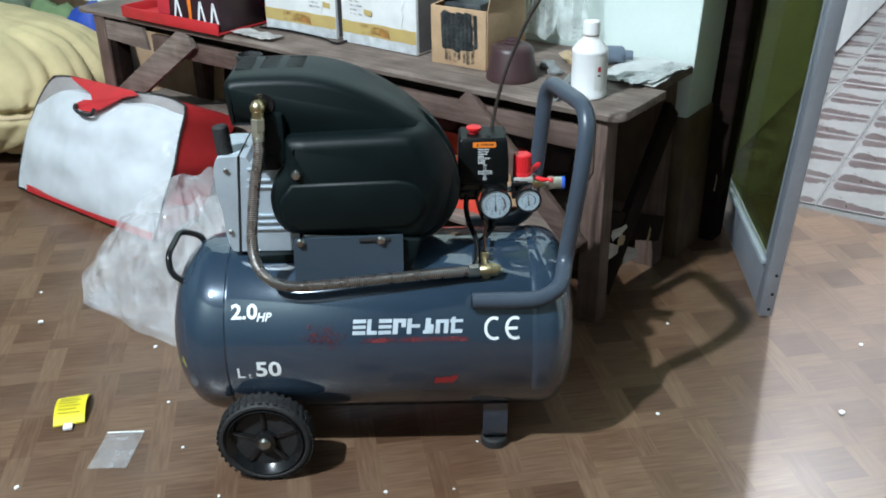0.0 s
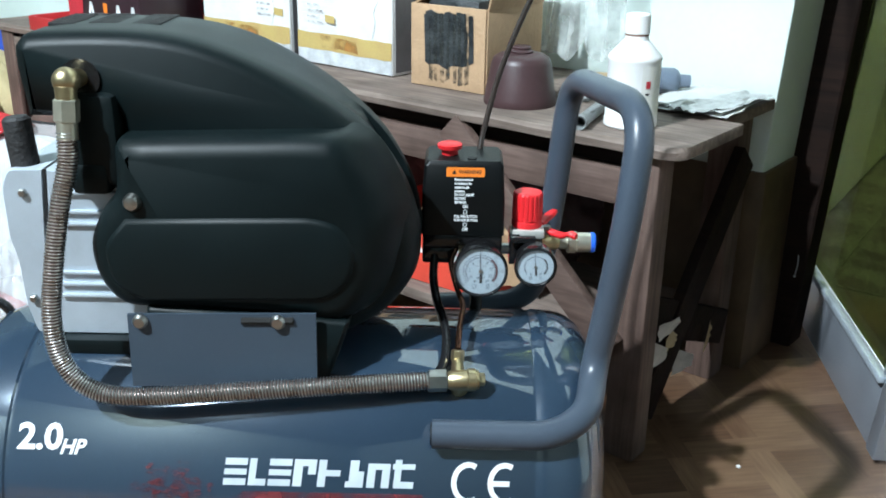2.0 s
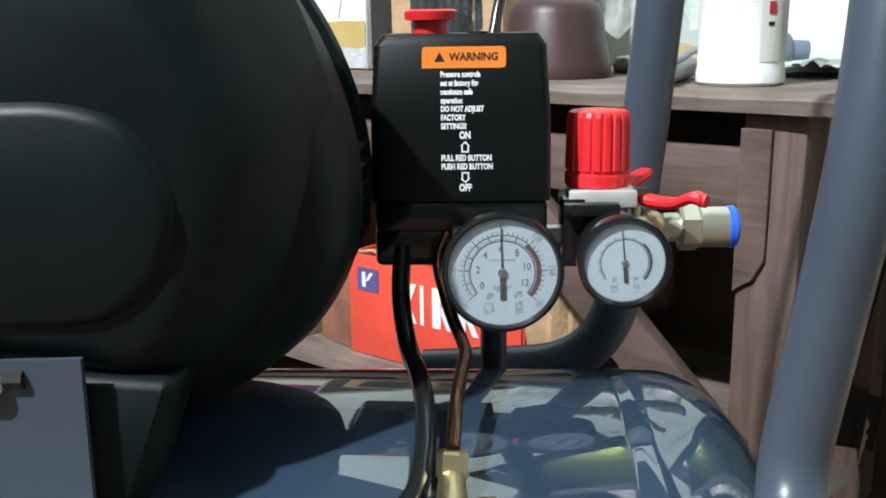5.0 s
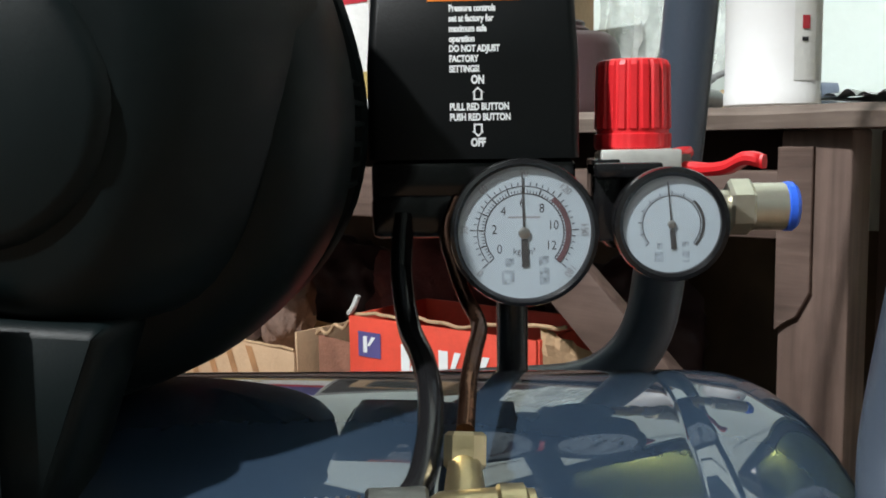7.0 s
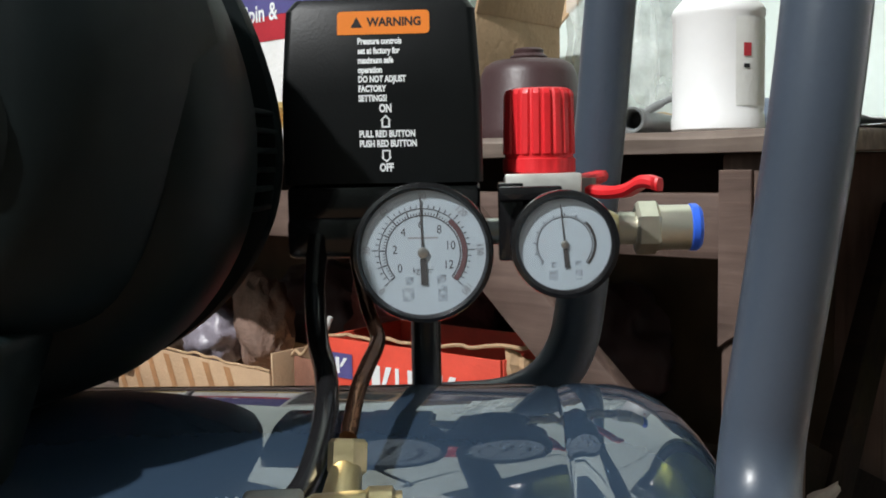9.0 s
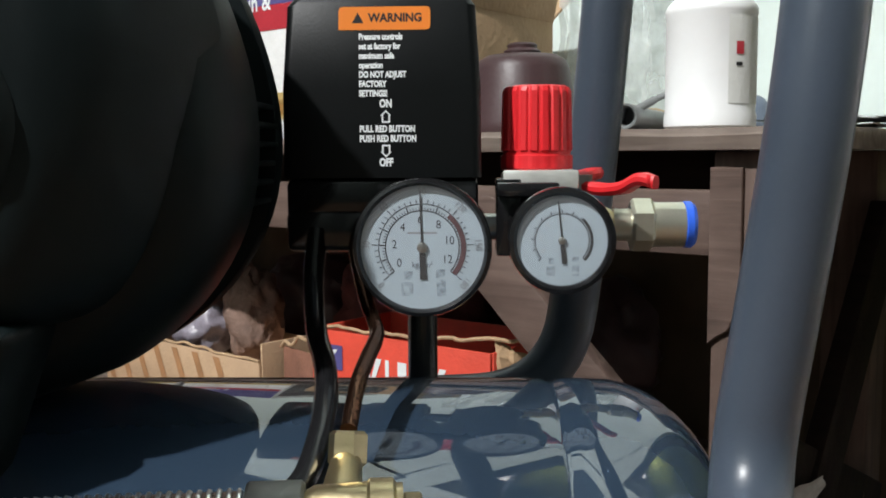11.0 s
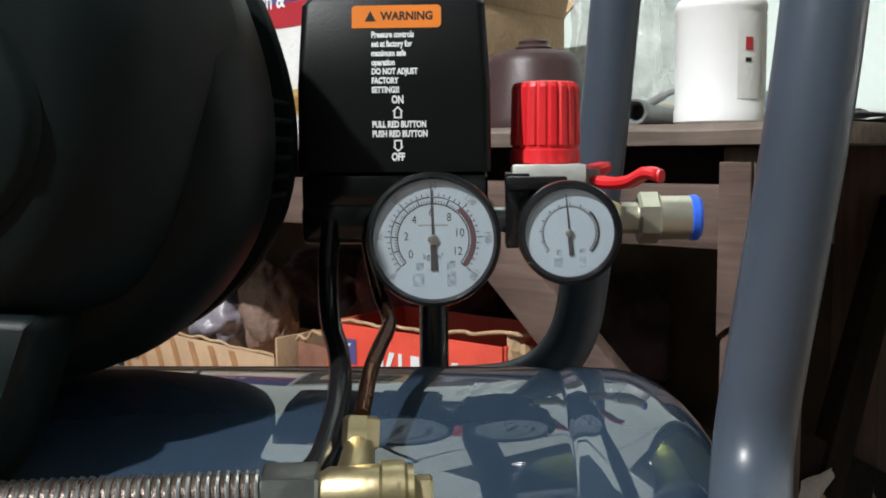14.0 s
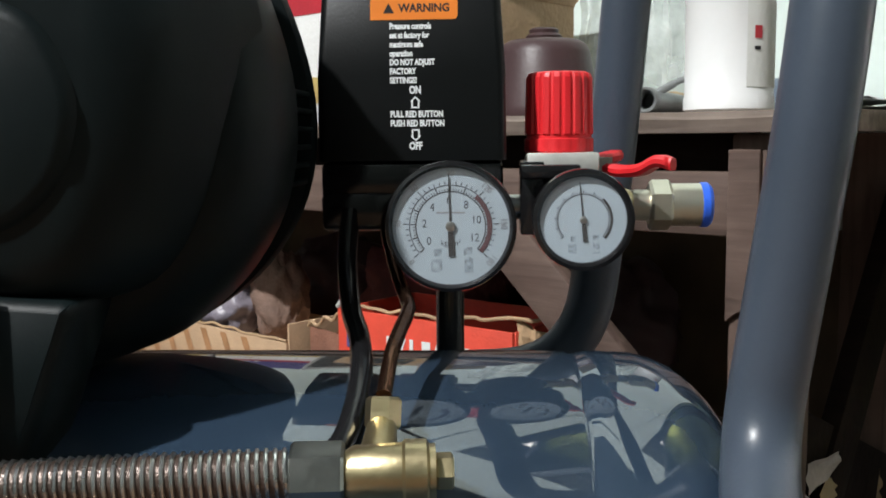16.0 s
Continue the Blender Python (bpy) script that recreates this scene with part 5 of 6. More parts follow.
def make_open_box():
    top = room_thing("cardboard_box", -0.418, -0.215, TOP + 0.001, 2, "open brown cardboard box daubed with black paint", "box")
    w, d, h, t = 0.147, 0.165, 0.131, 0.004
    for c, s in (((0, -d / 2, h / 2), (w, t, h)), ((0, d / 2, h / 2), (w, t, h)), ((-w / 2, 0, h / 2), (t, d - t, h)), ((w / 2, 0, h / 2), (t, d - t, h)), ((0, 0, 0.003), (w - t, d - t, 0.005))):
        bm = B()
        box(bm, c, s, 0.001)
        part("panel", bm, CARD, top)
    for c, s, r in (((0, d / 2 + 0.03, h + 0.02), (w - 0.004, 0.075, 0.003), (35, 0, 0)), ((w / 2 + 0.008, 0, h + 0.028), (0.003, d - 0.004, 0.06), (0, 12, 0)), ((-w / 2 + 0.03, 0, h + 0.012), (0.06, d - 0.006, 0.003), (0, -25, 0))):
        bm = B()
        box(bm, (0, 0, 0), s, 0.0006, pose(*c, *r))
        part("flap", bm, CARD, top)
    # brushed black paint, thin towards the foot
    rng = random.Random(5)
    bm = B()
    rim = []
    for x0, z0, x1, z1 in ((-0.040, 0.034, -0.042, 0.121), (-0.042, 0.121, 0.036, 0.119), (0.036, 0.119, 0.042, 0.040), (0.042, 0.040, -0.040, 0.034)):
        for k in range(8):
            rim.append((x0 + (x1 - x0) * k / 8 + rng.uniform(-0.002, 0.002), z0 + (z1 - z0) * k / 8 + rng.uniform(-0.003, 0.003)))
    bm.faces.new([bm.verts.new((u, -d / 2 - 0.0022, v)) for u, v in rim])
    part("paint_patch", bm, TAPE, top, "daubed black paint")
    for k in range(15):
        x = -0.040 + 0.0062 * k + rng.uniform(-0.002, 0.002)
        z0, z1, wd = 0.036 + rng.uniform(-0.004, 0.008) - 0.030 * (k % 2), 0.122 + rng.uniform(-0.007, 0.003), rng.uniform(0.0035, 0.0052)
        lean = rng.uniform(-0.004, 0.004)
        bm = B()
        patch(bm, [(x - wd, z0), (x + wd * rng.uniform(0.5, 1.0), z0 + rng.uniform(-0.005, 0.005)), (x + wd + lean, z1), (x - wd + lean, z1 + rng.uniform(-0.004, 0.002))], lambda u, v: Vector((u, -d / 2 - 0.0024 - 0.00006 * k, v)), n=4)
        part("paint_stroke", bm, TAPE if z0 > 0.02 else THINPAINT, top, "brushed black paint stroke")
    bm = B()
    box(bm, (0.002, -0.030, 0.128), (0.105, 0.09, 0.030), 0.012)
    part("lining", bm, TAPE, top, "black plastic lining")


make_open_box()


def make_pot():
    top = room_thing("plastic_pot", -0.268, -0.304, TOP, 0, "dark maroon upturned plastic pot on the bench", "pot")
    bm = B()
    lathe(bm, [(0, 0.0545), (0.004, 0.056), (0.012, 0.0545), (0.062, 0.0455), (0.070, 0.042), (0.075, 0.034), (0.077, 0.018)], (0, 0, 0), (0, 0, 1), 40)
    part("body", bm, MAROON, top)
    bm = B()
    lathe(bm, [(0, 0.017), (0.003, 0.018), (0.006, 0.014), (0.009, 0.0145), (0.011, 0.012)], (0, 0, 0.076), (0, 0, 1), 24)
    part("base_ring", bm, MAROON, top)


make_pot()


BUFF = material("buff_label", (0.80, 0.80, 0.77), 0.6, vary=0.06)


def make_bottle():
    top = room_thing("bottle", -0.070, -0.322, TOP, 0, "white plastic bottle with screw cap on the bench", "bottle")
    bm = B()
    lathe(bm, [(0, 0.033), (0.003, 0.0365), (0.012, 0.0365), (0.014, 0.0357), (0.090, 0.0357), (0.092, 0.0365), (0.096, 0.0365), (0.0990, 0.0348), (0.1155, 0.0200), (0.1185, 0.0165), (0.123, 0.0155), (0.127, 0.0155)], (0, 0, 0), (0, 0, 1), 40)
    body = part("body", bm, WHITEPL, top)
    bm = B()
    lathe(bm, [(0, 0.0165), (0.001, 0.0172), (0.024, 0.0165), (0.026, 0.0150), (0.0262, 0.006)], (0, 0, 0.127), (0, 0, 1), 36)
    part("cap", bm, WHITEPL, top)
    bm = B()
    lathe(bm, [(0, 0.0160), (0.002, 0.0160)], (0, 0, 0.1245), (0, 0, 1), 30)
    part("cap_seal", bm, material("seal_brown", (0.3, 0.16, 0.12), 0.5), top)
    for z0, z1, a0, a1, mat in ((0.058, 0.068, -34, -23, CRIMSON), (0.049, 0.052, -34, -25, INK), (0.020, 0.088, -44, 40, BUFF)):
        bm = B()
        lift = 0.0362 if mat is BUFF else 0.0366
        loops = []
        for k in range(9):
            a = radians(a0 + (a1 - a0) * k / 8)
            loops.append([(lift * math.cos(a), lift * math.sin(a), z0), (lift * math.cos(a), lift * math.sin(a), z1)])
        rings(bm, loops, False, False, False)
        part("label_print", bm, mat, top)


make_bottle()


def make_fitting():
    top = room_thing("pipe_fitting", -0.107, -0.396, TOP + 0.0106, 0, "grey plastic pipe fitting lying on the bench", "pipe fitting")
    bm = B()
    # hollow socket at the open end, a slimmer pipe behind it
    lathe(bm, [(0.030, 0.0070), (0.002, 0.0072), (0, 0.0085), (0, 0.0100), (0.002, 0.0104), (0.017, 0.0104), (0.019, 0.0092), (0.140, 0.0092), (0.141, 0.006)], (0, 0, 0), Vector((-0.27, 0.963, 0)), 28, True, True)
    part("body", bm, PVC, top)
    bm = B()
    cyl(bm, (-0.010, 0.036, 0.006), (-0.001, 0.052, 0.0150), 0.0034, 14, 0.0006)
    cyl(bm, (-0.001, 0.052, 0.0150), (0.006, 0.062, 0.0200), 0.0026, 12, 0.0006)
    part("spigot", bm, PVC, top)


make_fitting()


def make_papers():
    for k, (x, y, rz, w, d) in enumerate(((-0.050, -0.120, 3, 0.140, 0.19), (-0.038, -0.118, -3, 0.115, 0.18))):
        top = room_thing("paper_sheet", x, y, TOP + 0.0012 + 0.005 * k, rz, "crumpled grey-white paper sheet lying on the bench", "paper", "papers on the bench")
        bm = B()
        n = 14
        g = [[bm.verts.new((w * (i / n - 0.5), d * (j / n - 0.5), 0.002 + 0.003 * (1 + noise.noise(Vector((i * 0.35, j * 0.35, k * 5.0)))))) for j in range(n + 1)] for i in range(n + 1)]
        for i in range(n):
            for j in range(n):
                bm.faces.new((g[i][j], g[i + 1][j], g[i + 1][j + 1], g[i][j + 1]))
        part("sheet", bm, PAPER, top)


make_papers()


def make_tools():
    top = room_thing("torch", -0.118, -0.080, TOP + 0.0138, 25, "grey-blue plastic hand torch lying on the bench", "torch")
    bm = B()
    lathe(bm, [(0, 0.017), (0.003, 0.0205), (0.040, 0.0205), (0.046, 0.017), (0.050, 0.011), (0.066, 0.010), (0.067, 0.008)], (-0.045, 0, 0.007), (1, 0.1, 0), 28)
    part("body", bm, material("torch_grey", (0.16, 0.20, 0.26), 0.4), top)
    bm = B()
    cyl(bm, (-0.0452, 0, 0.007), (-0.047, 0, 0.007), 0.0160, 24)
    part("lens", bm, STEEL, top)
    for k, (x, y, s) in enumerate(((-0.215, -0.13, 0.022), (-0.235, -0.20, 0.016), (-0.17, -0.15, 0.018), (-0.205, -0.225, 0.012))):
        bm = B()
        bmesh.ops.create_icosphere(bm, subdivisions=2, radius=s)
        for v in bm.verts:
            v.co *= 1 + 0.7 * noise.noise(v.co * 55 + Vector((k * 3, 0, 0)))
            v.co.z *= 0.7
            v.co.x *= 1.4
        ob = part("rag_scrap", bm, TAN if k % 2 == 0 else PVC, None, angle=10)
        in_room(ob, x, y, TOP + s * 0.6)
        tagged(ob, "small crumpled brown and grey scrap on the bench", "scrap", "scraps on the bench")


make_tools()


def make_foil():
    """A crumpled strip of foil at the bench's end."""
    bm = B()
    n, w, d = 18, 0.062, 0.18
    g = [[bm.verts.new((w * (i / n - 0.5) + 0.006 * noise.noise(Vector((j * 0.5, 3, 1))), d * (j / n - 0.5), 0.002 + 0.008 * abs(noise.noise(Vector((i * 0.2, j * 0.25, 4)))) + 0.004 * abs(noise.noise(Vector((i * 0.8, j * 0.9, 8)))))) for j in range(n + 1)] for i in range(n + 1)]
    for i in range(n):
        for j in range(n):
            bm.faces.new((g[i][j], g[i + 1][j], g[i + 1][j + 1], g[i][j + 1]))
    ob = part("foil_sheet", bm, material("dull_foil", (0.62, 0.62, 0.62), 0.32, metal=0.6, vary=0.25, scale=50, bump=0.03), None, angle=20)
    in_room(ob, -0.014, -0.145, TOP + 0.009, -14)
    tagged(ob, "crumpled dull foil strip on the bench papers", "foil")


make_foil()


def make_bench_left():
    top = room_thing("printed_box", -1.213, -0.332, TOP + 0.0085, 0, "black and maroon printed box in a red tray", "box")
    bm = B()
    box(bm, (0, 0, 0.07), (0.25, 0.15, 0.14), 0.003)
    part("body", bm, material("box_maroon", (0.035, 0.016, 0.022), 0.4, vary=0.3, scale=12), top)
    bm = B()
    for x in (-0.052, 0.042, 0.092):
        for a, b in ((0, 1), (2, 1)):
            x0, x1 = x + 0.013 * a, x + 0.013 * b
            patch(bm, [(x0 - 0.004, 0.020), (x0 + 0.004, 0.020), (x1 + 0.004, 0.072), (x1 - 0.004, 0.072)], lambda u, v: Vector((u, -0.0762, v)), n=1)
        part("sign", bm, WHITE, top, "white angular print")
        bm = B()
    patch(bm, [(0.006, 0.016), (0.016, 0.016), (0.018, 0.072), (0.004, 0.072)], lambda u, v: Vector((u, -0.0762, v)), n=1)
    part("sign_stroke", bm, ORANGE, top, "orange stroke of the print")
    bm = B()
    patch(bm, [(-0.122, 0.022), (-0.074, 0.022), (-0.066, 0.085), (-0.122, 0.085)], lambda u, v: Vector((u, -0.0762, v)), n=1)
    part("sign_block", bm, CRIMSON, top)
    tray = room_thing("red_tray", -1.287, -0.316, TOP + 0.001, 0, "shallow red plastic tray on the bench edge", "tray")
    for c, s in (((0, -0.015, 0.004), (0.40, 0.17, 0.006)), ((0, -0.10, 0.016), (0.40, 0.005, 0.030)), ((-0.20, -0.015, 0.018), (0.005, 0.165, 0.028))):
        bm = B()
        box(bm, c, s, 0.001)
        part("side", bm, RED2, tray)
    top = room_thing("printed_box", -1.115, -0.17, TOP + 0.001, 3, "dark printed box with red round sign on the bench", "box")
    bm = B()
    box(bm, (0.03, 0, 0.055), (0.12, 0.14, 0.11), 0.003)
    part("body", bm, material("box_dark", (0.03, 0.02, 0.03), 0.4, vary=0.3, scale=12), top)
    bm = B()
    lathe(bm, [(0, 0.024), (0.0005, 0.014)], (0.01, -0.0712, 0.065), (0, -1, 0), 24, False, False)
    part("sign", bm, CRIMSON, top)
    # crumpled cloth at the bench's edge
    bm = B()
    n = 16
    g = [[bm.verts.new((0.15 * (i / n - 0.5), 0.05 * (j / n - 0.5) + 0.008 * noise.noise(Vector((i * 0.5, 3, 3))), 0.004 + 0.008 * abs(noise.noise(Vector((i * 0.3, j * 0.3, 9)))))) for j in range(n + 1)] for i in range(n + 1)]
    for i in range(n):
        for j in range(n):
            bm.faces.new((g[i][j], g[i + 1][j], g[i + 1][j + 1], g[i][j + 1]))
    ob = part("torn_paper", bm, material("torn_paper_grey", (0.44, 0.42, 0.40), 0.85, vary=0.25, scale=40, bump=0.2))
    in_room(ob, -1.005, -0.368, TOP + 0.003, 0)
    tagged(ob, "torn grey paper strip on the edge of the bench", "paper")


RED2 = material("red_fabric", (0.55, 0.025, 0.03), 0.55, vary=0.15, scale=16, bump=0.1, fine=350)
make_bench_left()


# film hanging behind the pot
bm = B()
n = 22
g = [[bm.verts.new((0.16 * (i / n - 0.5) * (1 - 0.35 * j / n), 0.03 * noise.noise(Vector((i * 0.35, j * 0.12, 3))) + 0.01 * noise.noise(Vector((i * 0.9, j * 0.4, 7))), 0.34 * j / n + 0.045 * (1 - j / n) * (1 + noise.noise(Vector((i * 0.22, 1, 6)))))) for j in range(n + 1)] for i in range(n + 1)]
for i in range(n):
    for j in range(n):
        bm.faces.new((g[i][j], g[i + 1][j], g[i + 1][j + 1], g[i][j + 1]))
ob = part("plastic_bag", bm, clear("bag_sheet", (0.80, 0.85, 0.84), 0.42, 0.2, 0.01, 26, mottle=0.6))
in_room(ob, -0.285, -0.10, TOP + 0.001, 5)
tagged(ob, "hanging clear plastic bag behind the pot", "plastic bag")


# ---------- under the bench ----------
def make_under():
    shelf = 0.136
    top = room_thing("red_carton", -0.438, -0.235, shelf, 2, "torn red carton with white block sign under the bench", "box")
    w, d, h, t = 0.255, 0.14, 0.128, 0.004
    FLAPBROWN = material("flap_brown", (0.30, 0.13, 0.085), 0.8, vary=0.25, scale=22, bump=0.2)
    RC = material("red_carton_print", (0.82, 0.085, 0.05), 0.5, vary=0.12, scale=20)
    for c, s in (((0, -d / 2, h / 2), (w, t, h)), ((0, d / 2, h / 2), (w, t, h)), ((-w / 2, 0, h / 2), (t, d - t, h)), ((w / 2, 0, h / 2), (t, d - t, h))):
        bm = B()
        box(bm, c, s, 0.001)
        part("panel", bm, RC, top)
    # torn upper edge
    bm = B()
    line = [(-w / 2 + (w + 0.03) * k / 30, -d / 2 + 0.006 + 0.008 * noise.noise(Vector((k * 0.5, 4, 1))), h + 0.003 + 0.007 * noise.noise(Vector((k * 0.33, 1, 1))) + 0.032 * max(0.0, k / 30 - 0.55)) for k in range(31)]
    tube(bm, curve(line, 3), 0.0022, 7)
    part("torn_edge", bm, CARD, top, "curled torn cardboard edge")
    bm = B()
    tube(bm, curve([(-w / 2 - 0.001, -d / 2, h + 0.002), (-w / 2 + 0.008, -d / 2 - 0.002, h + 0.010), (-w / 2 + 0.014, -d / 2, h + 0.024)], 5), 0.0034, 8)
    part("torn_tip", bm, PAPER, top, "pale torn paper tip")
    # side flap folded out, and a crushed corner
    bm = B()
    box(bm, (0, 0, 0), (0.074, 0.004, 0.094), 0.001, pose(-w / 2 - 0.036, -d / 2 + 0.012, 0.047, 0, 0, -14))
    part("side_flap", bm, FLAPBROWN, top, "dull red-brown cardboard flap")
    bm = B()
    tube(bm, curve([(-w / 2 - 0.074 + 0.0105 * k, -d / 2 + 0.018 - 0.0028 * k, 0.094 + 0.004 * math.sin(k * 1.9) + 0.0035 * k) for k in range(8)], 4), 0.0022, 7)
    part("flap_edge", bm, CARD, top, "torn cardboard edge")
    bm = B()
    g = [[bm.verts.new((w / 2 + 0.052 * i / 8, -d / 2 + 0.006 + 0.009 * noise.noise(Vector((i * 0.9, j * 0.5, 7))) + 0.03 * i / 8, 0.03 + (0.112 - 0.03 * i / 8) * j / 8 + 0.004 * noise.noise(Vector((i, j, 2))))) for j in range(9)] for i in range(9)]
    for i in range(8):
        for j in range(8):
            bm.faces.new((g[i][j], g[i + 1][j], g[i + 1][j + 1], g[i][j + 1]))
    part("crushed_corner", bm, CARD, top, "crushed cardboard corner", 20)
    f = lambda x, z: Vector((x, -d / 2 - 0.0032, z))
    bm = B()
    patch(bm, [(-0.112, 0.083), (-0.078, 0.083), (-0.078, 0.112), (-0.112, 0.112)], f, n=1)
    part("blue_block", bm, INDIGO, top)
    x = -0.048
    for w1 in (0.030, 0.013, 0.030, 0.032):
        quads = [[(0, 0.055), (0.42, 0.055), (0.42, 0.104), (0, 0.104)]]
        if w1 > 0.02:
            quads += [[(0.42, 0.076), (0.72, 0.104), (1, 0.104), (0.6, 0.076)], [(0.42, 0.074), (0.6, 0.078), (1, 0.055), (0.72, 0.055)]]
        for q in quads:
            bm = B()
            patch(bm, [(x + u * w1, v) for u, v in q], f, n=1)
            part("sign_block", bm, WHITE, top, "white block of the sign")
        x += w1 + 0.005
    for q in ([(0, 0.088), (0.006, 0.088), (0.006, 0.107), (0, 0.107)], [(0.006, 0.096), (0.013, 0.107), (0.019, 0.107), (0.010, 0.096)]):
        bm = B()
        patch(bm, [(-0.104 + u, v) for u, v in q], lambda a, b: f(a, b) + Vector((0, -0.0005, 0)), n=1)
        part("sign_block", bm, WHITE, top, "white block of the sign")
    top = room_thing("cardboard_tray", -0.835, -0.235, shelf, -2, "low open cardboard tray under the bench", "box")
    w, d, h = 0.37, 0.15, 0.074
    PALECARD = material("pale_cardboard", (0.56, 0.37, 0.23), 0.8, vary=0.12, scale=14, bump=0.1)
    for c, s in (((0, -d / 2, h / 2), (w, t, h)), ((0, d / 2, h / 2), (w, t, h)), ((-w / 2, 0, h / 2), (t, d - t, h)), ((w / 2, 0, h / 2 + 0.012), (t, d - t, h + 0.024)), ((0, 0, 0.03), (w - t, d - t, 0.006))):
        bm = B()
        box(bm, c, s, 0.001)
        part("panel", bm, PALECARD, top)
    STRIPE = material("tray_stripe", (0.44, 0.22, 0.10), 0.8, vary=0.2, scale=30)
    for k in range(7):
        bm = B()
        a = -0.17 + 0.048 * k
        patch(bm, [(a, 0.004), (a + 0.014, 0.004), (a - 0.016, 0.07), (a - 0.030, 0.07)], lambda u, v: Vector((u, -d / 2 - t / 2 - 0.0008, v)), n=1)
        part("printed_stripe", bm, STRIPE, top, "brown printed stripe")
    bm = B()
    tube(bm, curve([(-w / 2 + w * k / 16, -d / 2 - 0.001 + 0.004 * noise.noise(Vector((k, 2, 2))), h + 0.003 + 0.008 * noise.noise(Vector((k * 0.6, 9, 1)))) for k in range(17)], 4), 0.0020, 7)
    part("torn_edge", bm, CARD, top, "curled torn cardboard edge")
    DULLRED = material("dull_red_cloth", (0.15, 0.034, 0.034), 0.85, vary=0.3, scale=25, bump=0.2)
    PINKTAN = material("pink_tan_cloth", (0.30, 0.19, 0.15), 0.85, vary=0.25, scale=30, bump=0.2)
    LILAC = material("lilac_film", (0.30, 0.27, 0.32), 0.3, vary=0.3, scale=30, bump=0.1)
    for k, (x, y, z, s, mat, label) in enumerate(((-0.60, -0.09, 0.25, (0.13, 0.08, 0.115), DULLRED, "dull maroon cloth bundle under the bench"), (-0.80, -0.08, 0.235, (0.12, 0.07, 0.10), MAROON, "maroon cloth bundle under the bench"), (-0.33, -0.09, 0.235, (0.11, 0.07, 0.10), MAROON, "maroon cloth bundle under the bench"), (-1.10, -0.17, 0.22, (0.16, 0.1, 0.085), TAN, "brown cloth bundle under the bench"), (-0.875, -0.235, 0.034, (0.055, 0.045, 0.05), LILAC, "crumpled lilac plastic bundle in the cardboard tray"), (-0.79, -0.215, 0.034, (0.050, 0.04, 0.075), PINKTAN, "pinkish tan cloth bundle in the cardboard tray"))):
        bm = B()
        bmesh.ops.create_icosphere(bm, subdivisions=4, radius=1.0)
        for v in bm.verts:
            q = 1 + 0.22 * noise.noise(v.co * 2.1 + Vector((k * 7, 0, 0))) - 0.22 * abs(noise.noise(v.co * 3.1 + Vector((k, 3, 0)))) - 0.20 * abs(noise.noise(Vector((v.co.x * 6, v.co.y * 6, v.co.z * 1.8)) + Vector((k, 5, 0)))) - 0.08 * abs(noise.noise(v.co * 11))
            v.co = Vector((v.co.x * s[0] * q, v.co.y * s[1] * q, v.co.z * s[2] * q))
        ob = part("rolled_cloth", bm, mat, None, angle=80)
        in_room(ob, x, y, z)
        low = min(v.co.z for v in ob.data.vertices)
        in_room(ob, x, y, shelf - low + (z if z < 0.1 else 0.0))
        tagged(ob, label, "cloth bundle", "bundles under the bench")


make_under()


DUSTPAPER = material("dusty_paper", (0.52, 0.47, 0.45), 0.8, vary=0.2, scale=40, bump=0.1)


def make_scraps():
    """Paper scraps and a splinter at the bench's open end."""
    for k, (x, y, z, w, h, rx, rz, mat, label) in enumerate(((0.012, -0.30, 0.19, 0.055, 0.03, 62, 35, PAPER, "white paper scrap stuck in the bench end"), (0.012, -0.33, 0.155, 0.04, 0.05, 80, 20, PAPER, "white paper scrap stuck in the bench end"), (0.013, -0.24, 0.11, 0.04, 0.05, 75, -15, PAPER, "white paper scrap stuck in the bench end"), (0.013, -0.29, 0.165, 0.03, 0.04, 85, 50, TAN, "orange cardboard scrap stuck in the bench end"), (0.013, -0.15, 0.12, 0.012, 0.06, 85, 60, TAN, "pale wood splinter on the bench end"))):
        bm = B()
        w, h = w * 0.95, h * 0.95
        g = [[bm.verts.new((w * (i / 4 - 0.5), 0.004 * noise.noise(Vector((i * 0.8, j * 0.8, k * 3))), h * (j / 4 - 0.5) * (1 - 0.15 * i))) for j in range(5)] for i in range(5)]
        for i in range(4):
            for j in range(4):
                bm.faces.new((g[i][j], g[i + 1][j], g[i + 1][j + 1], g[i][j + 1]))
        ob = part("scrap", bm, DUSTPAPER if mat is PAPER else mat)
        ob.matrix_world = ROOM @ pose(x, y, z, 0, rx - 70, 70 + rz * 0.3)
        tagged(ob, label, "scrap", "scraps at the bench end")


make_scraps()
bm = B()
tube(bm, [(0.047, 0.1405, 0.182), (0.0485, 0.1405, 0.165), (0.046, 0.1405, 0.143)], 0.0007, 8)
bmesh.ops.create_icosphere(bm, subdivisions=1, radius=0.0025, matrix=Matrix.Translation((0.046, 0.1402, 0.141)))
ob = part("string", bm, PAPER)
set_in_room(ob)
tagged(ob, "short white string hanging on the door frame", "string")


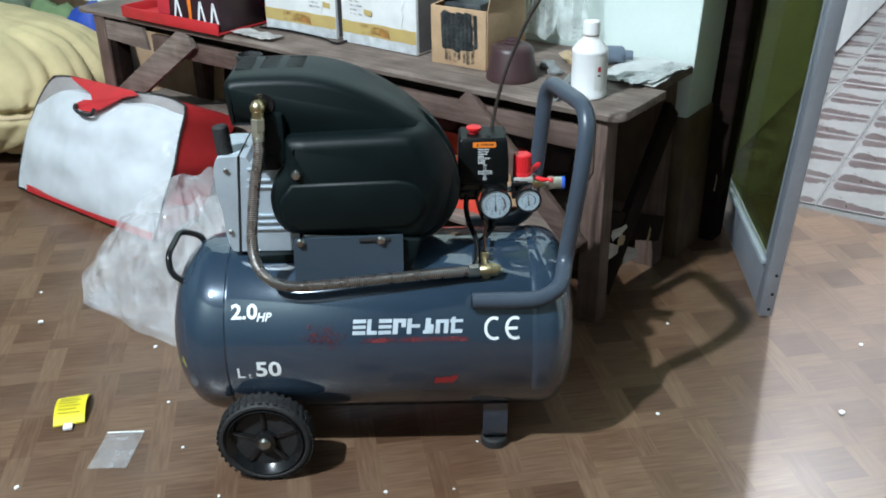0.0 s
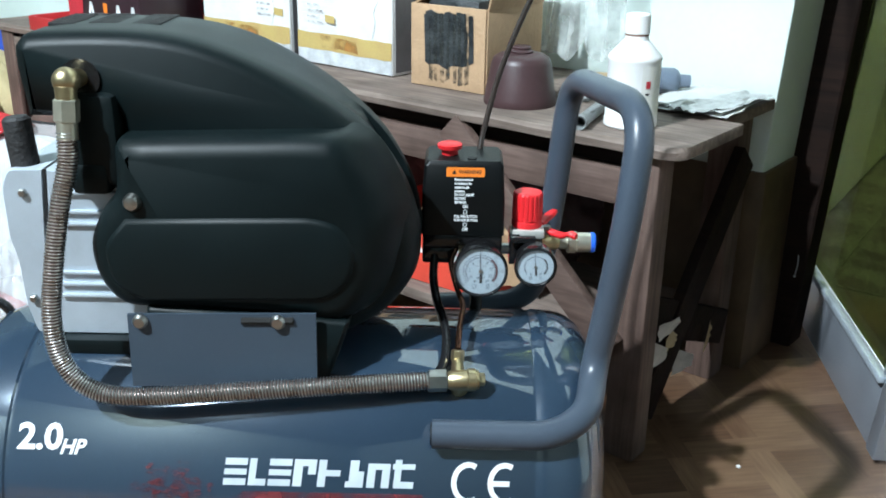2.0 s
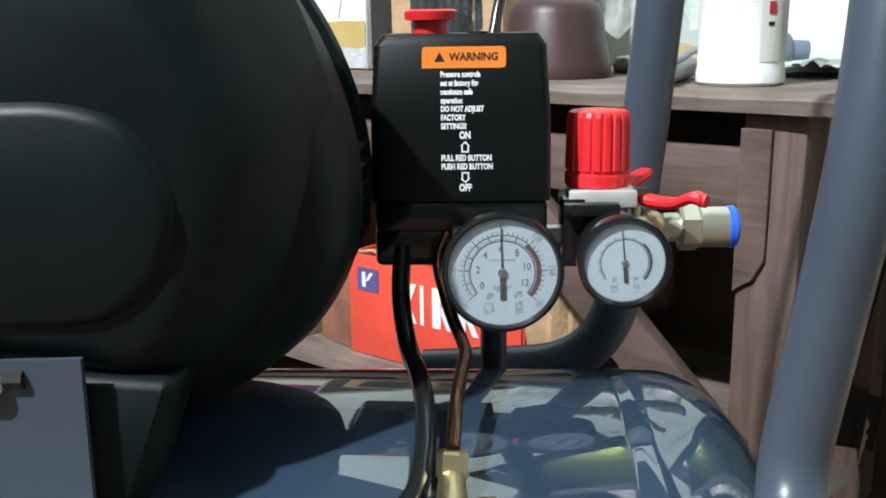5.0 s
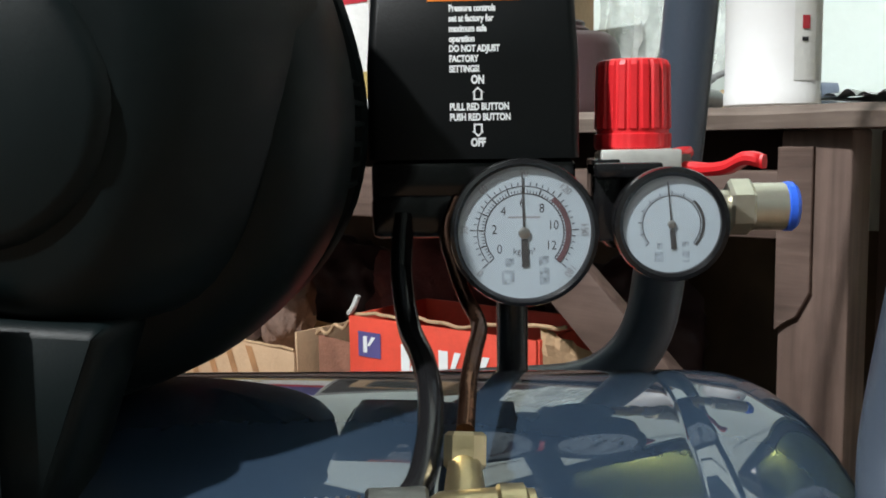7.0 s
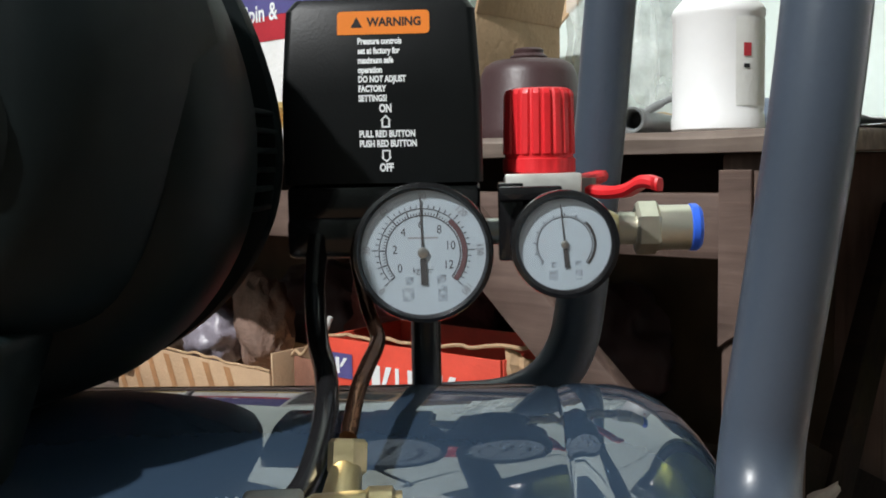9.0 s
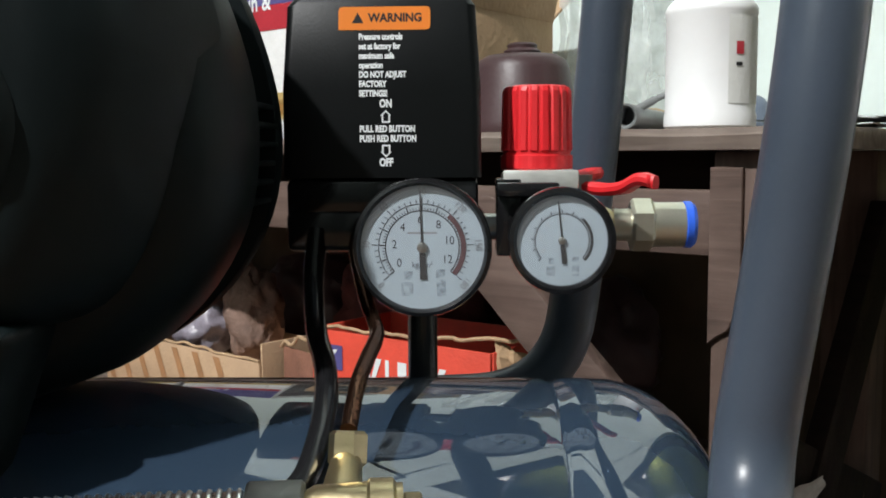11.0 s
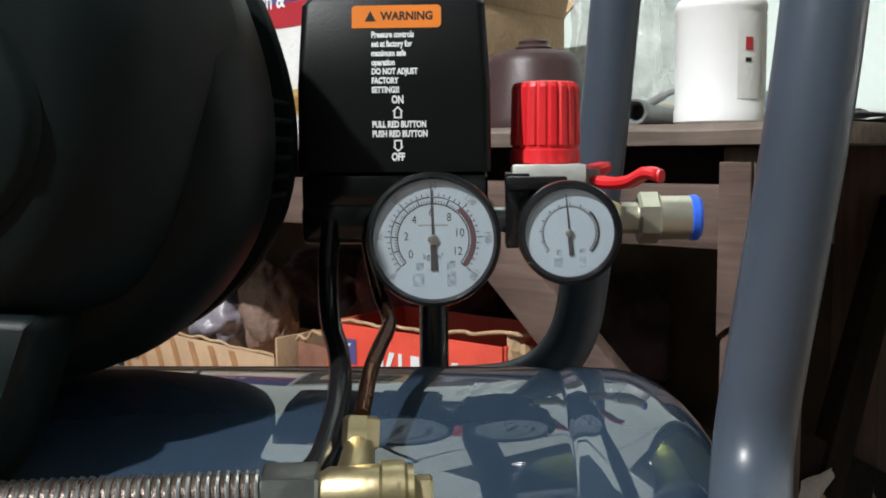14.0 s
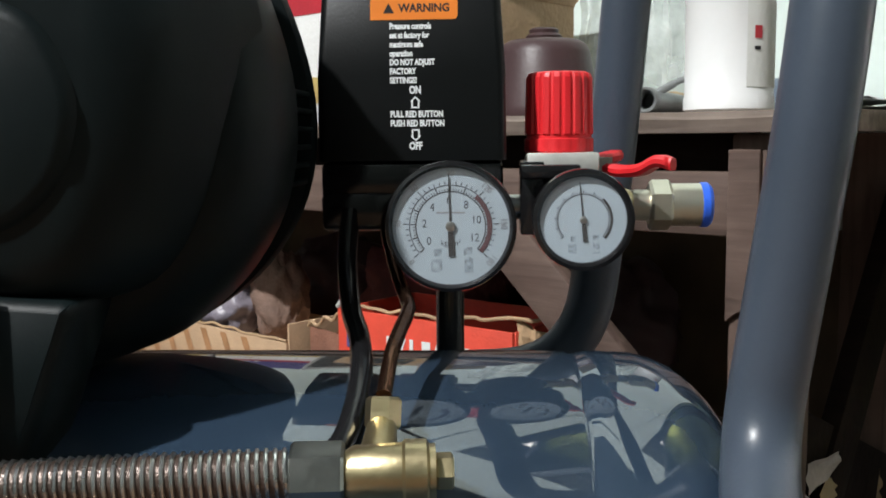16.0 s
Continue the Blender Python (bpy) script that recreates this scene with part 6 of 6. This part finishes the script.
# ---------- the floor's left side ----------
def make_bag():
    """Red bedding bag with a clear front, stuffed white, leaning back."""
    # corners of the front in the room's axes
    BL, BR, TR, TL = Vector((-1.73, -0.70, 0.012)), Vector((-1.10, -0.70, 0.012)), Vector((-1.095, -0.53, 0.340)), Vector((-1.71, -0.53, 0.318))
    top = room_thing("storage_bag", 0, 0, 0, 0, "red fabric storage bag with clear front, stuffed white", "bag")
    back = Vector((0.0, 0.15, 0.02))

    def at(u, v, puff=0.0):
        # rounded upper corners, a slack upper edge and a sagging left side
        a, b = 2 * u - 1, 2 * v - 1
        if b > 0:
            a, b = a * math.sqrt(1 - 0.09 * b ** 8), b * math.sqrt(1 - 0.12 * a ** 8) - 0.025 * b * max(0.0, math.cos(math.pi * (u - 0.5)))
        uu, vv = (a + 1) / 2, (b + 1) / 2
        p = (BL * (1 - uu) + BR * uu) * (1 - vv) + (TL * (1 - uu) + TR * uu) * vv
        p = p + Vector((-0.035 * (1 - uu) * math.sin(math.pi * vv), 0, 0))
        b = max(0.0, math.sin(math.pi * u)) ** 0.6 * max(0.0, math.sin(math.pi * v)) ** 0.6
        p = p + Vector((0.012 * noise.noise(Vector((u * 3, v * 3, 8))), 0, 0.014 * noise.noise(Vector((u * 3, v * 3, 4))) * v))
        nrm = Vector((0, -0.86, 0.5))
        return p + nrm * (b * puff + 0.006 * noise.noise(Vector((u * 6, v * 5, 1))) * b * 3)

    def sheet(puff, n=26, fill=False):
        bm = B()
        g = []
        for i in range(n + 1):
            u = i / n
            top_v = 1.0 if not fill else 0.92 - 0.20 * math.exp(-(u / 0.16) ** 2) - 0.03 * noise.noise(Vector((u * 7, 2, 2)))
            g.append([bm.verts.new(at(u, j / n * top_v, puff * (1 if not fill or j < n else 0.2))) for j in range(n + 1)])
        for i in range(n):
            for j in range(n):
                bm.faces.new((g[i][j], g[i + 1][j], g[i + 1][j + 1], g[i][j + 1]))
        return bm

    part("lining", sheet(0.004), material("grey_lining", (0.30, 0.26, 0.25), 0.7, vary=0.15, scale=10), top, "grey inner lining")
    part("stuffing", sheet(0.058, 34, True), material("white_stuffing", (0.60, 0.62, 0.65), 0.85, vary=0.10, scale=9, bump=0.5, fine=45), top, "white stuffing")
    part("clear_front", sheet(0.068), clear("bag_film", (0.9, 0.92, 0.95), 0.14, 0.16, 0.02, 14), top, "wrinkled clear front")
    # sides and back as one shell
    bm = B()
    n = 16
    ringf = [at(i / n, 0) for i in range(n)] + [at(1, j / n) for j in range(n)] + [at(1 - i / n, 1) for i in range(n)] + [at(0, 1 - j / n) for j in range(n)]
    ringb = []
    for p in ringf:
        q = p + back - Vector((0, 0, 0.30 * p.z))
        q.z = max(0.004, q.z)
        q += Vector((0.01 * noise.noise(p * 9), 0.01 * noise.noise(p * 7), 0.008 * noise.noise(p * 8)))
        q.z = max(0.004, q.z)
        ringb.append(q)
    rings(bm, [ringf, ringb], True, False, True)
    part("shell", bm, RED2, top, "red fabric sides")
    bm = B()
    tube(bm, ringf + ringf[:1], 0.0030, 8)
    part("piping", bm, RUBBER, top, "dark piping")
    bm = B()
    n = 24
    g = [[bm.verts.new(at(0.10 + 0.90 * i / n, v, 0.02) + Vector((0, -0.008, 0.004))) for v in (0.0, 0.030, 0.055)] for i in range(n + 1)]
    for i in range(n):
        for j in range(2):
            bm.faces.new((g[i][j], g[i + 1][j], g[i + 1][j + 1], g[i][j + 1]))
    part("bottom_band", bm, RED2, top, "red fabric band")
    # folded flap with a strap
    bm = B()
    pts = [at(u, v, 0.075) for u, v in ((0.17, 1.0), (0.30, 1.01), (0.50, 1.02), (0.66, 1.0), (0.74, 0.97), (0.66, 0.93), (0.63, 0.86), (0.60, 0.80), (0.56, 0.76), (0.44, 0.755), (0.42, 0.80), (0.46, 0.84), (0.52, 0.855), (0.47, 0.90), (0.38, 0.93), (0.26, 0.97))]
    pts = [p + Vector((0, -0.012, 0.006)) for p in pts]
    lo = [[p for p in pts], [p + Vector((0, 0.004, -0.003)) for p in pts]]
    rings(bm, lo)
    part("flap", bm, RED2, top, "red folded flap")
    bm = B()
    c = at(0.515, 0.755, 0.078) + Vector((0, -0.012, 0.006))
    tube(bm, curve([c + Vector((-0.036, 0.004, 0.012)), c + Vector((-0.038, -0.002, 0.002)), c + Vector((-0.022, -0.004, -0.006)), c + Vector((0.012, -0.004, -0.008)), c + Vector((0.036, -0.002, -0.002)), c + Vector((0.044, 0.004, 0.012))], 8), 0.0050, 10)
    part("grip", bm, RUBBER, top, "black plastic grip")


make_bag()


def make_sack():
    top = room_thing("cloth_sack", -2.26, -0.45, 0, 0, "large pale yellow cloth sack tied with cord", "sack")
    bm = B()
    bmesh.ops.create_icosphere(bm, subdivisions=6, radius=1.0)
    for v in bm.verts:
        p = v.co.copy()
        a = math.atan2(p.y, p.x)
        sq = (abs(p.x) ** 2.8 + abs(p.y) ** 2.8 + abs(p.z) ** 2.8) ** (-1 / 2.8)
        gather = math.exp(-((p.z + 0.05) / 0.28) ** 2)
        wave = 3.2 * noise.noise(Vector((p.x * 1.6, p.y * 1.6, p.z * 0.8)))
        fall = 1 - max(0.0, p.z - 0.45) * 1.2
        fold = 0.008 * math.sin(a * 31 + 5 * noise.noise(p * 2.5)) * gather + 0.05 * noise.noise(p * 2.1)
        fold -= (0.055 * (1 - abs(math.sin(a * 6 + wave))) ** 2 + 0.030 * (1 - abs(math.sin(a * 13 + 2.2 * wave))) ** 2 + 0.012 * abs(noise.noise(p * 5))) * fall
        waist = -0.07 * math.exp(-((p.z + 0.05) / 0.06) ** 2)
        q = sq * (1 + fold + waist)
        v.co = Vector((p.x * 0.53 * q, p.y * 0.30 * q, max(-0.206, p.z * 0.208 * q) + 0.207))
    part("body", bm, material("yellow_cloth", (0.60, 0.49, 0.27), 0.85, vary=0.18, scale=7, bump=0.25, fine=300), top, angle=80)
    bm = B()
    pts = []
    for k in range(81):
        a = 2 * math.pi * k / 80
        sq = (abs(math.cos(a)) ** 2.8 + abs(math.sin(a)) ** 2.8) ** (-1 / 2.8)
        pts.append((0.505 * sq * math.cos(a), 0.287 * sq * math.sin(a), 0.198 + 0.012 * math.sin(3 * a)))
    tube(bm, pts, 0.007, 8)
    part("cord", bm, material("pale_cord", (0.62, 0.48, 0.30), 0.8), top)
    for k, (x, y, r, col, label) in enumerate(((-2.30, -0.15, 0.15, (0.16, 0.24, 0.11), "pale green cloth bundle behind the yellow sack"), (-2.00, -0.20, 0.097, (0.02, 0.07, 0.42), "blue plastic bundle behind the yellow sack"), (-2.62, -0.14, 0.17, (0.12, 0.15, 0.10), "dull green cloth bundle behind the sack"))):
        bm = B()
        bmesh.ops.create_icosphere(bm, subdivisions=4, radius=r)
        for v in bm.verts:
            q = 1 + 0.2 * noise.noise(v.co * 12 + Vector((k * 5, 0, 0))) + 0.08 * noise.noise(v.co * 40)
            v.co = v.co * q
            v.co.z = max(-r * 0.8, v.co.z) * (1.25 if r > 0.16 else 1.42 if r > 0.1 else 2.42)
        ob = part("rolled_cloth", bm, material("bundle_cloth", col, 0.6, vary=0.25, scale=14), None, angle=80)
        in_room(ob, x, y, -min(v.co.z for v in ob.data.vertices) + 0.0)
        tagged(ob, label, "cloth bundle", "bundles behind the sack")


make_sack()


def make_sheet():
    """A cardboard sheet leaning on the wall behind the bench's end."""
    top = room_thing("cardboard_sheet", -1.80, -0.075, 0, 3, "brown cardboard sheet leaning on the wall behind the bench", "cardboard")
    n = 10
    bm = B()
    lo = []
    for k in range(n + 1):
        z = 0.36 * k / n
        y = 0.055 * k / n + 0.006 * noise.noise(Vector((k * 0.4, 1, 5)))
        lo.append([(-0.24, y, z), (0.24 + 0.006 * noise.noise(Vector((k, 2, 2))), y, z), (0.24, y + 0.005, z), (-0.24, y + 0.005, z)])
    rings(bm, lo)
    part("sheet", bm, CARD, top)
    bm = B()
    lo = [[(-0.2395 + 0.479 * u, 0.0545 + 0.01 * t, 0.3605 + 0.03 * t) for u in (0.0, 0.35, 0.7, 1.0)] + [(0.2395 - 0.479 * u, 0.0585 + 0.01 * t, 0.3605 + 0.03 * t) for u in (0.0, 0.3, 0.65, 1.0)] for t in (0.0, 0.5, 1.0)]
    rings(bm, lo)
    part("folded_edge", bm, CARD, top)


make_sheet()


def make_wrap():
    """A big crumpled clear bag, slumped on the floor."""
    top = thing("plastic_wrap", (-0.5, 0.42, 0), "big crumpled clear plastic bag slumped on the floor", "plastic bag")

    def along(pts, u):
        u *= len(pts) - 1
        i = min(int(u), len(pts) - 2)
        return Vector(pts[i]).lerp(Vector(pts[i + 1]), u - i)

    front = [(-0.715, 0.445, 0.002), (-0.56, 0.325, 0.002), (-0.43, 0.225, 0.002), (-0.30, 0.205, 0.002), (-0.18, 0.22, 0.002)]
    ridge = [(-0.70, 0.54, 0.05), (-0.61, 0.50, 0.19), (-0.50, 0.49, 0.275), (-0.39, 0.48, 0.325), (-0.20, 0.45, 0.27)]
    rear = [(-0.735, 0.60, 0.002), (-0.66, 0.70, 0.002), (-0.52, 0.72, 0.002), (-0.38, 0.70, 0.002), (-0.20, 0.66, 0.002)]
    for name, shrink, seed, n in (("outer_film", 1.0, 0.0, 96), ("inner_film", 0.84, 5.0, 64)):
        bm = B()
        g = []
        for i in range(n + 1):
            u = i / n
            f, r, q = along(front, u), along(ridge, u), along(rear, u)
            mid = (f + q) / 2
            row = []
            for j in range(n + 1):
                v = j / n * 2
                p = f.lerp(r, v) if v < 1 else r.lerp(q, v - 1)
                w = 1 - abs(v - 1)
                out = Vector((0, -0.55 if v < 1 else 0.55, 0.8)) * (math.sin(math.pi * w) * 0.045)
                p = mid + (p + out - mid) * shrink
                k = p * 9 + Vector((seed, 0, 0))
                amp = min(1.0, 4 * w) * min(1.0, 0.3 + 4 * u)
                d = 0.050 * noise.noise(k * 0.8) + 0.05 * (0.3 - abs(noise.noise(Vector((k.x * 1.5, k.y * 1.2, k.z * 0.6)))) ** 0.7) - 0.022 * abs(noise.noise(k * 2.2)) ** 0.8 - 0.020 * abs(noise.noise(Vector((k.x * 3.4 + k.z * 2, k.y * 1.1, k.z * 1.3)))) ** 0.6
                p = p + Vector((0.3 * d, -0.7 * d, 0.8 * d)) * amp + Vector((0.012 * noise.noise(k * 1.7), 0.012 * noise.noise(k * 1.3 + Vector((4, 0, 0))), 0))
                p.z = max(0.002, p.z)
                row.append(bm.verts.new(p - Vector((-0.5, 0.42, 0))))
            g.append(row)
        for i in range(n):
            for j in range(n):
                bm.faces.new((g[i][j], g[i + 1][j], g[i + 1][j + 1], g[i][j + 1]))
        part(name, bm, WRAP, top, angle=28)


WRAP = clear("wrap_film", (0.93, 0.94, 0.97), 0.23, 0.08, 0.008, 14, mottle=0.3)
make_wrap()


def make_litter():
    top = thing("instruction_card", (-0.597, 0.026, 0.001), "small yellow folded card lying on the floor", "card", rz=10)
    YEL = material("yellow_card", (0.80, 0.68, 0.02), 0.5, vary=0.06, scale=30)
    bm = B()
    lo = []
    for k in range(9):
        v = k / 8
        y = -0.045 + 0.09 * v
        z = 0.004 + 0.016 * math.sin(math.pi * v) ** 0.8
        lo.append([(-0.028, y, z), (0.028, y + 0.004, z), (0.028, y + 0.004, z - 0.003), (-0.028, y, z - 0.003)])
    rings(bm, lo)
    part("card", bm, YEL, top)
    OLIVEINK = material("olive_ink", (0.50, 0.43, 0.03), 0.6)
    for k in range(6):
        v = 0.22 + 0.09 * k
        y = -0.045 + 0.09 * v
        z = 0.0056 + 0.016 * math.sin(math.pi * v) ** 0.8
        bm = B()
        patch(bm, [(-0.021, 0), (0.018 - 0.006 * (k % 2), 0), (0.018 - 0.006 * (k % 2), 0.0028), (-0.021, 0.0028)], lambda a, b: Vector((a, y + b, z)), n=1)
        part("print_line", bm, OLIVEINK, top)
    bm = B()
    box(bm, (0.0, -0.052, 0.004), (0.017, 0.016, 0.007), 0.002)
    part("clip", bm, WHITEPL, top, "white plastic clip")
    top = thing("zip_pouch", (-0.478, -0.092, 0.001), "small clear plastic pouch lying on the floor", "pouch", rz=0)
    bm = B()
    n = 14
    g = []
    for i in range(n + 1):
        row = []
        for j in range(n + 1):
            u, v = i / n - 0.5, j / n - 0.5
            b = (1 - 4 * u * u) * (1 - 4 * v * v)
            row.append(bm.verts.new((0.068 * u + 0.012 * v * 0 + 0.005 * v, 0.104 * v, 0.002 + 0.010 * b + 0.003 * noise.noise(Vector((u * 7, v * 7, 2))) * b)))
        g.append(row)
    for i in range(n):
        for j in range(n):
            bm.faces.new((g[i][j], g[i + 1][j], g[i + 1][j + 1], g[i][j + 1]))
    part("film", bm, clear("pouch_film", (0.85, 0.87, 0.9), 0.24, 0.07, 0.012, 40, mottle=0.5), top)
    bm = B()
    tube(bm, [(-0.030, 0.046, 0.004), (0.036, 0.048, 0.004)], 0.0016, 6)
    part("zip", bm, WHITEPL, top)
    spots = [(-0.78, 0.36, 7), (-0.497, 0.25, 5), (-0.83, 0.50, 4), (-0.42, 0.05, 4), (-0.36, -0.09, 4), (-0.62, -0.19, 5), (0.01, -0.22, 4), (0.125, -0.215, 3), (0.51, -0.02, 4), (0.60, 0.30, 4), (-0.40, 0.20, 3), (0.17, -0.09, 3), (0.85, -0.03, 6), (0.98, 0.20, 5), (-0.27, -0.22, 3)]
    for x, y, s in spots:
        bm = B()
        bmesh.ops.create_icosphere(bm, subdivisions=1, radius=0.001 * s)
        for v in bm.verts:
            v.co *= 1 + 0.4 * noise.noise(v.co * 900 + Vector((x, y, 0)) * 50)
            v.co.z *= 0.6
        ob = part("crumb", bm, WHITEPL)
        ob.location = (x, y, 0.0006 * s)
        tagged(ob, "tiny white foam crumb on the floor", "crumb", "crumbs on the floor")


make_litter()


# ---------- the passage's tiles ----------
def tile_material():
    m = material("patterned_tile", (0.21, 0.21, 0.208), 0.3, vary=0.10, scale=30, bump=0)
    n, l = m.node_tree.nodes, m.node_tree.links
    b = n["Principled BSDF"]
    co, sep, no = n.new("ShaderNodeTexCoord"), n.new("ShaderNodeSeparateXYZ"), n.new("ShaderNodeTexNoise")
    info, add = n.new("ShaderNodeObjectInfo"), n.new("ShaderNodeVectorMath")
    sc = n.new("ShaderNodeVectorMath")
    sc.operation = "SCALE"
    sc.inputs[0].default_value = (7, 11, 5)
    l.new(info.outputs["Random"], sc.inputs["Scale"])
    l.new(co.outputs["Object"], add.inputs[0]), l.new(sc.outputs[0], add.inputs[1])
    no.inputs["Scale"].default_value, no.inputs["Detail"].default_value = 55, 4
    l.new(add.outputs[0], no.inputs["Vector"])
    l.new(co.outputs["Object"], sep.inputs[0])

    def mn(op, a, b2):
        k = n.new("ShaderNodeMath")
        k.operation = op
        for i, v in enumerate((a, b2)):
            if isinstance(v, (int, float)):
                k.inputs[i].default_value = v
            else:
                l.new(v, k.inputs[i])
        return k.outputs[0]

    # two blotches on each tile, along its near and far edges, thick at one end, with a ragged inner side
    x, ay = sep.outputs[0], mn("ABSOLUTE", sep.outputs[1], 0)
    rag = mn("MULTIPLY", mn("SUBTRACT", no.outputs["Fac"], 0.5), 0.055)
    inner = mn("ADD", mn("ADD", mn("MULTIPLY", x, 0.22), 0.046), rag)
    mask = mn("MULTIPLY", mn("GREATER_THAN", ay, inner), mn("LESS_THAN", ay, mn("ADD", 0.094, mn("MULTIPLY", rag, 0.15))))
    side = mn("ADD", mn("ABSOLUTE", x, 0), mn("ADD", mn("MULTIPLY", rag, 0.3), mn("MULTIPLY", mn("POWER", mn("DIVIDE", mn("ABSOLUTE", mn("SUBTRACT", ay, 0.076), 0), 0.03), 2.0), 0.006)))
    mask = mn("MULTIPLY", mask, mn("LESS_THAN", side, 0.081))
    # a double grey line along the sides
    line = mn("MULTIPLY", mn("GREATER_THAN", mn("ABSOLUTE", x, 0), 0.0850), mn("LESS_THAN", mn("ABSOLUTE", x, 0), 0.0872))
    grey = n.new("ShaderNodeMix")
    grey.data_type = "RGBA"
    grey.inputs[7].default_value = (0.085, 0.085, 0.09, 1)
    l.new(mn("MULTIPLY", line, 0.8), grey.inputs[0])
    mix = n.new("ShaderNodeMix")
    mix.data_type = "RGBA"
    mix.inputs[7].default_value = (0.060, 0.034, 0.034, 1)
    l.new(mask, mix.inputs[0])
    base = [k for k in b.inputs["Base Color"].links][0].from_socket
    l.new(base, grey.inputs[6]), l.new(grey.outputs[2], mix.inputs[6]), l.new(mix.outputs[2], b.inputs["Base Color"])
    return m


def make_tiles():
    TW, TD = 0.185, 0.205
    floor = bpy.data.objects["floor_passage"]
    bm = B()
    r = bmesh.ops.create_cube(bm, size=1.0)
    bmesh.ops.scale(bm, vec=(TW - 0.003, TD - 0.003, 0.006), verts=bm.verts)
    bmesh.ops.bevel(bm, geom=[e for e in bm.edges if e.verts[0].co.z > 0 and e.verts[1].co.z > 0], offset=0.0015, segments=1, affect="EDGES")
    me = bpy.data.meshes.new("tile")
    bm.to_mesh(me)
    bm.free()
    me.materials.append(tile_material())
    turn = Matrix.Rotation(radians(5), 4, "Z")
    for i in range(-3, 9):
        for j in range(0, 20):
            p = Matrix.Translation((0.195 + TW / 2, 0.46, 0)) @ turn @ Vector((i * TW, j * TD, 0))
            if p.y < 0.56 or p.x < -0.2 - 0.05 * p.y:
                continue
            ob = new("tile", me)
            ob.parent = floor
            ob.matrix_local = Matrix.Translation((p.x, p.y, -0.0185)) @ turn


make_tiles()
